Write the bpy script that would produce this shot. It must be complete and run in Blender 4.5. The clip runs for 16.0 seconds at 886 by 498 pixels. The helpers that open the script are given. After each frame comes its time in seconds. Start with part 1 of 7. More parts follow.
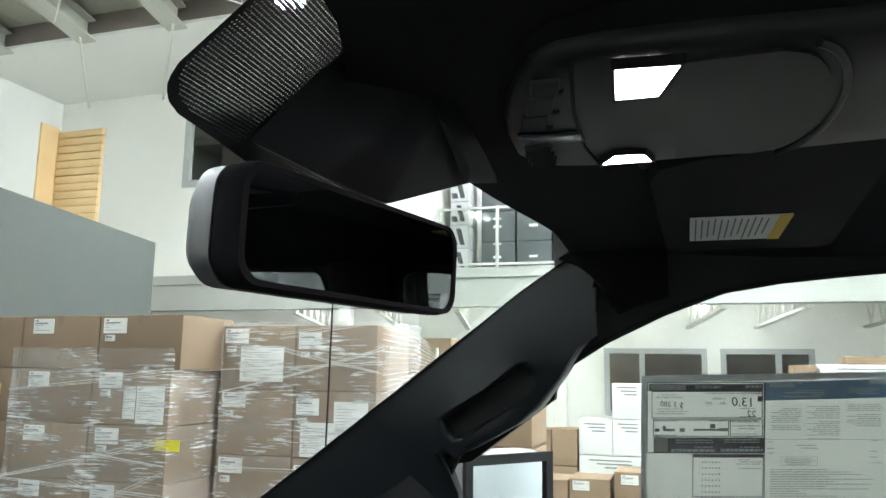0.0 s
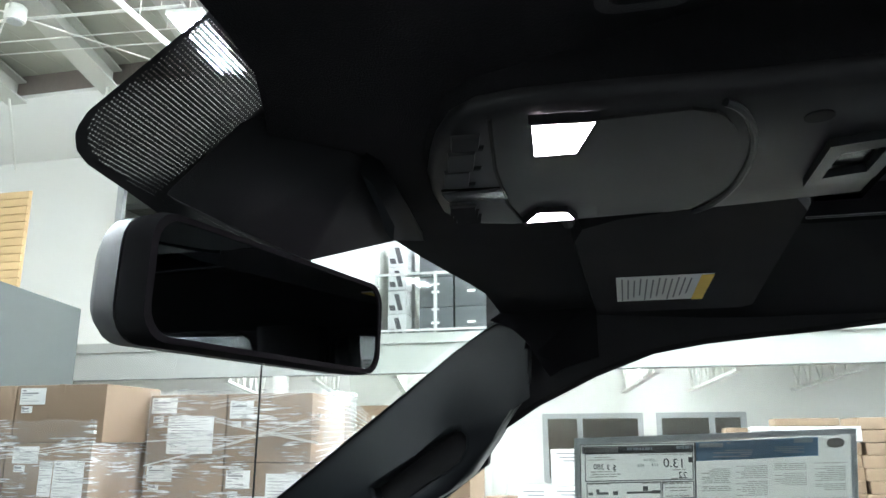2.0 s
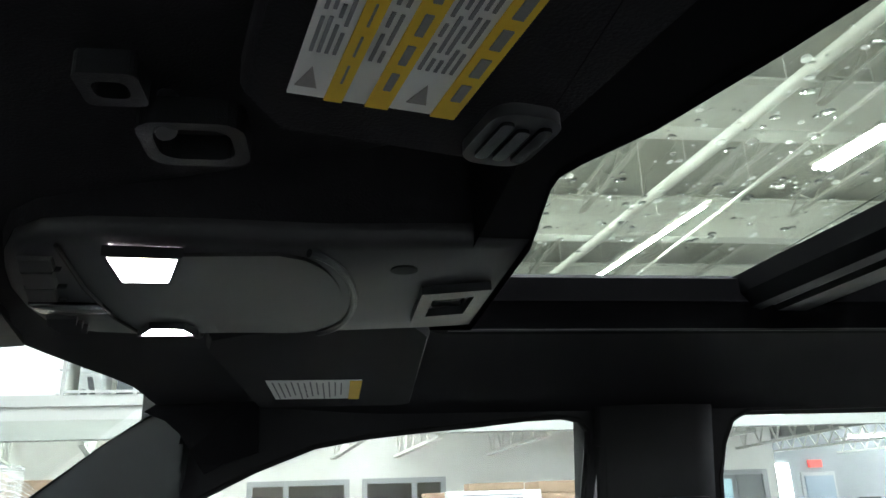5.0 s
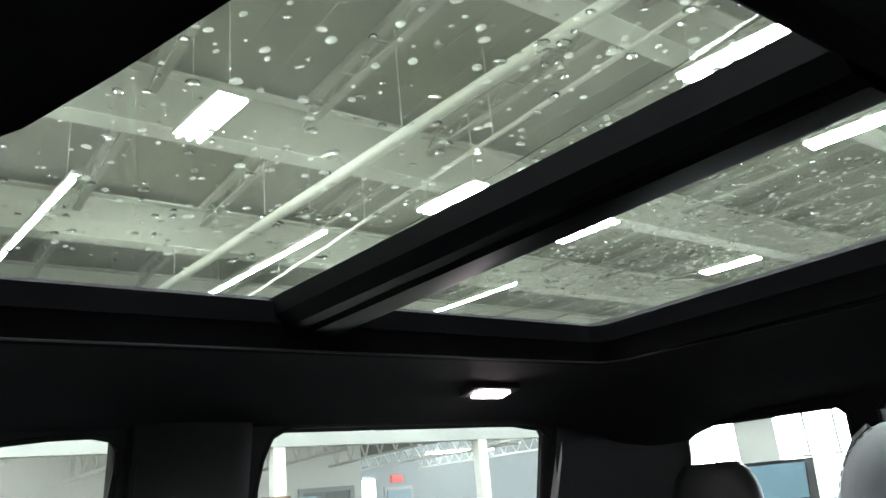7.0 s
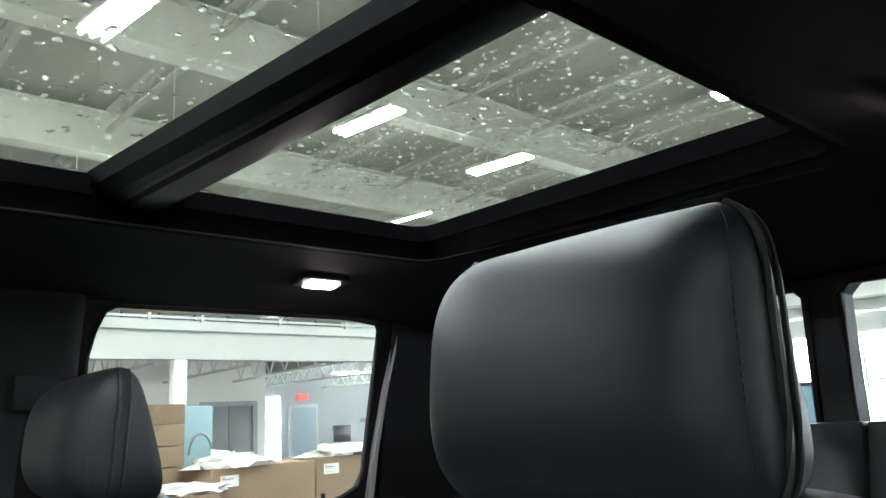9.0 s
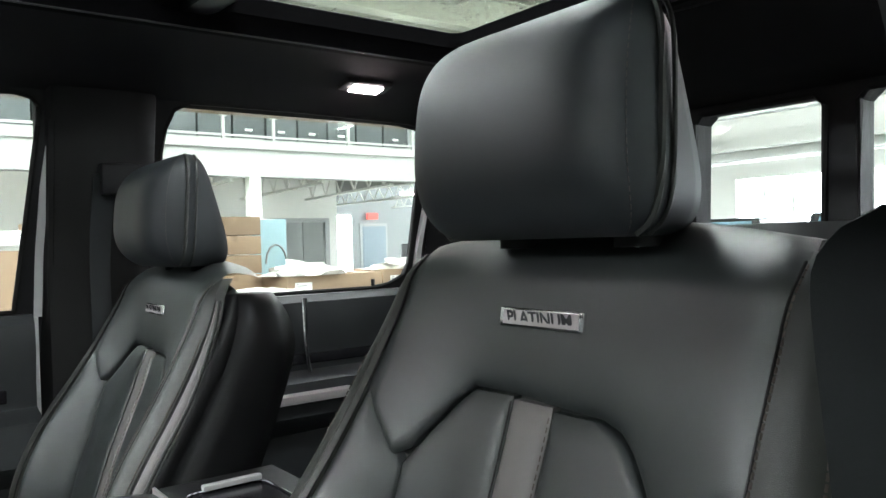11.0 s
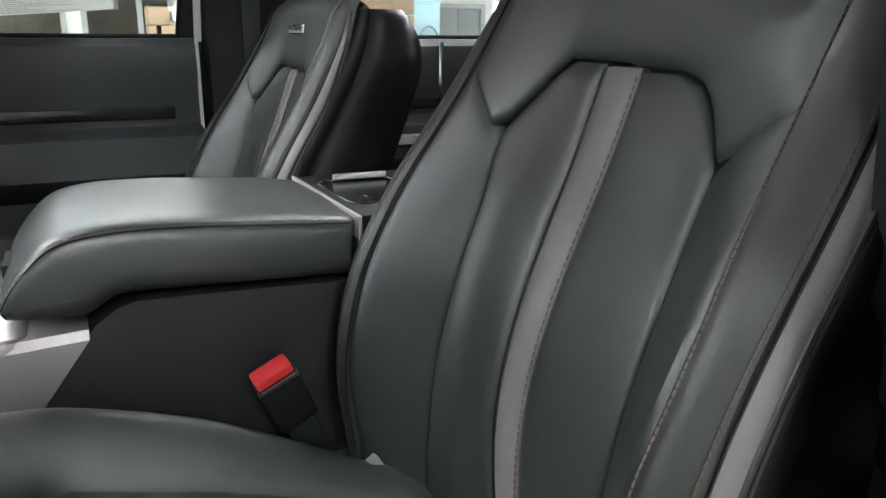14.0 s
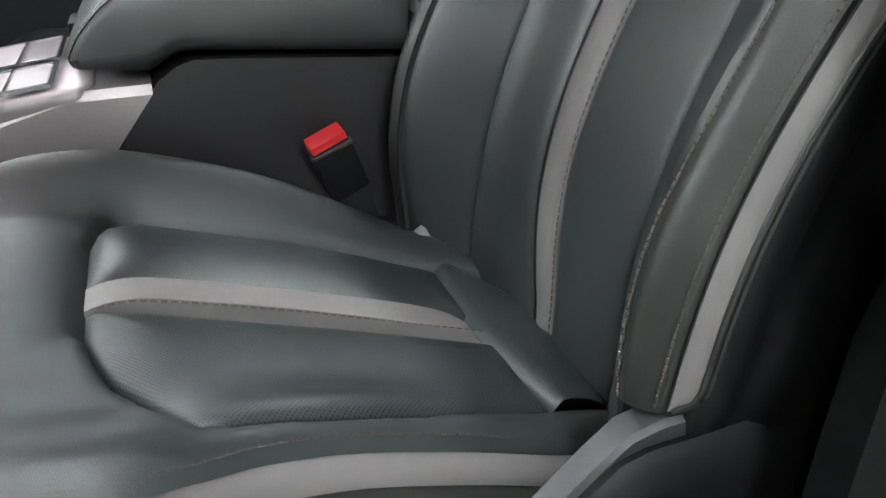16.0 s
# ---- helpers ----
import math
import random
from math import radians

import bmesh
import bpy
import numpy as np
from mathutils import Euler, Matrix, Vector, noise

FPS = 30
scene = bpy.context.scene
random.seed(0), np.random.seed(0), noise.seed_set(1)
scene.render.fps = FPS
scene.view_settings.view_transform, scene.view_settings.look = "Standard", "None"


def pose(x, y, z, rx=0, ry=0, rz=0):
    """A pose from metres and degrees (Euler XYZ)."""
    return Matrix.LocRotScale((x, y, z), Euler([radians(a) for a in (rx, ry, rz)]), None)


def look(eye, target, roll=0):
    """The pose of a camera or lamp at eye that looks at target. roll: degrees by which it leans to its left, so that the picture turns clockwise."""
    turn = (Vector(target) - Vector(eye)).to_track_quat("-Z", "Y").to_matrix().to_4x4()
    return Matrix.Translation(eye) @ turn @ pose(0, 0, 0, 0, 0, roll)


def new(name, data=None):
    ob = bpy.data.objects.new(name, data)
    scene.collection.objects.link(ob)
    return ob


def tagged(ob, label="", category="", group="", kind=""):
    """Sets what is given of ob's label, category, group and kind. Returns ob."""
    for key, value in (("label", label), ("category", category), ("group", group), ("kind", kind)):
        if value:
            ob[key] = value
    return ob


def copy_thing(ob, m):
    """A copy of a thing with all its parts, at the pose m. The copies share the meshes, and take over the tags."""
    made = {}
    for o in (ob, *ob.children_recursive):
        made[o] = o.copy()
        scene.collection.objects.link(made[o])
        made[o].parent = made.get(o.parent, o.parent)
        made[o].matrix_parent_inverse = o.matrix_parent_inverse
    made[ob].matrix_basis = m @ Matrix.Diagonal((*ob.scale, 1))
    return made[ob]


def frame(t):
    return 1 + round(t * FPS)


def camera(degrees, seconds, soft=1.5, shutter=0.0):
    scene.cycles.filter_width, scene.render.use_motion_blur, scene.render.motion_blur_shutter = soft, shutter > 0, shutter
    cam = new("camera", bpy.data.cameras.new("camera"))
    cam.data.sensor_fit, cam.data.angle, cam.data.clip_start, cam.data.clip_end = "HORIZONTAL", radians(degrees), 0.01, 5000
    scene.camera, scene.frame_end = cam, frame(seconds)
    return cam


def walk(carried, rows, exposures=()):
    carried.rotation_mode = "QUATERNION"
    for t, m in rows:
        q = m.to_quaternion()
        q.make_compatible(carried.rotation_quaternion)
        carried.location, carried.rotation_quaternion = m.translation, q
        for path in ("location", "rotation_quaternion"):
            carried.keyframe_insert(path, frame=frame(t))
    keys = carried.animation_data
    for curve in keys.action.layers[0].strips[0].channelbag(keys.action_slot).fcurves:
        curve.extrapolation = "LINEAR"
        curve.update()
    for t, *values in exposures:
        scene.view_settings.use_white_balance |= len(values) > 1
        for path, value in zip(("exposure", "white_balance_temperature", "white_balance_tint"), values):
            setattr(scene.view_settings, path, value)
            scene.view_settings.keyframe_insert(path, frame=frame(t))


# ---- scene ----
cam = camera(60.30, 16.0)
PATH = [
    (0, (-0.5302, 0.4156, 1.6814), (1.3500, 1.0178, 2.0010), 0.80),
    (0.5, (-0.5288, 0.4218, 1.6739), (1.3522, 0.9708, 2.0747), 0.94),
    (1, (-0.5264, 0.4218, 1.6728), (1.3552, 0.9359, 2.1150), 0.74),
    (1.5, (-0.5247, 0.4165, 1.6729), (1.3587, 0.8974, 2.1435), 0.38),
    (2, (-0.5191, 0.4070, 1.6762), (1.3698, 0.8462, 2.1654), -0.15),
    (2.5, (-0.5179, 0.3927, 1.6800), (1.3816, 0.7613, 2.1862), -0.23),
    (3, (-0.5107, 0.3746, 1.6882), (1.4005, 0.6508, 2.2088), 0.19),
    (3.5, (-0.5028, 0.3448, 1.7128), (1.4235, 0.4466, 2.2410), -0.34),
    (3.7, (-0.5053, 0.3396, 1.7206), (1.4211, 0.3607, 2.2579), -0.64),
    (5.8, (-0.5150, 0.2992, 1.7261), (1.2878, -0.2757, 2.3739), -3.15),
    (6, (-0.5147, 0.2827, 1.7321), (1.2474, -0.4144, 2.3715), -3.58),
    (6.5, (-0.5324, 0.2455, 1.7323), (1.1092, -0.7126, 2.3544), -4.33),
    (7, (-0.5565, 0.2343, 1.7129), (0.9542, -0.9205, 2.3327), -5.28),
    (7.5, (-0.5580, 0.2081, 1.7112), (0.8512, -1.0773, 2.3126), -6.41),
    (8, (-0.5798, 0.1944, 1.6956), (0.7725, -1.1577, 2.2814), -5.65),
    (8.5, (-0.6569, 0.1695, 1.6626), (0.7202, -1.1825, 2.1875), -4.68),
    (9, (-0.7347, 0.1671, 1.6178), (0.6931, -1.1669, 2.0445), -3.09),
    (9.2, (-0.7544, 0.1702, 1.6058), (0.7009, -1.1518, 1.9724), -2.63),
    (11.3, (-0.8931, 0.1992, 1.5419), (0.7163, -0.9859, 1.4670), -1.51),
    (11.5, (-0.9018, 0.1992, 1.5326), (0.7212, -0.9641, 1.4205), -1.39),
    (12, (-0.9167, 0.2020, 1.5163), (0.7380, -0.9034, 1.3151), -1.38),
    (12.5, (-0.9228, 0.2030, 1.4998), (0.7593, -0.8387, 1.2081), -1.17),
    (13, (-0.9319, 0.1980, 1.4819), (0.7751, -0.7808, 1.1238), -0.41),
    (13.5, (-0.9396, 0.1922, 1.4585), (0.7854, -0.7155, 1.0109), -0.07),
    (14, (-0.9534, 0.1885, 1.4398), (0.7818, -0.6502, 0.9054), 0.20),
    (14.5, (-0.9611, 0.1859, 1.4180), (0.7701, -0.5960, 0.7923), 0.16),
    (15, (-0.9716, 0.1923, 1.3991), (0.7396, -0.5390, 0.6661), 0.40),
    (15.5, (-0.9805, 0.1889, 1.3859), (0.6983, -0.5194, 0.5614), 1.04),
    (16, (-0.9943, 0.1966, 1.3572), (0.6779, -0.4584, 0.4769), 1.53),
]
LOOKS = [(0, 0.12, 6400, 13), (3, 0.50, 6050, 17), (3.7, 0.48, 6050, 17), (5.8, 0.22, 6350, 13), (7.0, 0.13, 6350, 13), (9.2, 0.14, 6300, 14), (11.3, 0.58, 6500, 14), (13, 0.50, 6550, 15), (14, 0.56, 6500, 17), (16, 0.68, 6500, 18)]
walk(cam, [(t, look(eye, target, roll)) for t, eye, target, roll in PATH], LOOKS)

# ---- world and exposure ----
world = bpy.data.worlds.new("world")
scene.world = world
world.use_nodes = True
world.node_tree.nodes["Background"].inputs[0].default_value = (0.75, 0.82, 0.9, 1)
world.node_tree.nodes["Background"].inputs[1].default_value = 0.15


# ---- materials ----
def mat(name, col, rough=0.6, metal=0.0, var=0.15, scale=8.0, bump=0.0, bscale=200.0, coat=0.0, spec=0.5, emit=0.0, ecol=None,
        rand=0.0, sheen=0.0, fine=0.0, wrinkle=0.0):
    """A procedural surface: colour varied at two scales, with fine relief."""
    m = bpy.data.materials.new(name)
    m.use_nodes = True
    nt = m.node_tree
    b = nt.nodes["Principled BSDF"]
    b.inputs["Roughness"].default_value = rough
    b.inputs["Metallic"].default_value = metal
    b.inputs["Specular IOR Level"].default_value = spec
    b.inputs["Coat Weight"].default_value = coat
    b.inputs["Sheen Weight"].default_value = sheen
    tc = nt.nodes.new("ShaderNodeTexCoord")
    n1 = nt.nodes.new("ShaderNodeTexNoise")
    n1.inputs["Scale"].default_value = scale
    n1.inputs["Detail"].default_value = 5
    nt.links.new(tc.outputs["Object"], n1.inputs["Vector"])
    n2 = nt.nodes.new("ShaderNodeTexNoise")
    n2.inputs["Scale"].default_value = scale * 14
    n2.inputs["Detail"].default_value = 3
    nt.links.new(tc.outputs["Object"], n2.inputs["Vector"])
    mix = nt.nodes.new("ShaderNodeMix")
    mix.inputs[0].default_value = 0.35
    nt.links.new(n1.outputs["Fac"], mix.inputs[2])
    nt.links.new(n2.outputs["Fac"], mix.inputs[3])
    ramp = nt.nodes.new("ShaderNodeMapRange")
    ramp.inputs[1].default_value, ramp.inputs[2].default_value = 0.25, 0.75
    ramp.inputs[3].default_value, ramp.inputs[4].default_value = 1 - var, 1 + var
    nt.links.new(mix.outputs[0], ramp.inputs[0])
    val = ramp.outputs[0]
    if rand:
        oi = nt.nodes.new("ShaderNodeObjectInfo")
        mr = nt.nodes.new("ShaderNodeMapRange")
        mr.inputs[3].default_value, mr.inputs[4].default_value = 1 - rand, 1 + rand
        nt.links.new(oi.outputs["Random"], mr.inputs[0])
        mu = nt.nodes.new("ShaderNodeMath")
        mu.operation = "MULTIPLY"
        nt.links.new(val, mu.inputs[0])
        nt.links.new(mr.outputs[0], mu.inputs[1])
        val = mu.outputs[0]
    sc = nt.nodes.new("ShaderNodeVectorMath")
    sc.operation = "SCALE"
    sc.inputs[0].default_value = col
    nt.links.new(val, sc.inputs["Scale"])
    nt.links.new(sc.outputs[0], b.inputs["Base Color"])
    rr = nt.nodes.new("ShaderNodeMapRange")
    rr.inputs[3].default_value, rr.inputs[4].default_value = max(0.02, rough * 0.85), min(1, rough * 1.15)
    nt.links.new(n1.outputs["Fac"], rr.inputs[0])
    nt.links.new(rr.outputs[0], b.inputs["Roughness"])
    if bump:
        if fine:
            tex = nt.nodes.new("ShaderNodeTexVoronoi")
        else:
            tex = nt.nodes.new("ShaderNodeTexNoise")
            tex.inputs["Detail"].default_value = 4
        tex.inputs["Scale"].default_value = bscale
        nt.links.new(tc.outputs["Object"], tex.inputs["Vector"])
        bp = nt.nodes.new("ShaderNodeBump")
        bp.inputs["Strength"].default_value = bump
        bp.inputs["Distance"].default_value = 0.002
        nt.links.new(tex.outputs["Distance" if fine else "Fac"], bp.inputs["Height"])
        nt.links.new(bp.outputs[0], b.inputs["Normal"])
        if wrinkle:
            # shallow creases and sags of stretched hide
            wt = nt.nodes.new("ShaderNodeTexNoise")
            wt.inputs["Scale"].default_value = 16.0
            wt.inputs["Detail"].default_value = 2
            wt.inputs["Distortion"].default_value = 0.8
            nt.links.new(tc.outputs["Object"], wt.inputs["Vector"])
            wb = nt.nodes.new("ShaderNodeBump")
            wb.inputs["Strength"].default_value = wrinkle
            wb.inputs["Distance"].default_value = 0.006
            nt.links.new(wt.outputs["Fac"], wb.inputs["Height"])
            nt.links.new(wb.outputs[0], bp.inputs["Normal"])
    if emit:
        b.inputs["Emission Color"].default_value = (*(ecol or col), 1)
        b.inputs["Emission Strength"].default_value = emit
    return m


def glass_mat(name, tint, rough=0.0, low=0.02, haze=0.0):
    """Thin glazing: mostly clear, with a Fresnel gloss."""
    m = bpy.data.materials.new(name)
    m.use_nodes = True
    nt = m.node_tree
    nt.nodes.clear()
    out = nt.nodes.new("ShaderNodeOutputMaterial")
    mix = nt.nodes.new("ShaderNodeMixShader")
    tr = nt.nodes.new("ShaderNodeBsdfTransparent")
    gl = nt.nodes.new("ShaderNodeBsdfGlossy")
    lw = nt.nodes.new("ShaderNodeLayerWeight")
    lw.inputs[0].default_value = 0.5
    pw = nt.nodes.new("ShaderNodeMath")
    pw.operation = "POWER"
    pw.inputs[1].default_value = 5.0
    nt.links.new(lw.outputs["Facing"], pw.inputs[0])
    fr = nt.nodes.new("ShaderNodeMapRange")
    fr.inputs[3].default_value, fr.inputs[4].default_value = low, 0.35
    nt.links.new(pw.outputs[0], fr.inputs[0])
    tr.inputs[0].default_value = (*tint, 1)
    gl.inputs["Roughness"].default_value = rough
    nt.links.new(fr.outputs[0], mix.inputs[0])
    nt.links.new(tr.outputs[0], mix.inputs[1])
    nt.links.new(gl.outputs[0], mix.inputs[2])
    last = mix.outputs[0]
    if haze:
        # dried water marks: a thin, uneven veil
        tc = nt.nodes.new("ShaderNodeTexCoord")
        no = nt.nodes.new("ShaderNodeTexNoise")
        no.inputs["Scale"].default_value = 7.0
        no.inputs["Detail"].default_value = 6
        nt.links.new(tc.outputs["Object"], no.inputs["Vector"])
        mr = nt.nodes.new("ShaderNodeMapRange")
        mr.inputs[1].default_value, mr.inputs[2].default_value = 0.3, 0.75
        mr.inputs[3].default_value, mr.inputs[4].default_value = 0.25 * haze, haze
        nt.links.new(no.outputs["Fac"], mr.inputs[0])
        tl = nt.nodes.new("ShaderNodeBsdfTranslucent")
        tl.inputs[0].default_value = (0.8, 0.82, 0.74, 1)
        m2 = nt.nodes.new("ShaderNodeMixShader")
        nt.links.new(mr.outputs[0], m2.inputs[0])
        nt.links.new(last, m2.inputs[1])
        nt.links.new(tl.outputs[0], m2.inputs[2])
        last = m2.outputs[0]
    nt.links.new(last, out.inputs[0])
    return m


HEADLEATHER = mat("headrest_leather", (0.021, 0.0255, 0.029), 0.52, spec=0.6, var=0.10, scale=5, bump=0.12, bscale=1500, fine=1)
LEATHER = mat("black_leather", (0.0195, 0.0240, 0.0240), 0.44, spec=0.85, wrinkle=0.10, var=0.10, scale=5, bump=0.12, bscale=1500, fine=1)
LEATHER_B = mat("brown_black_leather", (0.0225, 0.0245, 0.0215), 0.46, spec=0.6, var=0.10, scale=5, bump=0.12, bscale=1500, fine=1)
LIDLEATHER = mat("smooth_lid_vinyl", (0.040, 0.042, 0.043), 0.40, spec=1.0, var=0.08, scale=5, bump=0.1, bscale=1500, fine=1)
CONSOLESIDE = mat("console_side_vinyl", (0.022, 0.0205, 0.0235), 0.48, spec=0.5, var=0.10, scale=5, bump=0.12, bscale=1500, fine=1)
BUTTONGREY = mat("grey_button_plastic", (0.035, 0.035, 0.037), 0.5, var=0.08, scale=9)
PERF = mat("perforated_leather", (0.0205, 0.0260, 0.0260), 0.42, var=0.1, scale=6, bump=0.12, bscale=1500, fine=1, wrinkle=0.08)
GREYLEATHER = mat("grey_leather", (0.17, 0.158, 0.155), 0.45, var=0.08, scale=6, bump=0.1, bscale=1500, fine=1)
STITCH = mat("brown_thread", (0.082, 0.067, 0.058), 0.8, var=0.2, scale=300)
STITCHDARK = mat("dark_thread", (0.085, 0.075, 0.07), 0.8, var=0.2, scale=300)
FLOCK = mat("black_flocked_trim", (0.0065, 0.0062, 0.007), 0.95, spec=0.06, var=0.15, scale=20)
SIDEBLACK = mat("black_seat_side_vinyl", (0.006, 0.006, 0.0065), 0.45, spec=0.18, var=0.1, scale=9, bump=0.1, bscale=1200)
HINGE = mat("charcoal_hinge_cover", (0.032, 0.032, 0.034), 0.45, var=0.08, scale=9, bump=0.15, bscale=1200)
CROSSBAR = mat("semi_gloss_black_bar", (0.003, 0.003, 0.0035), 0.38, spec=0.09, var=0.15, scale=9)
SEAMDARK = mat("seam_backing", (0.008, 0.008, 0.008), 0.8, var=0.1)
HEADLINER = mat("black_headliner_cloth", (0.0140, 0.0130, 0.0145), 0.95, var=0.15, scale=12, bump=0.4, bscale=700, spec=0.15)
PLASTIC = mat("soft_black_plastic", (0.0105, 0.0105, 0.0118), 0.55, spec=0.25, var=0.12, scale=9, bump=0.3, bscale=1400)
DOORVINYL = mat("black_door_vinyl", (0.020, 0.0225, 0.024), 0.5, var=0.08, scale=7, bump=0.10, bscale=1500)
PILLAR = mat("charcoal_pillar_trim", (0.0065, 0.0085, 0.0105), 0.40, spec=0.4, var=0.08, scale=7, bump=0.10, bscale=1500)
OCPLASTIC = mat("overhead_console_plastic", (0.0150, 0.0145, 0.0155), 0.48, spec=0.4, var=0.08, scale=9, bump=0.12, bscale=1500)
GLOSSBLACK = mat("gloss_black_plastic", (0.010, 0.010, 0.012), 0.2, var=0.1, scale=9)
RUBBER = mat("black_rubber", (0.007, 0.007, 0.007), 0.7, spec=0.3, var=0.15, scale=20)
CHROME = mat("chrome", (0.8, 0.8, 0.82), 0.12, metal=1.0, var=0.04, scale=30)
SATIN = mat("satin_aluminium", (0.46, 0.425, 0.43), 0.38, metal=0.45, var=0.06, scale=14, bump=0.1, bscale=600)
# pale, half-metallic base stands in for a bright reflection on chrome
BRIGHTBAR = mat("pale_chrome", (0.78, 0.78, 0.78), 0.35, metal=0.55, var=0.05, scale=20)
REDPLASTIC = mat("red_plastic", (0.75, 0.03, 0.035), 0.35, var=0.08, scale=30)
BELT = mat("black_webbing", (0.015, 0.0175, 0.0185), 0.7, spec=0.3, var=0.15, scale=40, bump=0.15, bscale=900)
PAPER = mat("white_paper", (0.78, 0.78, 0.76), 0.8, var=0.04, scale=12)
YELLOW = mat("yellow_print", (0.80, 0.52, 0.03), 0.7, var=0.06, scale=20)
INK = mat("grey_print", (0.22, 0.22, 0.23), 0.8, var=0.15, scale=60)
INKDARK = mat("black_print", (0.04, 0.04, 0.045), 0.8, var=0.1, scale=60)
INKSOFT = mat("pale_grey_print", (0.30, 0.285, 0.27), 0.8, var=0.15, scale=60)
FILMEDGE = mat("cloudy_film", (0.46, 0.48, 0.50), 0.5, var=0.22, scale=45)
INKMID = mat("charcoal_print", (0.15, 0.15, 0.155), 0.8, var=0.12, scale=60)
INKPALE = mat("pale_lettering", (0.40, 0.46, 0.50), 0.8, var=0.1, scale=60)
INKBLUE = mat("blue_print", (0.20, 0.32, 0.46), 0.8, var=0.08, scale=30)
STICKERPAPER = mat("window_sticker_paper", (0.50, 0.505, 0.49), 0.85, var=0.06, scale=14)
# small punched holes in rows
_nt = PERF.node_tree
_b = _nt.nodes["Principled BSDF"]
_tc = _nt.nodes.new("ShaderNodeTexCoord")
_rot = _nt.nodes.new("ShaderNodeMapping")
_rot.inputs["Rotation"].default_value = (0, 0, radians(45))
_rot.inputs["Scale"].default_value = (2700, 2700, 0)
_nt.links.new(_tc.outputs["Object"], _rot.inputs["Vector"])
_sx = _nt.nodes.new("ShaderNodeSeparateXYZ")
_nt.links.new(_rot.outputs[0], _sx.inputs[0])
_sin = []
for _k in range(2):
    _m = _nt.nodes.new("ShaderNodeMath")
    _m.operation = "SINE"
    _nt.links.new(_sx.outputs[_k], _m.inputs[0])
    _sin.append(_m)
_mu = _nt.nodes.new("ShaderNodeMath")
_mu.operation = "ADD"
_nt.links.new(_sin[0].outputs[0], _mu.inputs[0])
_nt.links.new(_sin[1].outputs[0], _mu.inputs[1])
_mr = _nt.nodes.new("ShaderNodeMapRange")
_mr.inputs[1].default_value, _mr.inputs[2].default_value = 0.7, 1.3
_mr.inputs[3].default_value, _mr.inputs[4].default_value = 1.0, 0.38
_nt.links.new(_mu.outputs[0], _mr.inputs[0])
_hole = _nt.nodes.new("ShaderNodeVectorMath")
_hole.operation = "SCALE"
_nt.links.new(_b.inputs["Base Color"].links[0].from_socket, _hole.inputs[0])
_nt.links.new(_mr.outputs[0], _hole.inputs["Scale"])
_nt.links.new(_hole.outputs[0], _b.inputs["Base Color"])
_sp = _nt.nodes.new("ShaderNodeMath")
_sp.operation = "MULTIPLY"
_sp.inputs[1].default_value = 0.8
_nt.links.new(_mr.outputs[0], _sp.inputs[0])
_nt.links.new(_sp.outputs[0], _b.inputs["Specular IOR Level"])
# thin paper lets the light behind it through
_nt = STICKERPAPER.node_tree
_tl = _nt.nodes.new("ShaderNodeBsdfTranslucent")
_tl.inputs[0].default_value = (0.66, 0.665, 0.645, 1)
_mx = _nt.nodes.new("ShaderNodeMixShader")
_mx.inputs[0].default_value = 0.66
_nt.links.new(_nt.nodes["Principled BSDF"].outputs[0], _mx.inputs[1])
_nt.links.new(_tl.outputs[0], _mx.inputs[2])
_nt.links.new(_mx.outputs[0], _nt.nodes["Material Output"].inputs[0])
OUTERGLASS = mat("silver_mirror_glass", (0.70, 0.74, 0.78), 0.02, metal=1.0, var=0.01, scale=4)
MIRRORGLASS = mat("mirror_glass", (0.17, 0.18, 0.19), 0.015, metal=1.0, var=0.01, scale=4)
LAMP = mat("map_lamp_lens", (1.0, 0.93, 0.95), 0.3, emit=160, ecol=(1.0, 0.90, 0.92), var=0.02)
DOME = mat("dome_lamp_lens", (1.0, 0.90, 0.88), 0.3, emit=60, ecol=(1.0, 0.86, 0.86), var=0.02)
FROST = mat("black_dot_frit", (0.02, 0.02, 0.02), 0.6, var=0.1)
CLEAR = glass_mat("window_glass", (0.93, 0.95, 0.93))
ROOFGLASS = glass_mat("tinted_roof_glass", (0.60, 0.62, 0.565), haze=0.05)
DROP = mat("water_drop", (1.0, 1.0, 1.0), 0.22, var=0.02)
_b = DROP.node_tree.nodes["Principled BSDF"]
_b.inputs["Transmission Weight"].default_value = 1.0
_b.inputs["IOR"].default_value = 1.33
_nt = DROP.node_tree
_tl = _nt.nodes.new("ShaderNodeBsdfTranslucent")
_tl.inputs[0].default_value = (1, 1, 1, 1)
# about half the drops turn white translucent, standing in for refracted lamp glints
_mx = _nt.nodes.new("ShaderNodeMixShader")
_ge = _nt.nodes.new("ShaderNodeNewGeometry")
_mr = _nt.nodes.new("ShaderNodeMapRange")
_mr.inputs[1].default_value, _mr.inputs[2].default_value = 0.45, 0.60
_mr.inputs[3].default_value, _mr.inputs[4].default_value = 0.0, 1.0
_nt.links.new(_ge.outputs["Random Per Island"], _mr.inputs[0])
_nt.links.new(_mr.outputs[0], _mx.inputs[0])
_nt.links.new(_b.outputs[0], _mx.inputs[1])
_nt.links.new(_tl.outputs[0], _mx.inputs[2])
_nt.links.new(_mx.outputs[0], _nt.nodes["Material Output"].inputs[0])

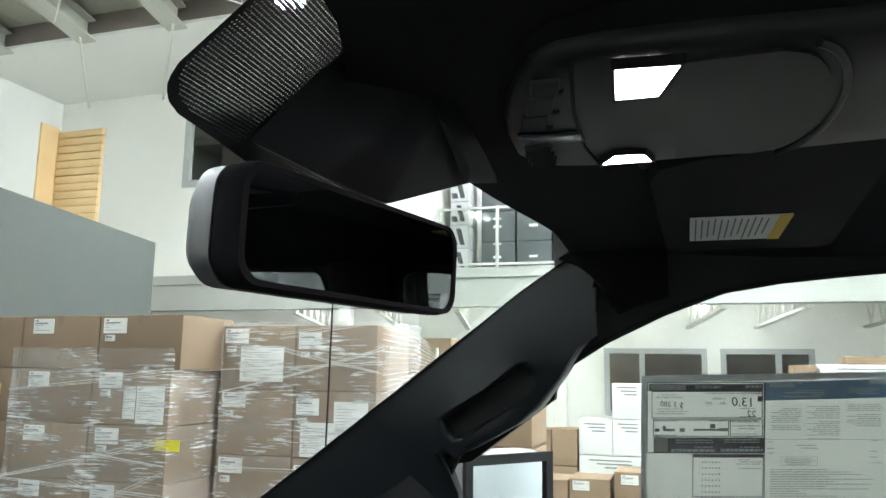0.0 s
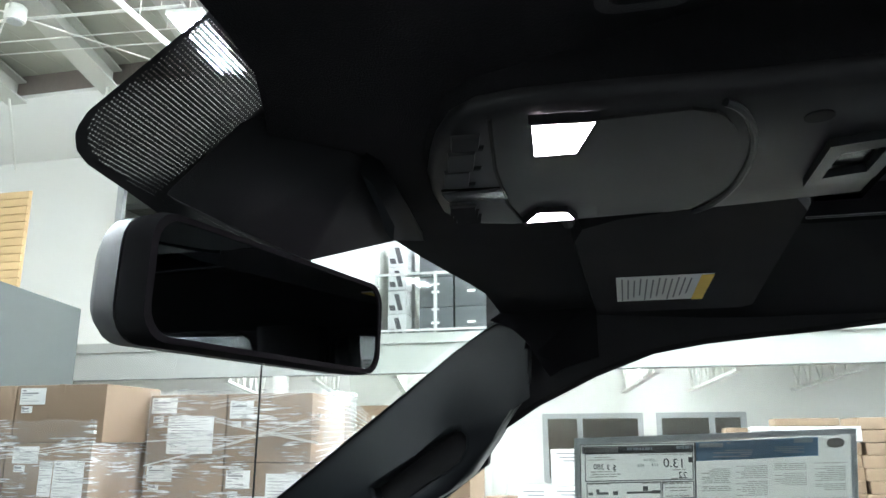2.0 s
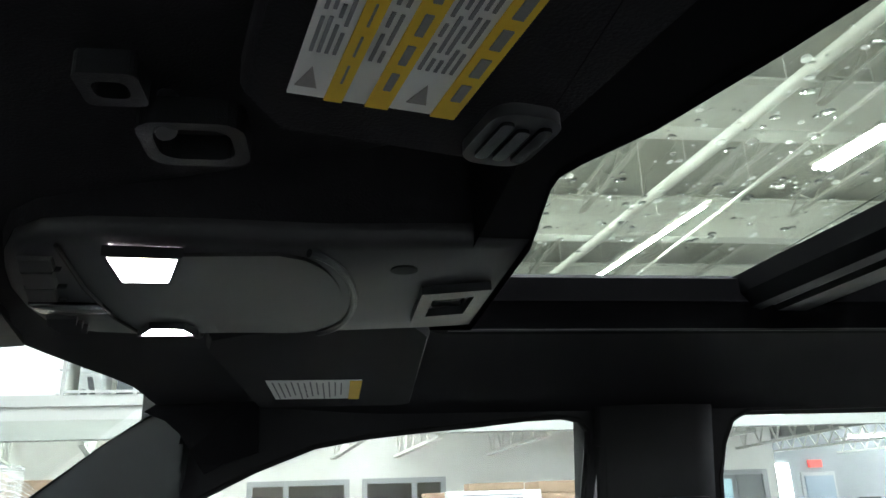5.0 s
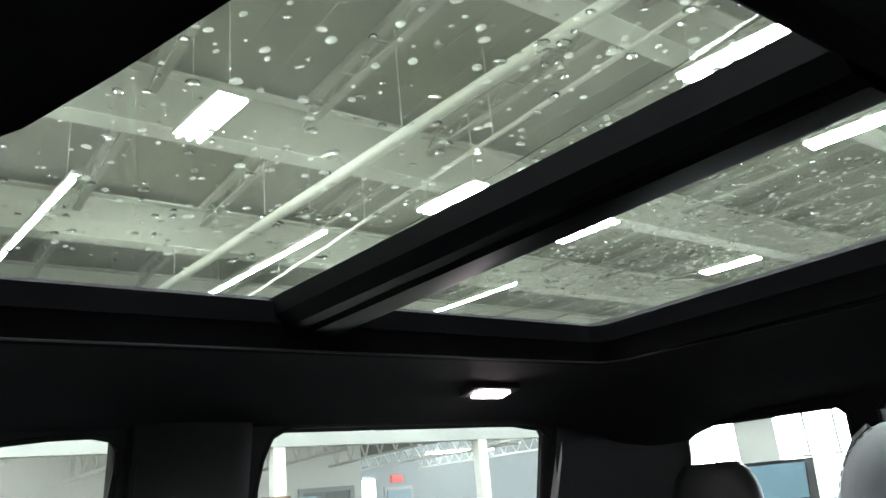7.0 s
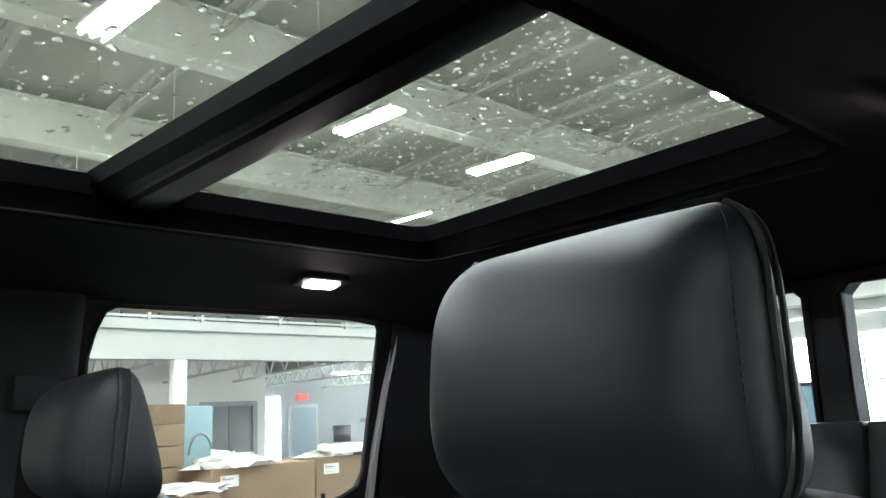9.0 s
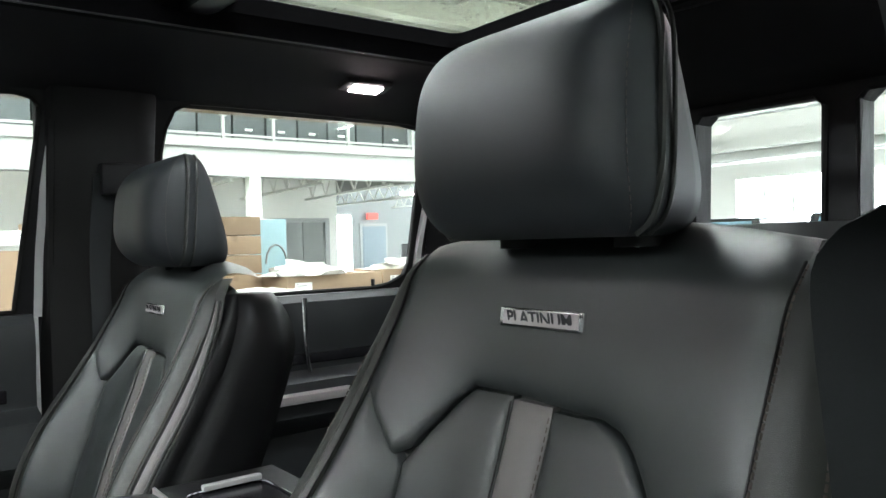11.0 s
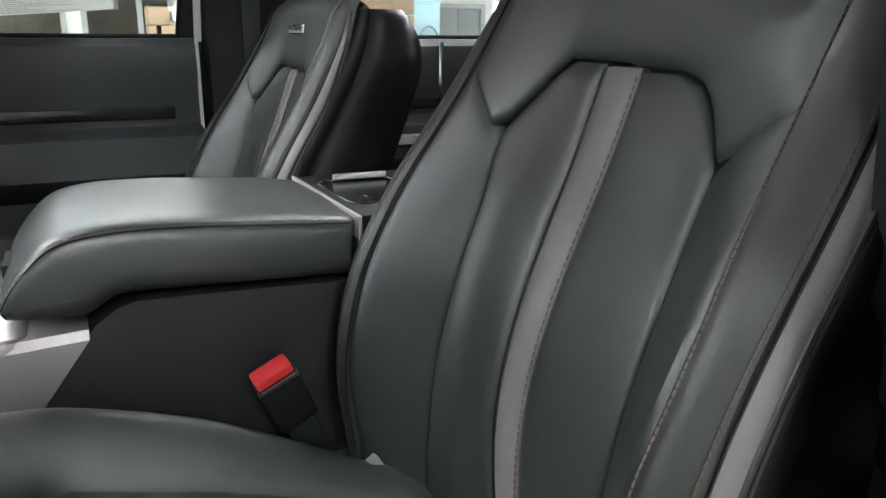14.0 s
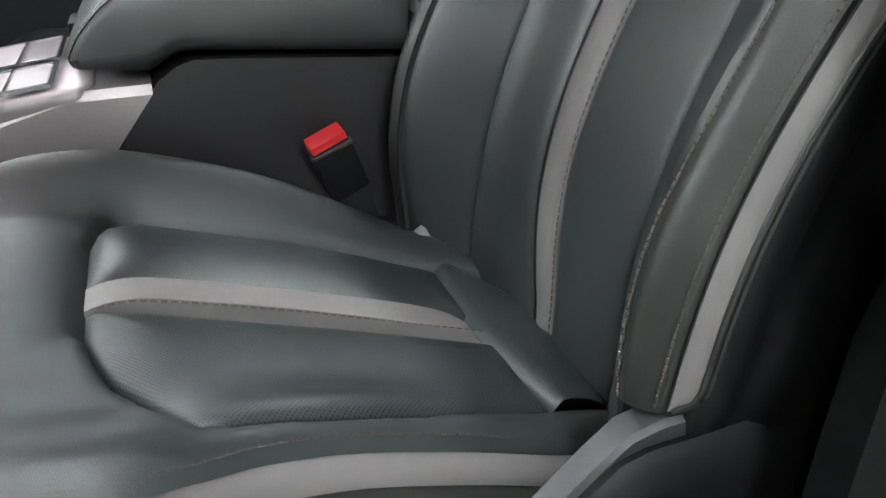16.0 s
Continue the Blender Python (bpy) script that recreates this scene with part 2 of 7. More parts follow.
WALL = mat("white_painted_wall", (0.73, 0.725, 0.69), 0.85, var=0.05, scale=0.6, bump=0.15, bscale=60)
WALLGREY = mat("greyish_lower_wall", (0.52, 0.52, 0.48), 0.85, var=0.06, scale=0.6, bump=0.15, bscale=60)
DECK = mat("ribbed_roof_deck", (0.325, 0.325, 0.27), 0.8, var=0.16, scale=0.8)
STEEL = mat("white_painted_steel", (0.66, 0.66, 0.61), 0.55, var=0.06, scale=1.5)
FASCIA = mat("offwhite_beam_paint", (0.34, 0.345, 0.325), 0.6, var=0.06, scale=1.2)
SILVERPAINT = mat("pale_car_paint", (0.50, 0.50, 0.50), 0.35, var=0.04, scale=4)
JOIST = mat("greyed_joist_paint", (0.43, 0.43, 0.38), 0.6, var=0.08, scale=1.5)
CONCRETE = mat("concrete_floor", (0.27, 0.27, 0.265), 0.5, var=0.16, scale=0.7, bump=0.2, bscale=40)
GREYPANEL = mat("grey_green_panel", (0.054, 0.060, 0.056), 0.7, var=0.06, scale=1.2)
TUBELOW = mat("dim_fluorescent_tube", (1, 1, 0.95), 0.4, emit=150, ecol=(0.92, 1.0, 0.97), var=0.01)
TUBE = mat("fluorescent_tube", (1, 1, 0.95), 0.4, emit=290, ecol=(0.90, 1.0, 0.99), var=0.01)
CARDBOARD = mat("brown_cardboard", (0.255, 0.175, 0.115), 0.85, var=0.1, scale=3, rand=0.12, bump=0.2, bscale=90)
CARDWHITE = mat("white_cardboard", (0.66, 0.66, 0.64), 0.8, var=0.05, scale=3)
PRINTCARD = mat("grey_white_printed_card", (0.40, 0.40, 0.40), 0.8, var=0.06, scale=3)
PLYWOOD = mat("pale_wood_slats", (0.55, 0.38, 0.19), 0.7, var=0.12, scale=4)
DARKBOX = mat("dark_grey_carton", (0.070, 0.077, 0.083), 0.75, var=0.12, scale=3, rand=0.2)
DOORGREY = mat("grey_door_paint", (0.24, 0.25, 0.25), 0.6, var=0.06, scale=2)
SERVICEWALL = mat("pale_grey_service_wall", (0.30, 0.315, 0.325), 0.8, var=0.05, scale=1.2)
FRAMEGREY = mat("grey_window_frame", (0.36, 0.37, 0.37), 0.5, var=0.05, scale=4)
# dark brown for rooms behind windows; also paints the shaded gap above the soffit
DARKROOM = mat("dim_room_and_gap_shade", (0.20, 0.17, 0.15), 0.9, var=0.2, scale=1)
BLUEPLASTIC = mat("pale_blue_plastic", (0.30, 0.45, 0.50), 0.4, var=0.1, scale=3)


def film_mat(name):
    """Stretch film: clear, with glints and sheen of horizontal creases painted as white streaks."""
    m = bpy.data.materials.new(name)
    m.use_nodes = True
    nt = m.node_tree
    b = nt.nodes["Principled BSDF"]
    b.inputs["Base Color"].default_value = (0.86, 0.86, 0.85, 1)
    b.inputs["Roughness"].default_value = 0.22
    tc = nt.nodes.new("ShaderNodeTexCoord")
    facs = []
    for scl, lo, hi, low, top in (((2.2, 2.2, 34.0), 0.47, 0.61, 0.0, 0.95), ((1.1, 1.1, 1.6), 0.43, 0.60, 0.08, 1.0), ((0.9, 0.9, 2.4), 0.40, 0.75, 0.06, 0.34)):
        mp = nt.nodes.new("ShaderNodeMapping")
        mp.inputs["Scale"].default_value = scl
        mp.inputs["Rotation"].default_value = (0.10, 0.05, 0)
        nt.links.new(tc.outputs["Object"], mp.inputs["Vector"])
        no = nt.nodes.new("ShaderNodeTexNoise")
        no.inputs["Scale"].default_value = 2.2
        no.inputs["Detail"].default_value = 7
        no.inputs["Roughness"].default_value = 0.62
        nt.links.new(mp.outputs[0], no.inputs["Vector"])
        mr = nt.nodes.new("ShaderNodeMapRange")
        mr.inputs[1].default_value, mr.inputs[2].default_value = lo, hi
        mr.inputs[3].default_value, mr.inputs[4].default_value = low, top
        nt.links.new(no.outputs["Fac"], mr.inputs[0])
        facs.append(mr.outputs[0])
    pr = nt.nodes.new("ShaderNodeMath")
    pr.operation = "MULTIPLY"
    nt.links.new(facs[0], pr.inputs[0])
    nt.links.new(facs[1], pr.inputs[1])
    mx = nt.nodes.new("ShaderNodeMath")
    mx.operation = "MAXIMUM"
    nt.links.new(pr.outputs[0], mx.inputs[0])
    nt.links.new(facs[2], mx.inputs[1])
    tr = nt.nodes.new("ShaderNodeBsdfTransparent")
    mix = nt.nodes.new("ShaderNodeMixShader")
    nt.links.new(mx.outputs[0], mix.inputs[0])
    nt.links.new(tr.outputs[0], mix.inputs[1])
    nt.links.new(b.outputs[0], mix.inputs[2])
    nt.links.new(mix.outputs[0], nt.nodes["Material Output"].inputs[0])
    return m


WRAP = film_mat("stretch_wrap")
DAYLIGHT = mat("daylight_glazing", (0.9, 0.95, 1.0), 0.5, emit=22, ecol=(0.86, 0.96, 1.0), var=0.02)
REDSIGN = mat("red_exit_sign", (0.7, 0.08, 0.07), 0.5, emit=0.6, ecol=(1, 0.15, 0.12), var=0.02)
SCREENBLACK = mat("black_screen", (0.012, 0.013, 0.014), 0.3, var=0.05)
YELLOWTAG = mat("yellow_label", (0.75, 0.65, 0.05), 0.7, var=0.05, scale=20)


# ---- mesh helpers ----
def soften(bm, angle=38):
    lim = radians(angle)
    for fa in bm.faces:
        fa.smooth = True
    for e in bm.edges:
        e.smooth = len(e.link_faces) == 2 and e.calc_face_angle(0) < lim


def part(name, bm, material, parent=None, label="", smooth=38):
    bmesh.ops.recalc_face_normals(bm, faces=bm.faces)
    if smooth:
        soften(bm, smooth)
    me = bpy.data.meshes.new(name)
    bm.to_mesh(me)
    bm.free()
    me.materials.append(material)
    ob = new(name, me)
    if parent is not None:
        ob.parent = parent
    if label:
        ob["label"] = label
    return ob


def thing(name, label, category, group="", kind=""):
    return tagged(new(name), label, category, group, kind)


def solid(name, bm, material, label, category="", group="", kind="", smooth=38):
    return tagged(part(name, bm, material, None, "", smooth), label, category, group, kind)


def box(bm, x0, x1, y0, y1, z0, z1, bevel=0.0, m=None):
    g = bmesh.ops.create_cube(bm, size=1.0)["verts"]
    for v in g:
        v.co = Vector(((x0 + x1) / 2 + v.co.x * (x1 - x0), (y0 + y1) / 2 + v.co.y * (y1 - y0), (z0 + z1) / 2 + v.co.z * (z1 - z0)))
    if bevel:
        es = list({e for v in g for e in v.link_edges})
        r = bmesh.ops.bevel(bm, geom=es, offset=bevel, segments=2, affect="EDGES", profile=0.6)
        g = list({v for f in r["faces"] for v in f.verts} | {v for v in g if v.is_valid})
    if m is not None:
        for v in g:
            v.co = m @ v.co
    return bm


def boxm(x0, x1, y0, y1, z0, z1, bevel=0.0, m=None):
    return box(bmesh.new(), x0, x1, y0, y1, z0, z1, bevel, m)


def loft(bm, loops, closed=True, caps=True):
    """Skin a row of point loops of equal length."""
    rows = [[bm.verts.new(p) for p in lp] for lp in loops]
    n = len(rows[0])
    for a, b in zip(rows, rows[1:]):
        for i in range(n if closed else n - 1):
            j = (i + 1) % n
            bm.faces.new((a[i], a[j], b[j], b[i]))
    if caps and closed:
        bm.faces.new(list(reversed(rows[0])))
        bm.faces.new(rows[-1])
    return bm


def tube(bm, pts, r, n=8, caps=True):
    pts = [Vector(p) for p in pts]
    loops = []
    for i, p in enumerate(pts):
        d = (pts[min(i + 1, len(pts) - 1)] - pts[max(i - 1, 0)]).normalized()
        a = d.cross(Vector((0, 0, 1)))
        a = (a if a.length > 1e-3 else d.cross(Vector((1, 0, 0)))).normalized()
        b = d.cross(a)
        loops.append([p + r * (math.cos(2 * math.pi * k / n) * a + math.sin(2 * math.pi * k / n) * b) for k in range(n)])
    return loft(bm, loops, True, caps)


def lerp_keys(keys, v):
    """Piecewise smooth interpolation in a row of (v, value)."""
    if v <= keys[0][0]:
        return keys[0][1]
    for (a, fa), (b, fb) in zip(keys, keys[1:]):
        if v <= b:
            s = (v - a) / (b - a)
            return fa + (fb - fa) * s
    return keys[-1][1]


def smooth_keys(keys, v):
    """A smooth curve through a row of (v, value)."""
    n = len(keys)
    if v <= keys[0][0]:
        return keys[0][1]
    if v >= keys[-1][0]:
        return keys[-1][1]
    i = max(k for k in range(n - 1) if keys[k][0] <= v)

    def slope(k):
        if k == 0 or k == n - 1:
            return 0.0
        return (keys[k + 1][1] - keys[k - 1][1]) / (keys[k + 1][0] - keys[k - 1][0])

    h = keys[i + 1][0] - keys[i][0]
    t = (v - keys[i][0]) / h
    m0, m1 = slope(i) * h, slope(i + 1) * h
    return (2 * t ** 3 - 3 * t ** 2 + 1) * keys[i][1] + (t ** 3 - 2 * t ** 2 + t) * m0 + (-2 * t ** 3 + 3 * t ** 2) * keys[i + 1][1] + (t ** 3 - t ** 2) * m1


def plate(outer, holes, fn, thick):
    """A plate with holes: outlines in a plane, placed by fn(a, b, depth), closed to the given thickness."""
    bm = bmesh.new()
    loops = []
    edges = []
    for lp in [outer] + holes:
        vs = [bm.verts.new((a, b, 0)) for a, b in lp]
        loops.append(vs)
        edges += [bm.edges.new((vs[i], vs[(i + 1) % len(vs)])) for i in range(len(vs))]
    bmesh.ops.triangle_fill(bm, use_beauty=True, use_dissolve=False, edges=edges, normal=(0, 0, 1))
    front = list(bm.faces)
    vmap = {v: bm.verts.new((v.co.x, v.co.y, 1)) for v in list(bm.verts)}
    for f in front:
        bm.faces.new([vmap[v] for v in reversed(f.verts)])
    for vs in loops:
        for i in range(len(vs)):
            j = (i + 1) % len(vs)
            bm.faces.new((vs[i], vs[j], vmap[vs[j]], vmap[vs[i]]))
    for v in bm.verts:
        v.co = Vector(fn(v.co.x, v.co.y, thick * v.co.z))
    return bm


def text_mesh(body, size, m, bold=0.0):
    """Built-in lettering as a thin mesh."""
    cu = bpy.data.curves.new("lettering", "FONT")
    cu.body, cu.size, cu.extrude, cu.align_x, cu.align_y = body, size, 0.0004, "CENTER", "CENTER"
    cu.offset = bold
    ob = bpy.data.objects.new("lettering", cu)
    scene.collection.objects.link(ob)
    me = bpy.data.meshes.new_from_object(ob)
    bpy.data.objects.remove(ob)
    bm = bmesh.new()
    bm.from_mesh(me)
    bmesh.ops.transform(bm, matrix=m, verts=bm.verts)
    return bm


# ---- the hall: floor, walls, roof ----
CEIL = 7.7
solid("floor", boxm(-18, 26, -26, 14, -0.2, 0.0), CONCRETE, "smooth grey concrete workshop floor", kind="structure")
solid("wall_north", boxm(-18, 26, 13.2, 13.5, 0, CEIL + 1), WALL, "white painted end wall of the hall", kind="structure")
solid("wall_west", boxm(-14.3, -14, -26, 14, 0, CEIL + 1), WALL, "white painted side wall of the hall", kind="structure")
solid("wall_east", boxm(22, 22.3, -26, 14, 0, CEIL + 1), WALL, "white painted far wall behind the mezzanine", kind="structure")

# south wall with tall glazed openings that let the day in
holes = [[(x, 0.6), (x + 3.0, 0.6), (x + 3.0, 3.4), (x, 3.4)] for x in (-16.0, -11.5, -7.0, -2.5, 2.0, 6.5, 11.0, 15.5)]
solid("wall_south", plate([(-18, 0), (22, 0), (22, CEIL + 1), (-18, CEIL + 1)], holes, lambda a, b, d: (a, -24 - d, b), 0.3), WALL,
      "white wall with a row of tall windows", kind="structure", smooth=0)
for i, h in enumerate(holes):
    x = h[0][0]
    w = thing("window_%d" % (i + 3), "tall white-framed workshop window with bright daylight", "window", kind="structure")
    part("pane", boxm(x, x + 3, -24.22, -24.2, 0.6, 3.4), DAYLIGHT, w)
    fr = bmesh.new()
    for k in range(4):
        box(fr, x + k - 0.04, x + k + 0.04, -24.16, -24.08, 0.6, 3.4)
    for z in (0.6, 2.0, 3.4):
        box(fr, x, x + 3, -24.15, -24.09, z - 0.04, z + 0.04)
    part("window_frame", fr, STEEL, w)

# roof deck with ribs, girders along y, joists along x
bm = boxm(-18, 22.3, -24, 13.5, CEIL + 0.059, CEIL + 0.2)
y = -23.8
while y < 13.4:
    box(bm, -18, 22, y, y + 0.10, CEIL + 0.052, CEIL + 0.06)
    y += 0.60
solid("ceiling", bm, DECK, "ribbed steel roof deck painted greyish olive", kind="structure", smooth=0)


def girder(x, end=13.2):
    bm = bmesh.new()
    box(bm, x - 0.20, x + 0.20, -24, end, 6.72, 6.76)
    box(bm, x - 0.02, x + 0.02, -24, end, 6.76, 7.56)
    box(bm, x - 0.20, x + 0.20, -24, end, 7.56, 7.60)
    return solid("girder", bm, STEEL, "white painted steel roof girder", "girder", "roof girders", smooth=0)


for x in (-14.4, -9.7, -5.0, -0.4, 4.25, 8.95, 13.6, 18.2):
    girder(x, 5.2 if 4 < x < 9 else 13.2)


def joist(y):
    bm = bmesh.new()
    box(bm, -18, 22, y - 0.07, y + 0.07, 7.58, 7.69)
    box(bm, -18, 22, y - 0.06, y + 0.06, 7.25, 7.30)
    x, up = -17.9, True
    while x < 21.5:
        a, b = (7.29, 7.6) if up else (7.6, 7.29)
        tube(bm, [(x, y, a), (x + 0.45, y, b)], 0.016, 5)
        x, up = x + 0.45, not up
    return solid("roof_joist", bm, JOIST, "slim greyish lattice roof joist", "joist", "roof joists", smooth=0)


for k in range(13):
    joist(-23.0 + 2.3 * k)

# solid beams and a lowered white soffit in the corner before the mezzanine room
for y in (6.5, 8.40, 10.25, 12.1):
    bm = bmesh.new()
    for w, z0, z1 in ((0.19, 7.30, 7.33), (0.03, 7.33, 7.63), (0.19, 7.63, 7.66)):
        loft(bm, [[(x, y - 0.235 * (9.6 - x) + d, z) for d, z in ((-w, z0), (w, z0), (w, z1), (-w, z1))] for x in (9.6, 1.0)])
    solid("roof_beam", bm, JOIST, "greyish white solid roof beam", "beam", "roof beams", smooth=0)
solid("ceiling_soffit", boxm(9.5, 12.11, 5.2, 13.2, 7.335, 7.40), WALL, "lowered white ceiling before the mezzanine room", kind="structure")
# the board's dark colour stands for the shade in the gap here
solid("soffit_closure", boxm(9.5, 9.56, 5.2, 13.2, 7.40, CEIL + 0.06), DARKROOM, "board above the lowered ceiling, coloured dark for the gap's shade", kind="structure")
for y in (8.6, 10.5):
    rod = thing("brace_rod", "thin white brace rod between beam and wall", "rod", "brace rods")
    part("rod", tube(bmesh.new(), [(9.35, y - 0.3, 7.30), (12.10, y + 2.0, 7.20)], 0.022, 6), STEEL, rod)
for a, b, r in (((6.30, 8.54), (9.2, 6.52), 0.011), ((6.4, 7.4), (8.6, 10.0), 0.010), ((7.86, 9.6), (8.20, 5.9), 0.008), ((7.55, 9.4), (7.86, 5.9), 0.008), ((7.08, 8.9), (7.36, 5.7), 0.022)):
    cd = thing("conduit", "thin white conduit under the roof", "conduit", "conduits")
    part("pipe", tube(bmesh.new(), [(*a, 7.2), (*b, 7.2)], r, 6), STEEL, cd)
    for f in (0.1, 0.9):
        x, y = a[0] + (b[0] - a[0]) * f, a[1] + (b[1] - a[1]) * f
        part("hanger", tube(bmesh.new(), [(x, y, 7.2), (x, y, 7.77)], 0.006, 5), STEEL, cd)
det = thing("ceiling_detector", "white round ceiling device with a grey lens", "detector")
bm = bmesh.new()
loft(bm, [[(7.0 + r * math.cos(k * math.pi / 10), 7.96 + r * math.sin(k * math.pi / 10), z) for k in range(20)] for r, z in ((0.10, 7.30), (0.135, 7.27), (0.135, 7.10), (0.12, 7.07))])
part("housing", bm, STEEL, det)
part("lens", tube(bmesh.new(), [(7.0, 7.96, 7.075), (7.0, 7.96, 7.055)], 0.095, 20), FRAMEGREY, det, "grey lens")
part("stem", tube(bmesh.new(), [(7.0, 7.96, 7.28), (7.0, 7.96, 7.77)], 0.02, 8), STEEL, det)

for y0, y1, z, r in ((-3.55, -4.78, 6.05, 0.085), (-6.2, -6.2, 6.35, 0.035), (5.7, 5.7, 6.5, 0.04)):
    bm = bmesh.new()
    tube(bm, [(19, y0, z), (-16, y0 + (y1 - y0) * 2.6, z)], r, 10)
    pipe = thing("ceiling_pipe", "long white sprinkler pipe hung under the roof", "pipe")
    part("pipe", bm, STEEL, pipe)
    for k in range(9):
        x = 17 - 3.5 * k
        yy = y0 + (y1 - y0) * 2.6 * (19 - x) / 35
        part("hanger", tube(bmesh.new(), [(x, yy, z), (x, yy, 7.78)], 0.008, 5), STEEL, pipe)


# strip and high-bay fluorescent lights
def light(x0, x1, y, w, z=6.3, top=CEIL + 0.08, glow=TUBE, turn=6.0):
    ob = thing("ceiling_light", "white fluorescent fixture hung under the roof, switched on", "ceiling light", "hall lights")
    L = x1 - x0
    bm = boxm(-L / 2, L / 2, -w / 2, w / 2, 0.0, 0.06, 0.01)
    part("housing", bm, STEEL, ob)
    n = max(1, round(w / 0.14))
    for k in range(n):
        c = (k - (n - 1) / 2) * (w / n)
        t = bmesh.new()
        tube(t, [(-L / 2 + 0.02, c, -0.028), (L / 2 - 0.02, c, -0.028)], 0.024, 8)
        part("tube", t, glow, ob)
    for sx in (-1, 1):
        part("hanger", tube(bmesh.new(), [(sx * L * 0.4, 0, 0.05), (sx * L * 0.4, 0, top - z)], 0.006, 5), STEEL, ob)
    ob.matrix_basis = pose((x0 + x1) / 2, y, z, 0, 0, turn)
    return ob


for x0, x1, y, w in ((6.9, 8.15, -2.62, 0.42), (7.7, 9.1, -6.88, 0.36), (10.5, 15.45, -5.47, 0.14), (9.8, 14.3, -1.37, 0.14),
                     (2.7, 4.15, -7.35, 0.42), (8.0, 9.4, -10.25, 0.4), (12.0, 15.4, -11.25, 0.14), (3.3, 4.5, -10.8, 0.42),
                     (6.2, 7.6, 5.0, 0.42), (8.0, 9.4, 2.2, 0.42), (9.2, 10.6, 0.2, 0.42), (6.6, 8.0, 1.2, 0.42), (2.4, 3.8, 6.2, 0.42), (1.8, 3.2, -2.7, 0.42),
                     # unseen fixtures left and ahead of the truck, added to light the seats
                     (-9.2, -7.8, 0.9, 0.42), (0.2, 1.6, 12.3, 0.42), (-2.0, -0.6, 12.3, 0.42), (-4.2, -2.8, 0.3, 0.42), (-9.2, -7.8, 4.5, 0.42), (-12.4, -11.0, 0.9, 0.42),
                     (3.4, 4.8, -15.5, 0.42), (8.4, 9.8, -15.5, 0.42), (-2.4, -1.0, -15.5, 0.42), (2.4, 3.8, 9.5, 0.42)):
    light(x0, x1, y, w)
# under the mezzanine: out of sight behind the edge beam, to brighten the office wall
for y in (7.0, 3.6, 1.6, 0.0):
    light(12.9, 14.1, y, 0.14, 3.0, 3.28, TUBELOW)
# in the office behind the first window: unseen, added to light the room
light(15.7, 16.9, 3.2, 0.14, 3.0, 3.28, TUBELOW)
# in the service bay
light(16.4, 17.6, -12.6, 0.14, 2.95, CEIL + 0.08, TUBELOW, 84)
light(18.2, 19.4, -15.2, 0.14, 3.1, CEIL + 0.08, TUBELOW, 84)

# ---- mezzanine ----
bm = bmesh.new()
box(bm, 12.0, 22, -9.4, 13.2, 3.30, 3.45)
box(bm, 12.0, 12.30, -16.0, -9.4, 3.30, 3.45)
box(bm, 12.06, 12.10, -16.0, 13.2, 2.86, 3.30)
box(bm, 12.0, 12.28, -16.0, 13.2, 2.80, 2.86)
box(bm, 12.10, 12.14, -16.0, 13.2, 3.44, 3.49)
box(bm, 12.1, 22, -9.4, -9.34, 2.84, 3.3)
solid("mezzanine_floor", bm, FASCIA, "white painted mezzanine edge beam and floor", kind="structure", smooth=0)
solid("ceiling_lower", boxm(12.3, 22, -9.3, 13.1, 3.26, 3.295), WALL, "white underside of the mezzanine", kind="structure")
for k, y in enumerate((-15.6, -9.94, -5.46, 2.42, 6.3)):
    solid("column", boxm(12.02, 12.24, y - 0.11, y + 0.11, 0, 2.8, 0.01), STEEL, "square white steel column under the mezzanine", "column", "mezzanine columns")


# lattice joists under the mezzanine, running back to the office wall
def truss(y):
    """From the wall at y to the edge beam, a little askew, its lower chord rising."""
    def at(f, z0, z1):
        return Vector((15.0 - 2.72 * f, y - 0.55 * f, z0 + (z1 - z0) * f))

    bm = bmesh.new()
    for z0, z1, h in ((2.575, 2.735, 0.045), (3.16, 3.18, 0.07)):
        a, b = at(0, z0, z1), at(1, z0, z1)
        loft(bm, [[p + Vector((0, dy, dz)) for dy, dz in ((-0.05, 0), (0.05, 0), (0.05, h), (-0.05, h))] for p in (a, b)])
    n = 12
    for k in range(n):
        f, g = k / n, (k + 1) / n
        p, q = (at(f, 2.61, 2.77), at(g, 3.17, 3.19)) if k % 2 else (at(f, 3.17, 3.19), at(g, 2.61, 2.77))
        tube(bm, [p, q], 0.022, 5)
    return solid("floor_joist", bm, STEEL, "white lattice joist under the mezzanine", "joist", "mezzanine joists", smooth=0)


for y in (8.0, 6.3, 4.8, 3.3, 1.75, 0.40, -0.83, -2.68, -4.6, -6.43, -8.0):
    truss(y)

# railing with mesh panels
rail = thing("railing", "white steel mezzanine railing with posts", "railing")
posts = (4.55, 3.47, 1.97, 0.47, -1.0, -2.5, -3.7, -4.9, -5.85, -7.42, -8.95, -10.5, -12.0, -13.5, -15.0)
for y in posts:
    part("post", boxm(12.04, 12.09, y - 0.026, y + 0.026, 3.45, 4.55), FASCIA, rail)
    for z in (3.86, 4.30):
        part("bracket", boxm(12.035, 12.095, y - 0.07, y + 0.07, z, z + 0.03), FASCIA, rail)
for z in (3.53, 4.52):
    part("handrail" if z > 4.3 else "rail_bar", boxm(12.045, 12.085, -15.9, 4.57, z - 0.02, z + 0.02), FASCIA, rail)
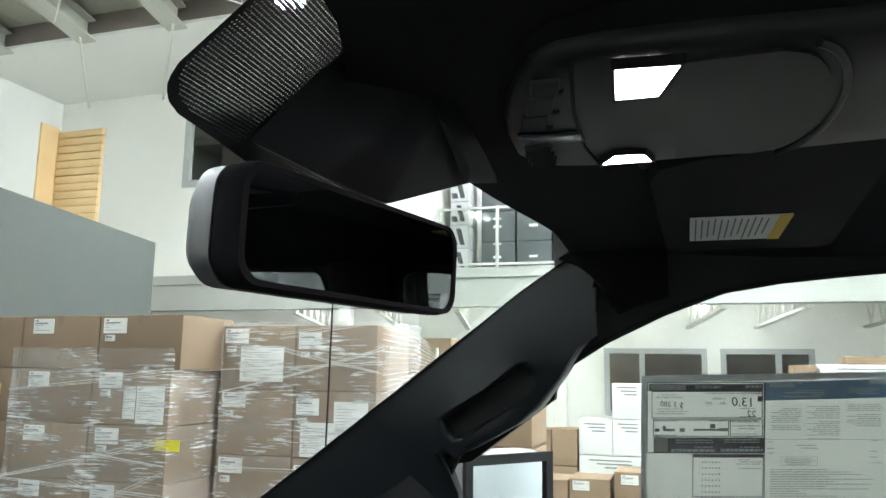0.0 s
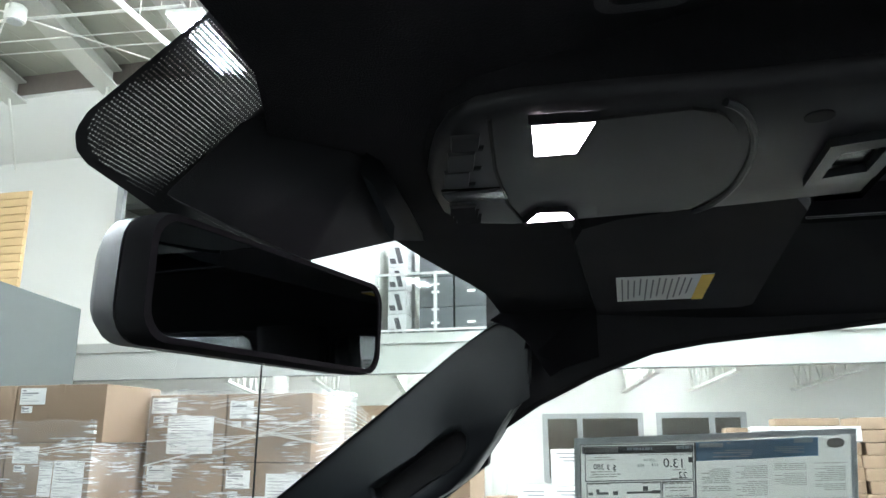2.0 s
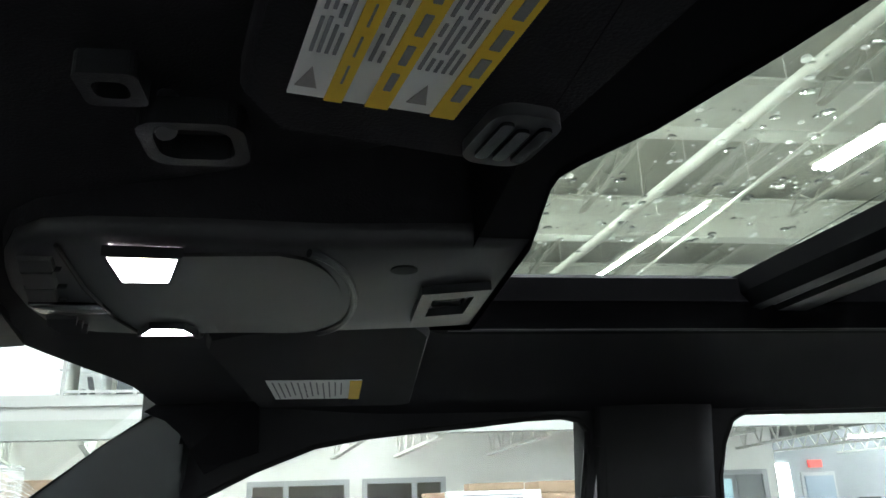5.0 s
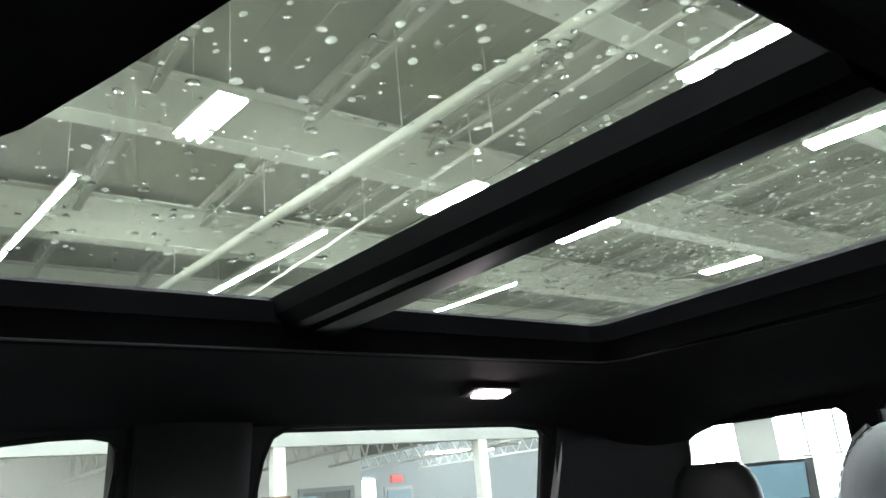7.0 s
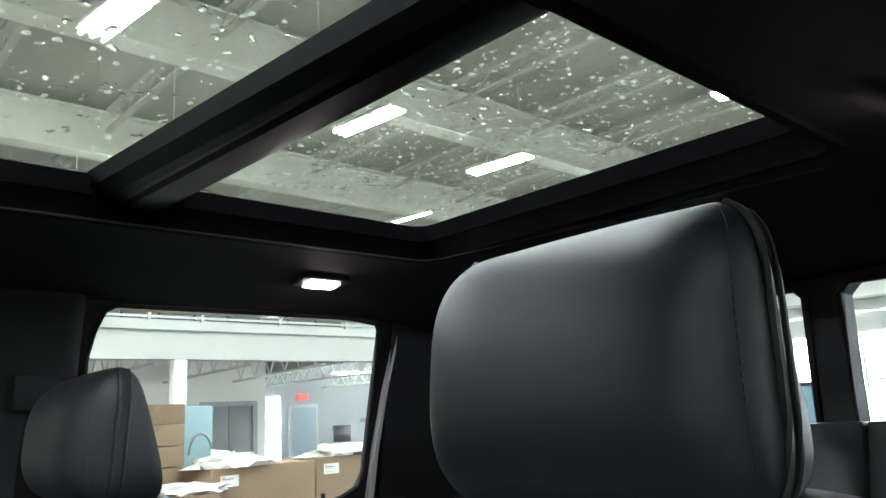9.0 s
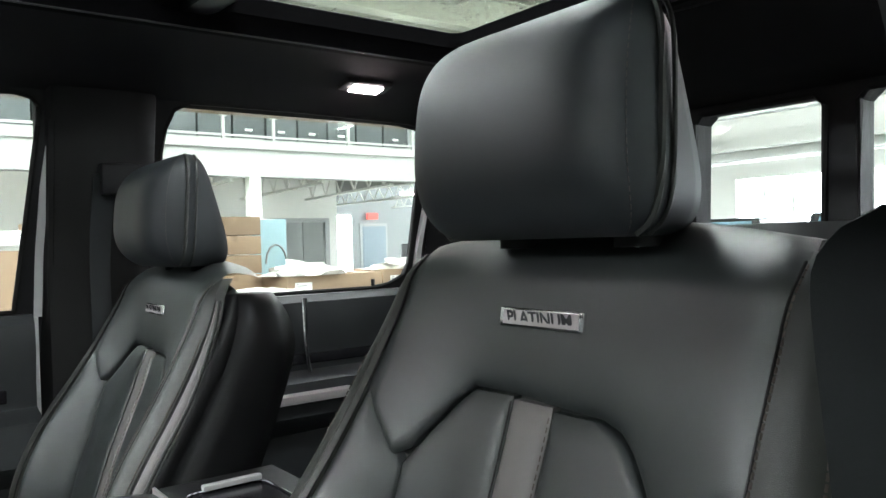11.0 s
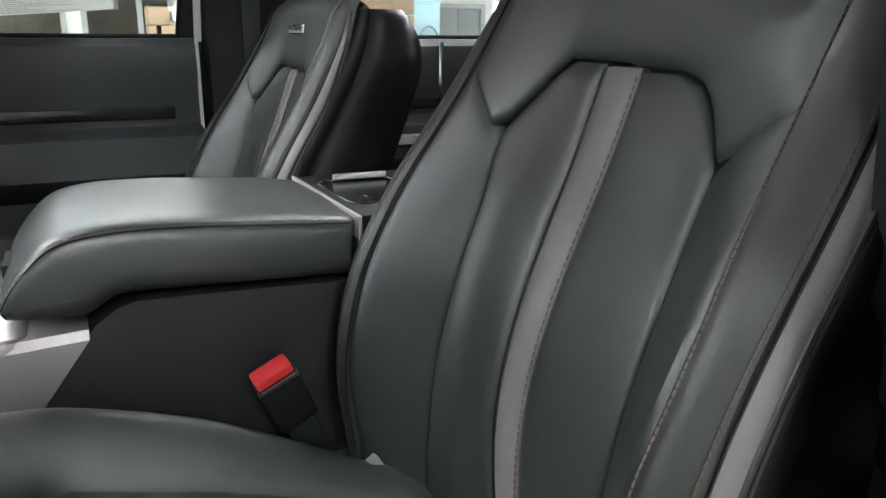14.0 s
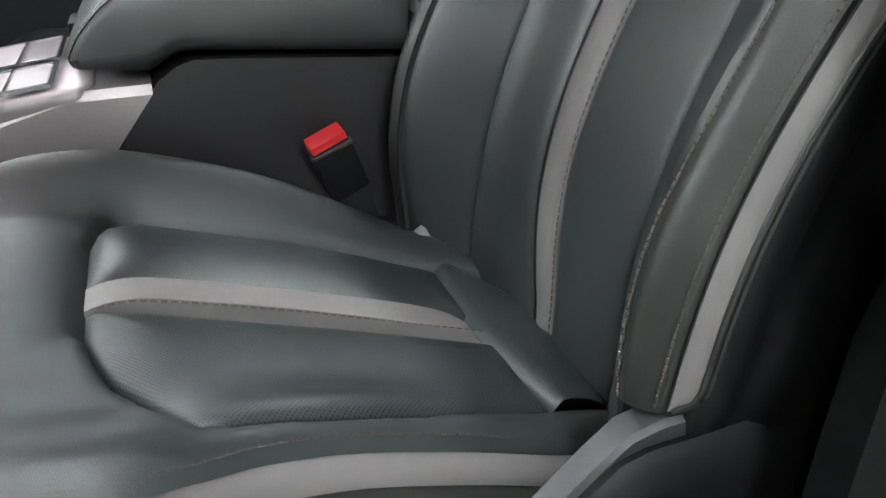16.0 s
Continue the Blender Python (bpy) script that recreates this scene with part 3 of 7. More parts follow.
part("infill", boxm(12.06, 12.064, -15.9, 4.55, 3.56, 4.5), CLEAR, rail).visible_shadow = False

# enclosed room on the mezzanine, with a window
hole = [[(8.3, 5.36), (9.9, 5.36), (9.9, 6.72), (8.3, 6.72)]]
solid("wall_mezzanine", plate([(4.65, 3.46), (13.2, 3.46), (13.2, CEIL + 0.1), (4.65, CEIL + 0.1)], hole, lambda a, b, d: (12.12 + d, a, b), 0.15), WALL,
      "white upper wall above the mezzanine edge", kind="structure", smooth=0)
solid("wall_mezzanine_return", boxm(12.3, 18, 4.65, 4.8, 3.46, CEIL), WALL, "white return wall on the mezzanine", kind="structure")
w1 = thing("window_1", "grey-framed interior window in the upper wall, dark inside", "window", kind="structure")
fr = bmesh.new()
for a, b, c, d in ((8.22, 8.36, 5.28, 6.80), (9.84, 9.98, 5.28, 6.80)):
    box(fr, 12.07, 12.16, a, b, c, d)
for z in (5.28, 6.68):
    box(fr, 12.075, 12.155, 8.36, 9.84, z, z + 0.12)
part("window_frame", fr, FRAMEGREY, w1)
part("pane", boxm(12.16, 12.17, 8.3, 9.9, 5.3, 6.75), CLEAR, w1).visible_shadow = False
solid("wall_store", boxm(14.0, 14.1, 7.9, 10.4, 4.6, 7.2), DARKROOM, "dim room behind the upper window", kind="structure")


# cartons on the mezzanine
def carton(name, x, y, z, sx, sy, sz, mat_, label, group, bars=0):
    ob = thing(name, label, "box", group)
    part("carton", boxm(-sx / 2, sx / 2, -sy / 2, sy / 2, 0, sz, 0.008), mat_, ob)
    if bars:
        part("label", boxm(-sx / 2 - 0.003, -sx / 2 - 0.0005, -sy * 0.10, sy * 0.14, sz * 0.46, sz * 0.54), PAPER, ob, "small white label")
    ob.matrix_basis = pose(x, y, z)
    return ob


random.seed(4)
y = 3.9
while y > -9.0:
    for r in range(3):
        h = 0.55
        carton("storage_box", 12.95, y - 0.3, 3.46 + r * 0.56, 0.6, 0.62, h, DARKBOX, "dark grey carton with a small white label, stacked on the mezzanine",
               "dark cartons", random.random() < 0.6)
    y -= 0.66
for r in range(4):
    ob = thing("printed_box", "white carton with a bold black stripe, in a tall stack", "box", "printed cartons")
    part("carton", boxm(-0.3, 0.3, -0.17, 0.17, 0, 0.42, 0.006), PRINTCARD, ob)
    bm = bmesh.new()
    loft(bm, [[(-0.304, -0.11, 0.06), (-0.304, -0.02, 0.06), (-0.304, 0.06, 0.36), (-0.304, -0.03, 0.36)], [(-0.301, -0.11, 0.06), (-0.301, -0.02, 0.06), (-0.301, 0.06, 0.36), (-0.301, -0.03, 0.36)]])
    part("stripe", bm, INKDARK, ob)
    bm = bmesh.new()
    loft(bm, [[(-0.304, 0.02, 0.06), (-0.304, 0.13, 0.06), (-0.304, 0.15, 0.16), (-0.304, 0.05, 0.16)], [(-0.301, 0.02, 0.06), (-0.301, 0.13, 0.06), (-0.301, 0.15, 0.16), (-0.301, 0.05, 0.16)]])
    part("stripe", bm, INKDARK, ob)
    ob.matrix_basis = pose(12.75, 4.27, 3.46 + r * 0.43)

# ---- office wall under the mezzanine ----
wins = [(0.12, 1.95), (-1.75, -0.22)]
oh = [[(a, 0.95), (b, 0.95), (b, 2.15), (a, 2.15)] for a, b in wins] + [[(-8.45, 0.004), (-7.3, 0.004), (-7.3, 2.08), (-8.45, 2.08)]]
solid("wall_office", plate([(-8.78, 0), (13.2, 0), (13.2, 3.27), (-8.78, 3.27)], oh, lambda a, b, d: (15 + d, a, b), 0.15), WALL,
      "white office wall under the mezzanine", kind="structure", smooth=0)
for i, (a, b) in enumerate(wins):
    w = thing("window_2" if i else "window_office", "grey-framed office window, dim room behind", "window", kind="structure")
    fr = bmesh.new()
    mid = a + (b - a) * 0.36
    mid = b - (b - a) * 0.37 if i == 0 else a + (b - a) * 0.37
    for y in (a, mid, b):
        box(fr, 14.94, 15.03, y - 0.05, y + 0.05, 0.9, 2.2)
    for z in (0.93, 2.15):
        box(fr, 14.945, 15.025, a, b, z - 0.05, z + 0.05)
    part("window_frame", fr, FRAMEGREY, w)
    part("pane", boxm(15.05, 15.06, a, b, 0.95, 2.15), CLEAR, w).visible_shadow = False
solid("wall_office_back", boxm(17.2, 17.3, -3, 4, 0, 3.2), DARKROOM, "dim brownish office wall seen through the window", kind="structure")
dr = thing("door_1", "grey double door in the office wall, closed", "door", kind="structure")
part("frame", plate([(-8.55, 0.004), (-7.2, 0.004), (-7.2, 2.17), (-8.55, 2.17)], [[(-8.44, 0.02), (-7.31, 0.02), (-7.31, 2.07), (-8.44, 2.07)]], lambda a, b, d: (14.96 + d, a, b), 0.10), FRAMEGREY, dr, smooth=0)
for a, b in ((-8.44, -7.88), (-7.87, -7.31)):
    part("leaf", boxm(15.0, 15.05, a, b, 0.02, 2.07, 0.004), DOORGREY, dr)
    part("handle", boxm(14.94, 14.99, (-7.98 if a < -8 else -7.80), (-7.93 if a < -8 else -7.75), 0.95, 1.15, 0.01), CHROME, dr)

# service area beyond the mezzanine end
solid("wall_service", boxm(20.5, 20.7, -24, -8.0, 0, 7.7), SERVICEWALL, "pale grey wall of the service area", kind="structure")
d2 = thing("door_2", "blue-grey personnel door in the service wall", "door", kind="structure")
part("frame", boxm(20.44, 20.5, -13.75, -12.7, 0, 2.2, 0.01), FRAMEGREY, d2)
part("leaf", boxm(20.40, 20.45, -13.66, -12.79, 0.02, 2.1, 0.004), mat("blue_grey_door", (0.24, 0.29, 0.34), 0.5, var=0.05), d2)
d3 = thing("door_3", "open doorway with bright daylight", "door", kind="structure")
part("leaf", boxm(20.42, 20.46, -12.35, -11.4, 0.0, 2.45), DAYLIGHT, d3)
part("frame", boxm(20.46, 20.5, -12.45, -11.3, 0.0, 2.55), FRAMEGREY, d3)
ex = thing("exit_sign", "small red exit sign on the service wall", "sign")
part("case", boxm(20.36, 20.44, -13.35, -12.95, 2.33, 2.53, 0.01), REDSIGN, ex)
part("bracket", boxm(20.44, 20.5, -13.2, -13.1, 2.36, 2.5), STEEL, ex)
tv = thing("monitor", "black monitor standing on a pale desk", "monitor")
part("screen", boxm(19.3, 19.36, -14.2, -13.55, 1.0, 1.5, 0.01), SCREENBLACK, tv)
part("stand", boxm(19.28, 19.4, -13.95, -13.8, 0.79, 1.02, 0.01), PLASTIC, tv)
dk = thing("desk", "pale service desk with papers", "desk")
part("top", boxm(18.9, 19.7, -15.2, -13.2, 0.74, 0.78, 0.01), CARDWHITE, dk)
part("front_panel", boxm(19.1, 19.14, -15.1, -13.3, 0, 0.74), WALLGREY, dk)
sg = thing("wall_lettering", "dark grey lettering on the service wall", "sign")
part("letters", text_mesh("SERVICE", 0.17, Matrix(((0, 0, -1, 20.494), (-1, 0, 0, -15.75), (0, 1, 0, 1.62), (0, 0, 0, 1)))), INKDARK, sg, "", 0)
for y in (-11.2, -14.0):
    bm = bmesh.new()
    box(bm, 12.10, 20.5, y - 0.05, y + 0.05, 3.05, 3.11)
    box(bm, 12.30, 20.5, y - 0.04, y + 0.04, 2.70, 2.75)
    x, up = 12.5, True
    while x < 20.2:
        p, q = (2.74, 3.06) if up else (3.06, 2.74)
        tube(bm, [(x, y, p), (x + 0.26, y, q)], 0.018, 5)
        x, up = x + 0.26, not up
    solid("floor_joist", bm, STEEL, "white lattice joist in the service bay", "joist", "service bay joists", smooth=0)

# beams across the daylight end of the hall
for y, z, h in ((-15.0, 4.05, 0.40), (-17.5, 3.35, 0.28), (-20.0, 4.9, 0.35), (-22.0, 3.75, 0.25)):
    bm = bmesh.new()
    box(bm, -13.99, 20.49, y - 0.15, y + 0.15, z, z + 0.04)
    box(bm, -13.99, 20.49, y - 0.03, y + 0.03, z + 0.04, z + h - 0.04)
    box(bm, -13.99, 20.49, y - 0.15, y + 0.15, z + h - 0.04, z + h)
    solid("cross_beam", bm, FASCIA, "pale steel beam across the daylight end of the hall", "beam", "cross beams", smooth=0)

# ---- grey partition, slat panel ----
d = Vector((-2.8, -0.59, 0)).normalized()
nrm = Vector((d.y, -d.x, 0))
a = Vector((7.5, 7.0, 0))
bm = bmesh.new()
c = a + d * 9.0
lo = [a, c, c - nrm * 0.14, a - nrm * 0.14]
loft(bm, [[(p.x, p.y, 0) for p in lo], [(p.x, p.y, 3.27) for p in lo]])
solid("partition", bm, GREYPANEL, "tall grey-green partition panel with a worn top edge", "partition", smooth=0)
sp = thing("slat_panel", "pale wooden slat panel leaning upright above the partition", "slat panel")
part("backing", boxm(9.83, 9.87, 9.95, 10.95, 0, 5.80), PLYWOOD, sp)
part("side_board", boxm(9.42, 9.83, 10.90, 10.94, 0, 5.85), PLYWOOD, sp)
for k in range(15):
    z = 3.75 + k * 0.137
    part("slat", boxm(9.79, 9.825, 9.95, 10.895, z, z + 0.118, 0.003), PLYWOOD, sp)


# ---- pallet loads of cartons ----
def brown(x0, x1, y0, y1, z0, z1, lab=(), yellow=None, group="pallet cartons", label="brown cardboard carton with white shipping labels", sheets=()):
    ob = thing("cardboard_box", label, "box", group)
    part("carton", boxm(x0, x1, y0, y1, z0, z1, 0.01), CARDBOARD, ob)
    part("tape", boxm(x0 - 0.002, x1 + 0.002, (y0 + y1) / 2 - 0.025, (y0 + y1) / 2 + 0.025, z1 - 0.06, z1 + 0.002), CARDBOARD, ob, "brown packing tape")
    for (yc, zc, w, h) in [(y1 - fy * (y1 - y0), z1 - fz * (z1 - z0), w, h) for fy, fz, w, h in lab] + list(sheets):
        lb = part("label", boxm(x0 - 0.004, x0 - 0.001, yc - w, yc, zc - h, zc), PAPER, ob, "white shipping label")
        bars = bmesh.new()
        n = 5 if h < 0.2 else 12
        for k in range(n):
            zz = zc - h * (0.1 + 0.84 * k / n)
            box(bars, x0 - 0.006, x0 - 0.0045, yc - w * (0.15 + 0.7 * ((k * 37 + 11) % 10) / 10), yc - w * 0.08, zz - (0.010 if k < 2 and h < 0.2 else 0.0035), zz)
        part("print", bars, INK, lb)
    if yellow:
        fy, fz, w, h = yellow
        yc, zc = y1 - fy * (y1 - y0), z1 - fz * (z1 - z0)
        part("tag", boxm(x0 - 0.004, x0 - 0.001, yc - w, yc, zc - h, zc), YELLOWTAG, ob, "yellow tag")
    return ob


def pallet(x0, x1, y0, y1):
    ob = thing("pallet", "worn wooden pallet under a stack of cartons", "pallet", "pallets")
    for k in range(7):
        yy = y0 + (y1 - y0) * k / 7
        part("board", boxm(x0, x1, yy + 0.01, yy + (y1 - y0) / 7 - 0.02, 0.105, 0.13), PLYWOOD, ob)
    for k in range(3):
        xx = x0 + (x1 - x0 - 0.1) * k / 2
        part("bearer", boxm(xx, xx + 0.1, y0, y1, 0.0, 0.104), PLYWOOD, ob)


def wrap(x0, x1, y0, y1, z0, z1, seed):
    """Stretch film round a load: a loose, creased skin."""
    rnd = random.Random(seed)
    bm = bmesh.new()
    loops = []
    ring = []
    for (xa, ya), (xb, yb) in (((x0, y0), (x1, y0)), ((x1, y0), (x1, y1)), ((x1, y1), (x0, y1)), ((x0, y1), (x0, y0))):
        for k in range(14):
            ring.append((xa + (xb - xa) * k / 14, ya + (yb - ya) * k / 14))
    cx, cy = (x0 + x1) / 2, (y0 + y1) / 2
    for j in range(26):
        z = z0 + (z1 - z0) * j / 25
        loops.append([(cx + (p[0] - cx) * (1.012 + rnd.random() * 0.014), cy + (p[1] - cy) * (1.012 + rnd.random() * 0.014), z + rnd.uniform(-0.01, 0.01)) for p in ring])
    loft(bm, loops, True, False)
    ob = solid("stretch_film", bm, WRAP, "clear creased stretch film wrapped round cartons", "plastic film", "stretch films", smooth=0)
    ob.visible_shadow = False
    # gathered folds: strands that fan out across the face
    bands = bmesh.new()
    for k in range(6):
        z = z0 + (z1 - z0) * (0.30 + 0.70 * rnd.random())
        dz = rnd.uniform(-0.35, 0.35)
        ya, yb = (y1 + 0.01, y0 - 0.01) if k % 2 else (y0 - 0.01, (y0 + y1) / 2 + rnd.uniform(-0.1, 0.2))
        for q in range(4):
            e = rnd.uniform(-0.028, 0.028)
            tube(bands, [(x0 - 0.020, ya, max(z0, min(z1, z + e * 0.3))), (x0 - 0.024, (ya + yb) / 2, max(z0, min(z1, z + dz * 0.45 + e * 0.6))), (x0 - 0.020, yb, max(z0, min(z1, z + dz + e)))], rnd.uniform(0.0007, 0.0020), 4)
    part("film_fold", bands, CARDWHITE, ob)


lbl = ((0.08, 0.06, 0.20, 0.11),)
pallet(3.95, 5.25, 3.8, 6.4)
for r in range(5):
    z0 = 0.13 + r * 0.386
    zt = z0 + 0.382
    for k, (ya, yb) in enumerate(((4.50, 5.17), (3.83, 4.49)) if r < 4 else ((4.47, 5.17), (3.76, 4.46))):
        marks = [(5.07, zt - 0.02, 0.19, 0.11)] if k == 0 else [(4.43, zt - 0.02, 0.20, 0.11), (4.41, zt - 0.14, 0.085, 0.045)]
        if k and r % 2 == 1:
            marks += [(4.10, zt - 0.11, 0.23, 0.26), (4.21, zt - 0.12, 0.10, 0.22)]
        brown(4.0, 4.62, ya, yb, z0, zt, (), (0.86 if r == 2 else 0.5, 0.22, 0.2, 0.075) if (r, k) == (2, 1) else None, sheets=marks)
    brown(4.02, 4.62, 5.19, 5.85, z0, z0 + 0.382, lbl, (0.3, 0.3, 0.3, 0.08) if r == 3 else None)
pallet(4.45, 5.6, 2.3, 3.75)
for r in range(4):
    z0 = 0.13 + r * 0.47
    zt = z0 + 0.466
    for k, (ya, yb) in enumerate(((3.15, 3.76), (2.50, 3.14))):
        marks = [(3.74, zt - 0.02, 0.20, 0.11), (3.72, zt - 0.15, 0.08, 0.045)] if k == 0 else [(3.12, zt - 0.05, 0.18, 0.12), (3.10, zt - 0.19, 0.07, 0.04)]
        if k == 0 and r == 3:
            marks.append((3.60, zt - 0.15, 0.36, 0.26))
        if k and r == 2:
            marks += [(2.82, zt - 0.07, 0.26, 0.30), (3.08, zt - 0.22, 0.27, 0.24)]
        brown(4.5, 5.15, ya, yb, z0, zt, (), sheets=marks)
wrap(4.48, 5.2, 2.44, 3.74, 0.2, 2.04, 5)
# loose film drawn off the corner of that load, gathered at its rear edge
rnd = random.Random(21)
tail = bmesh.new()
rows_ = []
for k in range(9):
    f = k / 8
    rows_.append([(4.475 + 0.74 * g, 2.455 - 0.16 * math.sin(math.pi * min(1, 0.15 + g * 0.6)) * (1 - 0.5 * f), (2.03 - 0.52 * f) * (1 - g) + (1.86 - 0.30 * f) * g + rnd.uniform(-0.008, 0.008)) for g in [q / 7 for q in range(8)]])
loft(tail, rows_, False, False)
tf = solid("stretch_film", tail, WRAP, "loose clear film gathered at the corner of a load", "plastic film", "stretch films", smooth=0)
tf.visible_shadow = False
strands = bmesh.new()
for k in range(13):
    f = k / 12
    tube(strands, [(4.47, 2.45, 2.03 - 0.50 * f), (4.80, 2.315 + 0.03 * f, 1.96 - 0.36 * f), (5.22, 2.30, 1.85 - 0.24 * f)], rnd.uniform(0.0008, 0.0028), 4)
tube(strands, [(5.22, 2.295, 1.87), (5.21, 2.29, 1.75), (5.20, 2.29, 1.58)], 0.012, 6)
part("film_fold", strands, CARDWHITE, tf)
wrap(3.98, 4.66, 3.82, 5.2, 0.2, 1.82, 9)
pallet(5.95, 6.9, 1.9, 3.2)
for r in range(4):
    z0 = 0.13 + r * 0.465
    brown(6.0, 6.7, 2.42, 3.1, z0, z0 + 0.46, lbl)
    brown(6.03, 6.73, 1.7, 2.40, z0, z0 + 0.44 if r < 3 else z0 + 0.2, lbl)

# cartons along the office wall
def white_box(x0, x1, y0, y1, z0, z1):
    ob = thing("white_box", "white cardboard carton with grey print", "box", "white cartons")
    part("carton", boxm(x0, x1, y0, y1, z0, z1, 0.008), CARDWHITE, ob)
    bars = bmesh.new()
    for k in range(3):
        box(bars, x0 - 0.003, x0 - 0.0005, y0 + (y1 - y0) * 0.2, y1 - (y1 - y0) * (0.15 + 0.12 * k), z1 - 0.07 - 0.05 * k, z1 - 0.05 - 0.05 * k)
    part("print", bars, INK, ob)


for y0, y1, z0, z1 in ((1.05, 1.49, 0.53, 1.04), (1.05, 1.49, 1.05, 1.56), (1.50, 1.98, 0.53, 1.03), (1.05, 1.98, 0.0, 0.52), (0.2, 1.03, 0.0, 0.8), (0.2, 1.0, 0.81, 1.3)):
    white_box(11.0, 11.6, y0, y1, z0, z1)
for y0, y1, z0, z1 in ((2.40, 2.9, 0.36, 0.87), (2.01, 2.38, 0.36, 0.88), (2.01, 2.9, 0.0, 0.35)):
    brown(11.02, 11.55, y0, y1, z0, z1, ())
for y0, y1, z1 in ((1.85, 2.3, 0.42), (1.35, 1.83, 0.45), (0.3, 1.3, 0.55)):
    brown(9.0, 9.6, y0, y1, 0.0, z1, lbl, None, "low cartons")
# flat cartons piled by the wall
for k in range(12):
    y0 = -3.5 + 0.03 * (k % 3)
    brown(11.0, 11.9, y0, y0 + 0.8, k * 0.165, k * 0.165 + 0.16, (), None, "flat cartons", "flat brown cardboard carton in a pile")
for k in range(10):
    brown(11.05, 11.95, -2.66, -1.75 + 0.04 * (k % 2), k * 0.165, k * 0.165 + 0.16, (), None, "flat cartons", "flat brown cardboard carton in a pile")
white_box(10.95, 11.5, -2.66, -1.28, 1.66, 1.86)
brown(11.0, 11.5, -2.42, -1.6, 1.87, 1.97, (), None, "flat cartons", "flat brown cardboard carton in a pile")
brown(11.0, 11.5, -1.24, -0.95, 1.60, 1.85, (), None, "flat cartons", "brown carton beside a white one")
brown(11.0, 11.5, -1.70, -0.95, 0.0, 1.59, (), None, "flat cartons", "tall brown carton by the wall")

# load seen past the rear door
for k in range(9):
    brown(7.0, 7.6, -3.30, -2.70, k * 0.21, k * 0.21 + 0.2, (), None, "orange flat cartons", "flat orange-brown cardboard carton in a pile")
bp = thing("plastic_sheet", "pale blue plastic panel standing on edge", "panel")
part("sheet", boxm(7.3, 7.34, -3.75, -3.34, 0.0, 1.86, 0.01), BLUEPLASTIC, bp)
part("hose", tube(bmesh.new(), [(7.27, -3.6 + 0.13 * math.cos(t), 1.35 + 0.22 * math.sin(t)) for t in [k * 0.5 for k in range(11)]], 0.012, 6), DOORGREY, bp)
for y0, y1, z1, x0 in ((-4.6, -3.4, 1.22, 6.6), (-5.9, -4.65, 1.24, 6.65), (-3.35, -2.6, 1.02, 6.3)):
    brown(x0, x0 + 0.7, y0, y1, 0.0, z1, lbl, None, "wide cartons", "wide brown carton half covered with plastic film")


def film_heap(x, y, z, sx, sy, sz, seed):
    rnd = random.Random(seed)
    bm = bmesh.new()
    g = bmesh.ops.create_icosphere(bm, subdivisions=3, radius=1.0)["verts"]
    for v in g:
        n = noise.noise(v.co * 2.3 + Vector((seed, 0, 0))) * 0.5 + noise.noise(v.co * 6 + Vector((seed, 3, 0))) * 0.28
        v.co = v.co * (1 + n)
        v.co = Vector((x + v.co.x * sx, y + v.co.y * sy, max(z, z + v.co.z * sz)))
    return solid("plastic_film", bm, WRAPHEAP, "crumpled clear plastic film lying on cartons", "plastic film", "film heaps", smooth=25)


WRAPHEAP = mat("crumpled_film", (0.62, 0.60, 0.56), 0.25, var=0.2, scale=8, bump=0.6, bscale=30, coat=0.3)
film_heap(6.85, -3.75, 1.22, 0.3, 0.42, 0.14, 1)
film_heap(6.9, -5.2, 1.24, 0.3, 0.55, 0.12, 4)
film_heap(6.55, -3.1, 1.02, 0.25, 0.4, 0.10, 7)


# dark vehicles parked towards the daylight, seen through the rear glass
mat_glass_dark = mat("blue_tinted_windscreen", (0.10, 0.16, 0.20), 0.15, var=0.1, scale=2)


def parked(x, y, rz):
    ob = thing("parked_vehicle", "dark boxy off-road vehicle parked in the bright hall", "car", "parked vehicles")
    part("body", boxm(-0.9, 0.9, -2.0, 2.0, 0.45, 1.1, 0.06), GLOSSBLACK, ob)
    bm = bmesh.new()
    loft(bm, [[(-0.85, -1.9, 1.08), (0.85, -1.9, 1.08), (0.85, 0.7, 1.08), (-0.85, 0.7, 1.08)], [(-0.72, -1.75, 1.85), (0.72, -1.75, 1.85), (0.72, 0.35, 1.85), (-0.72, 0.35, 1.85)]])
    part("cabin", bm, GLOSSBLACK, ob)
    part("windscreen", loft(bmesh.new(), [[(-0.66, 0.70, 1.15), (0.66, 0.70, 1.15), (0.58, 0.42, 1.78), (-0.58, 0.42, 1.78)], [(-0.66, 0.68, 1.15), (0.66, 0.68, 1.15), (0.58, 0.40, 1.78), (-0.58, 0.40, 1.78)]]), mat_glass_dark, ob)
    for sx in (-1, 1):
        part("headlight", tube(bmesh.new(), [(sx * 0.6, 1.96, 0.85), (sx * 0.6, 2.02, 0.85)], 0.1, 14), CARDWHITE, ob)
        for sy in (-1, 1):
            part("wheel", tube(bmesh.new(), [(sx * 0.72, sy * 1.3, 0.4), (sx * 0.95, sy * 1.3, 0.4)], 0.4, 20), RUBBER, ob)
    ob.matrix_basis = pose(x, y, 0, 0, 0, rz)


parked(4.9, -13.0, 8)
parked(8.2, -14.5, 4)


# ---- the truck cab ----
truck = thing("pickup_truck", "crew-cab pickup truck with black lining and twin glass roof", "truck")


def side_x(z):
    return 0.69 + 0.196 * (1.845 - z)


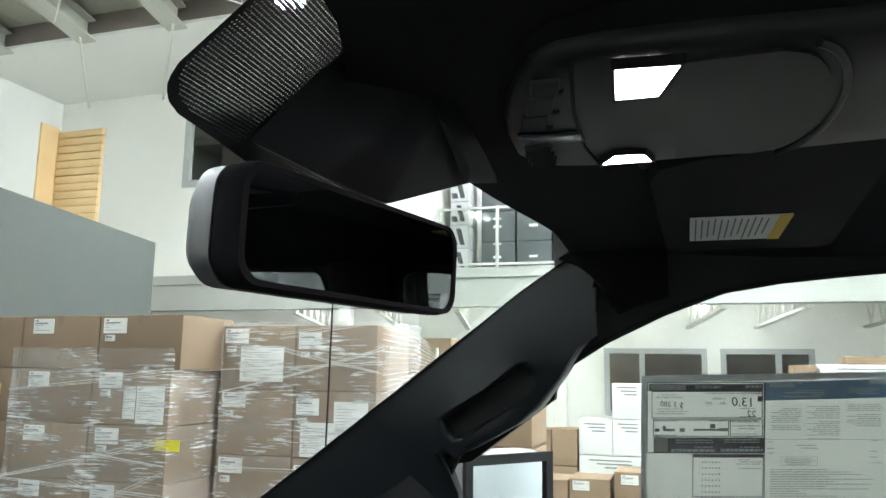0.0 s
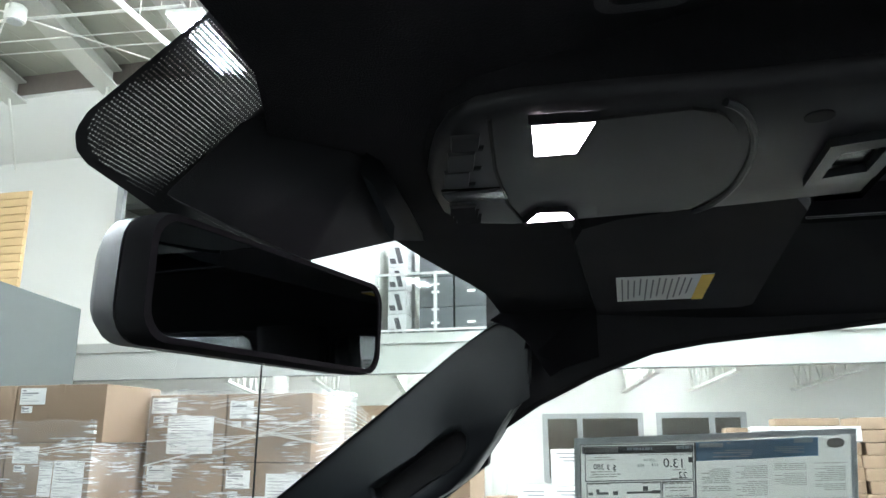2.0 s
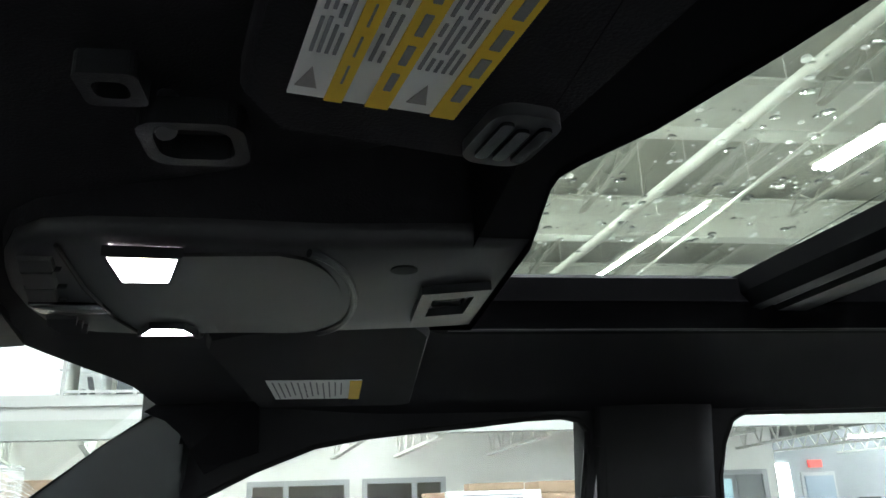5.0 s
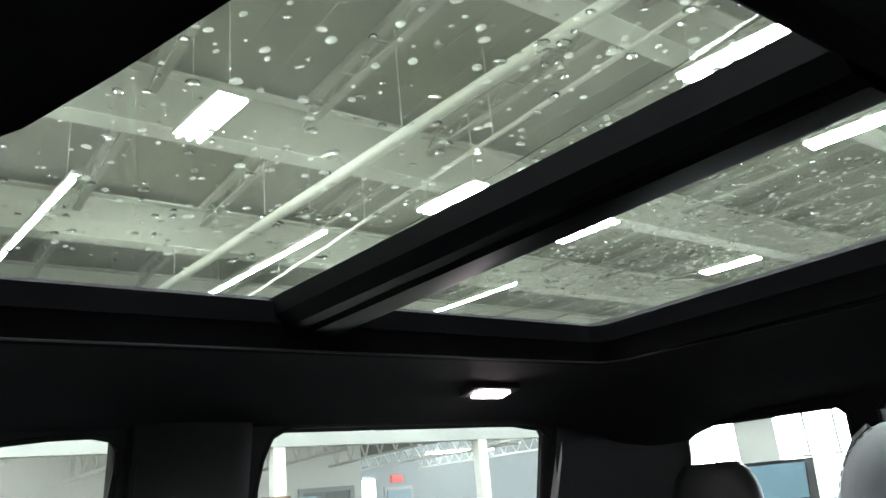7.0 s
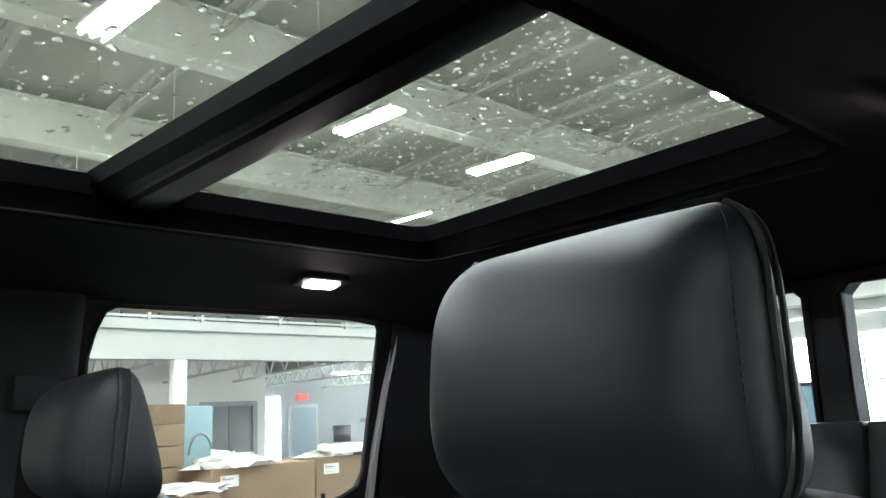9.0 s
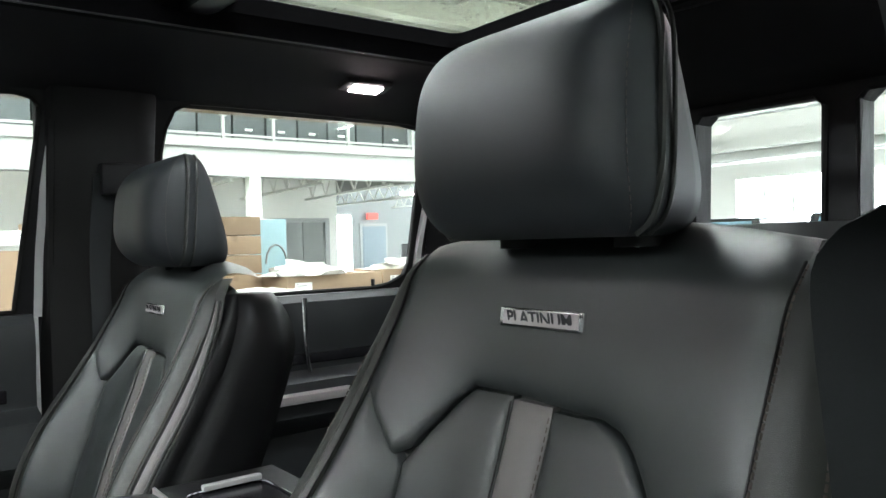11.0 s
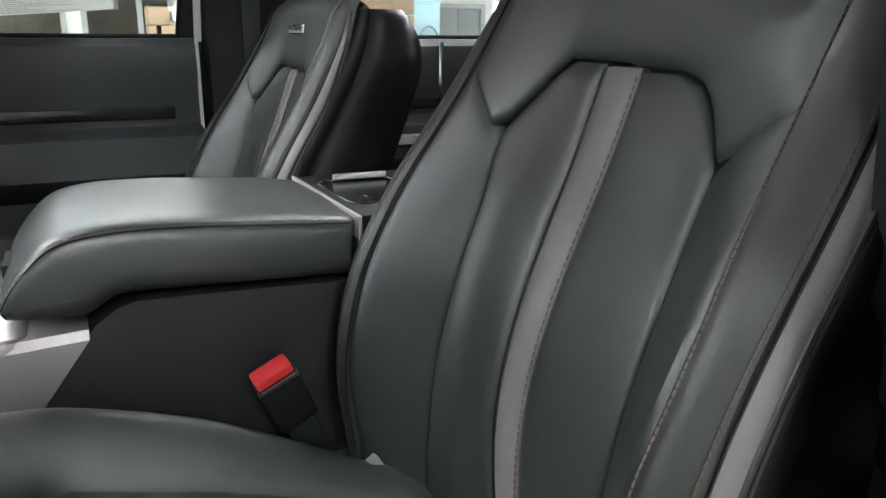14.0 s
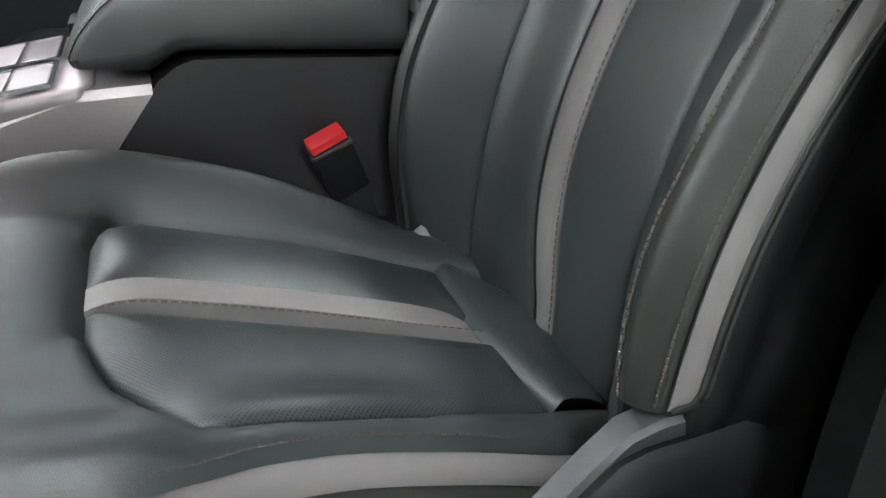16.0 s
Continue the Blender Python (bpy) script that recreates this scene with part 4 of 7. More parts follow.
def head_z(x, y):
    t = min(1, max(0, (abs(x) - 0.41) / 0.30))
    f = min(1, max(0, (y - 0.215) / 0.30))
    z = 1.925 - 0.078 * t ** 1.5 * (1 - 0.85 * f * f * (3 - 2 * f))
    z -= 0.045 * f * f * (3 - 2 * f)
    r = min(1, max(0, (-0.85 - y) / 0.45))
    return z - 0.085 * r * r * (3 - 2 * r)


def front_edge(x):
    """Where the roof lining ends above the windscreen: set back beside the dot print."""
    return min(max(0.588, 0.64 - 0.20 * x * x), lerp_keys([(-0.40, 0.60), (-0.25, 0.592), (-0.19, 0.595), (-0.155, 0.602), (-0.10, 0.622), (-0.06, 0.64)], x))


LIP, LIPL = 0.385, 0.401
xs = [-0.715, -0.69, -0.64, -0.58, -0.52, -0.46, -0.42, -LIPL, -0.3, -0.25, -0.2, -0.155, -0.125, -0.1, -0.06, 0, 0.1, 0.2, 0.3, LIP, 0.42, 0.46, 0.52, 0.58, 0.64, 0.69, 0.715]
ys = [-1.345, -1.25, -1.15, -1.05, -0.95, -0.88, -0.83, -0.7, -0.5, -0.3, -0.1, 0.1, 0.204, 0.25, 0.30, 0.35, 0.40, 0.46, 0.52, 0.58, 0.64]
bm = bmesh.new()
grid = {}
for i, x in enumerate(xs):
    for j, y in enumerate(ys):
        yy = y if y < 0.5 else 0.46 + (y - 0.46) / 0.18 * (front_edge(x) - 0.46)
        for k, dz in enumerate((0.0, 0.012)):
            grid[i, j, k] = bm.verts.new((x, yy, head_z(x, yy) + dz))
for k in range(2):
    for i in range(len(xs) - 1):
        for j in range(len(ys) - 1):
            if xs[i] >= -LIPL and xs[i + 1] <= LIP and ys[j] >= -0.83 and ys[j + 1] <= 0.204:
                continue
            bm.faces.new((grid[i, j, k], grid[i + 1, j, k], grid[i + 1, j + 1, k], grid[i, j + 1, k]))
J = len(ys) - 1
for i in range(len(xs) - 1):
    bm.faces.new((grid[i, J, 0], grid[i + 1, J, 0], grid[i + 1, J, 1], grid[i, J, 1]))
for v in [v for v in bm.verts if not v.link_faces]:
    bm.verts.remove(v)
part("headliner", bm, HEADLINER, truck, "black cloth roof lining", 60)
bm = bmesh.new()
corner = [(0.116, 0.2145), (-0.10, 0.2155), (-0.16, 0.2235), (-0.19, 0.2275), (-0.205, 0.2275), (-0.22, 0.221), (-0.254, 0.201), (-0.31, 0.180), (-0.37, 0.160), (-0.43, 0.142), (-0.60, 0.13), (-0.60, 0.228), (-0.43, 0.240), (-0.21, 0.250), (0.116, 0.250)]
loft(bm, [[(x, y, 1.866) for x, y in corner], [(x, y, 1.862) for x, y in corner], [(x, y + 0.004, 1.93) for x, y in corner]])
part("headliner_corner", bm, FLOCK, truck)


# roof opening: flared frame, crossbar, glass
def frame_loop(y0, y1, ex, z, r=0.03):
    pts = []
    for cx, cy, a0 in ((ex - r, y1 - r, 0), (-ex + r, y1 - r, 90), (-ex + r, y0 + r, 180), (ex - r, y0 + r, 270)):
        for k in range(5):
            a = radians(a0 + k * 22.5)
            x = cx + r * math.cos(a)
            pts.append((x if x > 0 else x - 0.016, cy + r * math.sin(a), z))
    return pts


bm = bmesh.new()
loft(bm, [frame_loop(-0.85, 0.222, 0.405, 1.926), frame_loop(-0.845, 0.217, 0.40, 1.919), frame_loop(-0.832, 0.204, 0.387, 1.920), frame_loop(-0.812, 0.200, 0.370, 1.948),
          frame_loop(-0.806, 0.20, 0.362, 1.952), frame_loop(-0.797, 0.203, 0.356, 1.98), frame_loop(-0.85, 0.24, 0.41, 2.0)], True, False)
sf = part("sunroof_frame", bm, FLOCK, truck, "black moulded sunroof surround")
bead = [(0.374, 0.196 - 0.0935 * k, 1.9185) for k in range(11)] + [(0.372, -0.80, 1.9185), (0.366, -0.815, 1.9185)] + [(0.33 - 0.07 * k, -0.830 - 0.006 * k, 1.9175) for k in range(11)]
part("trim_bead", tube(bmesh.new(), bead, 0.0016, 6), OCPLASTIC, sf, "dark grey edge bead")
prof = [(-0.172, 1.985, 1), (-0.176, 1.962, 1), (-0.194, 1.947, 0.9), (-0.209, 1.944, 0.8), (-0.216, 1.949, 0.7), (-0.226, 1.949, 0.6), (-0.232, 1.943, 0.6), (-0.272, 1.943, 0.4), (-0.290, 1.949, 0.4), (-0.302, 1.975, 0.4), (-0.31, 1.992, 0.4), (-0.20, 1.995, 1)]
bm = bmesh.new()
loft(bm, [[(x, y - 0.075 * k * (0.38 - x), z) for y, z, k in prof] for x in [-0.375 + 0.05 * i for i in range(16)]])
part("sunroof_crossbar", bm, CROSSBAR, truck, "black bar between the glass panels", 25)
rh = [[(-0.50, -0.285), (0.50, -0.285), (0.50, 0.30), (-0.50, 0.30)], [(-0.50, -1.0), (0.50, -1.0), (0.50, -0.30), (-0.50, -0.30)]]
part("roof_skin", plate([(-0.80, -1.42), (0.80, -1.42), (0.80, 0.66), (-0.80, 0.66)], rh, lambda a, b, d: (a, b, 2.0 + d - 0.03 * (a / 0.8) ** 4), 0.02), GLOSSBLACK, truck, "painted steel roof", 0)
for y0, y1, seed in ((-0.25, 0.32, 3), (-1.05, -0.255, 8)):
    g = part("roof_glass", boxm(-0.55, 0.55, y0, y1, 2.021, 2.026), ROOFGLASS, truck, "dark tinted roof glass with rain drops")
    g.visible_shadow = False
    rnd = random.Random(seed)
    drops = bmesh.new()
    ico = bmesh.new()
    bmesh.ops.create_icosphere(ico, subdivisions=2, radius=1.0)
    bmesh.ops.delete(ico, geom=[v for v in ico.verts if v.co.z < -0.05], context="VERTS")
    ico.verts.index_update()
    vv = [v.co.copy() for v in ico.verts]
    ff = [[v.index for v in f.verts] for f in ico.faces]
    ico.free()
    for k in range(2400 if y0 < -0.5 else 800):
        x, y = rnd.uniform(-0.40, 0.40), rnd.uniform(y0 + 0.01, y1 - 0.01)
        r = 0.0014 + (0.0020 if y0 < -0.5 else 0.0030) * rnd.random() ** 2.0
        e, turn = rnd.uniform(1.0, 1.7), rnd.gauss(0.9, 0.5)
        ca, sa = math.cos(turn), math.sin(turn)
        vs = [drops.verts.new((x + r * (c.x * e * ca - c.y * sa), y + r * (c.x * e * sa + c.y * ca), 2.0265 + max(0.0, c.z * r * 0.75))) for c in vv]
        for f in ff:
            drops.faces.new([vs[i] for i in f])
    d = part("water_drops", drops, DROP, g, "scattered rain drops", 45)
    d["kind"] = "stuff"


# right-hand doors: frames with window openings
front_hole = [(-0.030, 1.44), (-0.070, 1.79), (-0.072, 1.825), (-0.058, 1.842), (-0.03, 1.848), (0.03, 1.846), (0.11, 1.838), (0.19, 1.832), (0.28, 1.824), (0.36, 1.811), (0.45, 1.778), (0.54, 1.735),
              (0.62, 1.685), (0.70, 1.615), (0.79, 1.55), (0.812, 1.51), (0.82, 1.44)]
rear_hole = [(-0.30, 1.44), (-0.294, 1.75), (-0.302, 1.80), (-0.318, 1.838), (-0.352, 1.856), (-0.60, 1.858), (-0.90, 1.853), (-0.94, 1.847), (-0.953, 1.825), (-0.94, 1.50), (-0.925, 1.468), (-0.88, 1.447), (-0.83, 1.44)]
for name, outer, hole in (("front_door", [(-0.17, 1.36), (0.98, 1.36), (0.98, 1.47), (0.72, 1.72), (0.60, 1.84), (0.45, 1.90), (-0.17, 1.90)], front_hole),
                          ("rear_door", [(-1.30, 1.36), (-0.175, 1.36), (-0.175, 1.90), (-1.30, 1.90)], rear_hole)):
    for s in (1, -1):
        if s < 0 and name == "front_door":
            continue
        dfr = part(name, plate(outer, [hole], lambda a, b, d: (s * (side_x(b) + d), a, b), 0.02), PLASTIC, truck, "black door frame with side window", 0)
        ca, cb = sum(p[0] for p in hole) / len(hole), 1.64
        wide = [(a + (0.045 if a > ca else -0.125 if name == "rear_door" else -0.045), max(1.40, min(1.875, b + math.copysign(0.03, b - cb)))) for a, b in hole]
        part("outer_frame", plate(outer, [wide], lambda a, b, d: (s * (side_x(b) + 0.022 + d), a, b), 0.07), RUBBER, dfr, "", 0)
        y0, y1 = min(p[0] for p in hole) - 0.05, max(p[0] for p in hole) + 0.05
        gl = part("window_glass", loft(bmesh.new(), [[(s * (side_x(1.42) + 0.05), y0, 1.42), (s * (side_x(1.42) + 0.05), y1, 1.42), (s * (side_x(1.86) + 0.05), y1, 1.86), (s * (side_x(1.86) + 0.05), y0, 1.86)],
                                                       [(s * (side_x(1.42) + 0.054), y0, 1.42), (s * (side_x(1.42) + 0.054), y1, 1.42), (s * (side_x(1.86) + 0.054), y1, 1.86), (s * (side_x(1.86) + 0.054), y0, 1.86)]]), CLEAR, dfr)
        gl.visible_shadow = False
        # rubber seal round the opening
        sl = bmesh.new()
        loop = [Vector((s * (side_x(b) + 0.004), a, b)) for a, b in hole]
        tube(sl, loop + [loop[0]], 0.006, 6)
        part("window_seal", sl, RUBBER, dfr)
        # panel below the belt
        pf = [(0.845, 1.37), (0.845, 1.425), (0.80, 1.438), (0.752, 1.436), (0.735, 1.42), (0.728, 1.37), (0.74, 1.31), (0.738, 1.262), (0.70, 1.255), (0.672, 1.245), (0.668, 1.17), (0.685, 1.145), (0.73, 1.12), (0.735, 0.90), (0.76, 0.80), (0.86, 0.78)]
        ya, yb = (-0.058, 1.05) if name == "front_door" else (-1.05, -0.27)
        dp = part("door_panel", loft(bmesh.new(), [[(s * x, ya, z) for x, z in pf], [(s * x, yb, z) for x, z in pf]]), DOORVINYL, dfr, "black leather-look door panel with armrest", 30)
        part("pull_strip", boxm(min(s * 0.735, s * 0.743), max(s * 0.735, s * 0.743), ya + 0.05, yb - 0.12, 1.275, 1.30, 0.003), GLOSSBLACK, dp)
        if name == "rear_door":
            for yy in (-0.46, -0.62):
                part("chrome_strip", tube(bmesh.new(), [(s * 0.733, yy, 1.43), (s * 0.728, yy + 0.005, 1.33), (s * 0.722, yy - 0.01, 1.22)], 0.006, 6), CHROME, dp)
            part("door_grip", boxm(min(s * 0.64, s * 0.70), max(s * 0.64, s * 0.70), -0.70, -0.40, 1.205, 1.225, 0.006), SATIN, dp)
        pin = bmesh.new()
        py = 0.005 if name == "front_door" else -0.835
        tube(pin, [(s * 0.775, py, 1.42), (s * 0.775, py, 1.448), (s * 0.775, py, 1.462)], 0.005, 8)
        part("lock_pin", pin, PLASTIC, dp)

# pillars
for s in (1, -1):
    bm = bmesh.new()
    loops = []
    for z in (0.85, 1.1, 1.3, 1.45, 1.6, 1.72, 1.80, 1.86):
        xi = side_x(z) - 0.03 if z > 1.4 else (0.73 if s > 0 else 0.765)
        if s < 0 and z > 1.4:
            xi = side_x(z) - 0.004
        xi = min(xi, 0.735 if s > 0 else 0.76)
        yr, yf = (-0.288, -0.075) if s > 0 else (-0.31, -0.13)
        loops.append([(s * (xi + 0.045), yf, z), (s * (xi + 0.012), yf - 0.012, z), (s * xi, yf - 0.045, z), (s * (xi - 0.004), (yf + yr) / 2, z), (s * xi, yr + 0.05, z), (s * (xi + 0.012), yr + 0.014, z), (s * (xi + 0.045), yr, z), (s * (xi + 0.12), yr, z), (s * (xi + 0.12), yf, z)])
    loft(bm, loops)
    bp_ = part("b_pillar", bm, RUBBER, truck, "black door pillar trim", 50)
    if s > 0:
        bm = bmesh.new()
        loft(bm, [[(side_x(z) - 0.005, y, z), (side_x(z) - 0.005, y - 0.014, z), (side_x(z) + 0.004, y - 0.014, z), (side_x(z) + 0.004, y, z)] for z, y in ((1.43, -0.062), (1.55, -0.064), (1.68, -0.072), (1.80, -0.088))])
        part("door_edge", bm, SILVERPAINT, truck, "pale painted edge of the door", 20)
        part("door_edge", boxm(0.758, 0.785, -0.068, -0.060, 0.95, 1.43), SILVERPAINT, truck, "pale painted edge of the door")
        part("door_seal", tube(bmesh.new(), [(side_x(max(z, 1.42)) - 0.010, -0.092, z) for z in (0.95, 1.2, 1.42, 1.55, 1.68, 1.80)], 0.011, 8), RUBBER, truck, "thick rubber door seal")
    gz, gx = (1.66, 0.648) if s > 0 else (1.55, 0.722)
    ga, gb, gw = (-0.245, -0.165, 0.06) if s > 0 else (-0.238, -0.185, 0.04)
    part("belt_guide", boxm(min(s * gx, s * (gx + 0.04)), max(s * gx, s * (gx + 0.04)), ga, gb, gz, gz + gw, 0.008), PLASTIC, bp_)
    # rear corner
    bm = bmesh.new()
    loft(bm, [[(s * 0.82, -1.10, z), (s * (side_x(z) + 0.012), -0.995, z), (s * (side_x(z) - 0.012), -0.978, z), (s * (side_x(z) - 0.03), -1.10, z), (s * 0.64, -1.30, z), (s * 0.62, -1.345, z), (s * 0.80, -1.345, z)] for z in (0.85, 1.2, 1.43, 1.6, 1.75, 1.87)])
    part("c_pillar", bm, PLASTIC, truck, "", 40)
    bm = bmesh.new()
    loft(bm, [[(s * (side_x(z) - 0.014), y, z), (s * (side_x(z) - 0.014), y - w, z), (s * (side_x(z) + 0.01), y - w, z), (s * (side_x(z) + 0.01), y, z)] for z, y, w in ((1.42, -0.945, 0.016), (1.55, -0.952, 0.013), (1.68, -0.968, 0.009), (1.80, -0.990, 0.006), (1.825, -0.994, 0.004))])
    part("door_edge", bm, SILVERPAINT, truck, "pale painted edge of the rear door", 20)
    part("roof_rail", boxm(min(s * 0.712, s * 0.80), max(s * 0.712, s * 0.80), -1.4, 0.62, 1.855, 2.0), GLOSSBLACK, truck)
    # windscreen pillar: a moulded trim with the grab handle's slot through it
    edge = [(1.40, 1.285), (1.169, 1.451), (0.959, 1.602), (0.799, 1.718), (0.671, 1.813), (0.625, 1.843), (0.600, 1.857), (0.584, 1.866), (0.566, 1.868), (0.552, 1.850), (0.545, 1.815), (0.548, 1.775),
            (0.556, 1.745), (0.572, 1.726), (0.590, 1.701), (0.604, 1.680), (0.648, 1.625), (0.680, 1.602), (0.718, 1.580), (0.770, 1.552), (0.790, 1.547), (0.806, 1.550), (0.815, 1.545), (0.800, 1.482), (0.80, 1.40), (1.40, 1.18)]
    slot = [(0.806, 1.603), (0.730, 1.655), (0.672, 1.692), (0.661, 1.694), (0.652, 1.684), (0.653, 1.666), (0.666, 1.645), (0.728, 1.606), (0.776, 1.576), (0.790, 1.575), (0.802, 1.586)]

    def pil_x(a, b, d):
        fall = max(0.0, (1.855 - 0.699 * (a - 0.591)) - b) * 0.82
        return (s * (0.664 + 0.1426 * (a - 0.586) + 0.9 * max(0.0, fall - 0.075) ** 1.3 + d), a, b)

    bm = plate(edge, [slot], pil_x, 0.05)
    rim = [e for e in bm.edges if len(e.link_faces) == 2 and e.calc_face_angle(0) > 1.0 and (e.verts[0].co - e.verts[1].co).length < 0.35 and all(abs(v.co.x) < abs(pil_x(v.co.y, v.co.z, 0.02)[0]) for v in e.verts)]
    bmesh.ops.bevel(bm, geom=rim, offset=0.009, segments=4, affect="EDGES", profile=0.5)
    pil = part("a_pillar", bm, PILLAR, truck, "dark grey windscreen pillar trim with grab handle", 40)
    part("handle_recess", plate([(0.83, 1.52), (0.86, 1.62), (0.70, 1.73), (0.62, 1.70), (0.63, 1.64), (0.78, 1.53)], [], lambda a, b, d: (pil_x(a, b, 0)[0] + s * (0.06 + d), a, b), 0.02), RUBBER, pil, "", 0)
    # lining end; its black also paints the shade over the pillar's top
    part("pillar_cap", plate([(0.606, 1.862), (0.55, 1.895), (0.44, 1.885), (0.44, 1.80), (0.49, 1.785), (0.515, 1.772), (0.524, 1.785), (0.536, 1.806), (0.552, 1.829), (0.574, 1.848)], [], lambda a, b, d: (pil_x(a, b, 0)[0] + s * (d - 0.004), a, b), 0.012), FLOCK, pil, "black lining end", 0)

# driver's door, swung wide open at its front hinge
hinge = pose(-0.90, 0.98, 0, 0, 0, -66) @ pose(0.90, -0.98, 0)
od = part("open_door", plate([(-0.10, 0.62), (0.98, 0.62), (0.98, 1.47), (0.72, 1.72), (0.60, 1.84), (0.45, 1.90), (-0.10, 1.90)], [front_hole], lambda a, b, d: tuple(hinge @ Vector((-(side_x(max(b, 1.40)) + d), a, b))), 0.06), GLOSSBLACK, truck, "driver's door standing wide open", 0)
part("door_lining", loft(bmesh.new(), [[hinge @ Vector((-0.745, y, z)) for z, y in ((0.70, ya), (1.05, ya), (1.40, ya), (1.42, ya), (1.42, yb), (0.70, yb))] for ya, yb in ((-0.06, 0.92),)] + [[hinge @ Vector((-0.79, y, z)) for z, y in ((0.66, ya), (1.05, ya), (1.41, ya), (1.43, ya), (1.43, yb), (0.66, yb))] for ya, yb in ((-0.07, 0.93),)]), PLASTIC, od, "black door lining", 30)

# windscreen and bonnet edge
bm = bmesh.new()
loops = []
for t in [k / 8 for k in range(9)]:
    lp = []
    for k in range(13):
        x = -0.80 + 1.6 * k / 12
        x *= 0.86 + 0.14 * t
        lp.append((x, 0.655 + 0.80 * t - 0.12 * x * x, 1.888 - 0.60 * t))
    loops.append(lp)
loft(bm, loops, False, False)
part("windscreen", bm, CLEAR, truck, "clear windscreen", 60).visible_shadow = False
bm = bmesh.new()
# unseen dash, raised to keep low front light off the backrest base
dash = [(0.66, 0.95), (0.63, 1.14), (0.66, 1.30), (0.74, 1.36), (0.95, 1.355), (1.36, 1.30), (1.45, 0.8)]
loft(bm, [[(-0.78, y, z) for y, z in dash], [(0.78, y, z) for y, z in dash]])
part("dashboard", bm, PLASTIC, truck, "", 30)
part("bonnet", boxm(-0.85, 0.85, 1.46, 2.5, 0.7, 1.22, 0.05), GLOSSBLACK, truck)
part("cab_floor", boxm(-0.80, 0.80, -1.40, 1.45, 0.66, 0.72), RUBBER, truck)
part("front_sill", boxm(-0.90, -0.76, -0.2, 0.95, 0.62, 0.74, 0.01), PLASTIC, truck)
part("body_side", boxm(0.86, 0.95, -1.4, 1.3, 0.5, 1.40, 0.03), GLOSSBLACK, truck)
part("body_side", boxm(-0.95, -0.86, -1.4, -0.22, 0.5, 1.40, 0.03), GLOSSBLACK, truck)
part("antenna", tube(bmesh.new(), [(0.90, 1.12, 1.25), (0.905, 1.118, 1.50), (0.915, 1.115, 2.1)], 0.002, 6), RUBBER, truck)

# rear bulkhead with three panes
hz0, hz1 = 1.56, 1.822
bh = [[(0.215, hz0), (0.60, hz0), (0.655, hz0 + 0.03), (0.648, hz1 - 0.03), (0.60, hz1), (0.235, hz1), (0.215, hz1 - 0.02)], [(-0.14, hz0), (0.155, hz0), (0.155, hz1 - 0.02), (0.135, hz1), (-0.12, hz1), (-0.14, hz1 - 0.02)],
      [(-0.655, hz0 + 0.03), (-0.60, hz0), (-0.205, hz0), (-0.205, hz1 - 0.02), (-0.225, hz1), (-0.60, hz1), (-0.648, hz1 - 0.03)]]
bk = part("rear_bulkhead", plate([(-0.80, 0.7), (0.80, 0.7), (0.80, 1.99), (-0.80, 1.99)], bh, lambda a, b, d: (a, -1.33 - d + 0.06 * (1.82 - b), b), 0.06), PLASTIC, truck, "black rear cab wall with sliding window", 0)
for h in bh:
    x0, x1 = min(p[0] for p in h), max(p[0] for p in h)
    part("pane", boxm(x0, x1, -1.365, -1.362, 1.54, 1.84), CLEAR, bk).visible_shadow = False
    lp = [Vector((a, -1.326 + 0.06 * (1.82 - b), b)) for a, b in h]
    part("pane_seal", tube(bmesh.new(), lp + [lp[0]], 0.007, 6), RUBBER, bk)

# outside mirror
sm = part("side_mirror", boxm(-0.12, 0.12, -0.05, 0.06, -0.13, 0.13, 0.03, pose(1.14, 0.83, 1.385, 0, 0, -38)), SATIN, truck, "pale housing of the outside mirror")
part("mirror_pane", boxm(-0.105, 0.105, -0.056, -0.052, -0.115, 0.112, 0.0, pose(1.14, 0.83, 1.385, 0, 0, -38)), OUTERGLASS, sm)
part("mirror_bezel", plate([(-0.118, -0.128), (0.118, -0.128), (0.118, 0.128), (-0.118, 0.128)], [[(-0.10, -0.11), (0.10, -0.11), (0.10, 0.108), (-0.10, 0.108)]], lambda a, b, d: tuple(pose(1.14, 0.83, 1.385, 0, 0, -38) @ Vector((a, -0.064 + d, b))), 0.012), PLASTIC, sm)
part("mirror_arm", boxm(0.86, 1.06, 0.86, 0.93, 1.31, 1.38, 0.015), PLASTIC, sm)


# running gear and loading bed
part("chassis", boxm(-0.45, 0.45, -3.2, 2.0, 0.45, 0.62, 0.02), RUBBER, truck)
bm = bmesh.new()
loft(bm, [[(-0.85, -1.42, 0.70), (0.85, -1.42, 0.70), (0.85, -3.25, 0.70), (-0.85, -3.25, 0.70)], [(-0.88, -1.42, 1.36), (0.88, -1.42, 1.36), (0.88, -3.25, 1.36), (-0.88, -3.25, 1.36)],
          [(-0.83, -1.47, 1.36), (0.83, -1.47, 1.36), (0.83, -3.20, 1.36), (-0.83, -3.20, 1.36)], [(-0.80, -1.47, 0.80), (0.80, -1.47, 0.80), (0.80, -3.20, 0.80), (-0.80, -3.20, 0.80)]], True, True)
part("loading_bed", bm, GLOSSBLACK, truck, "", 20)
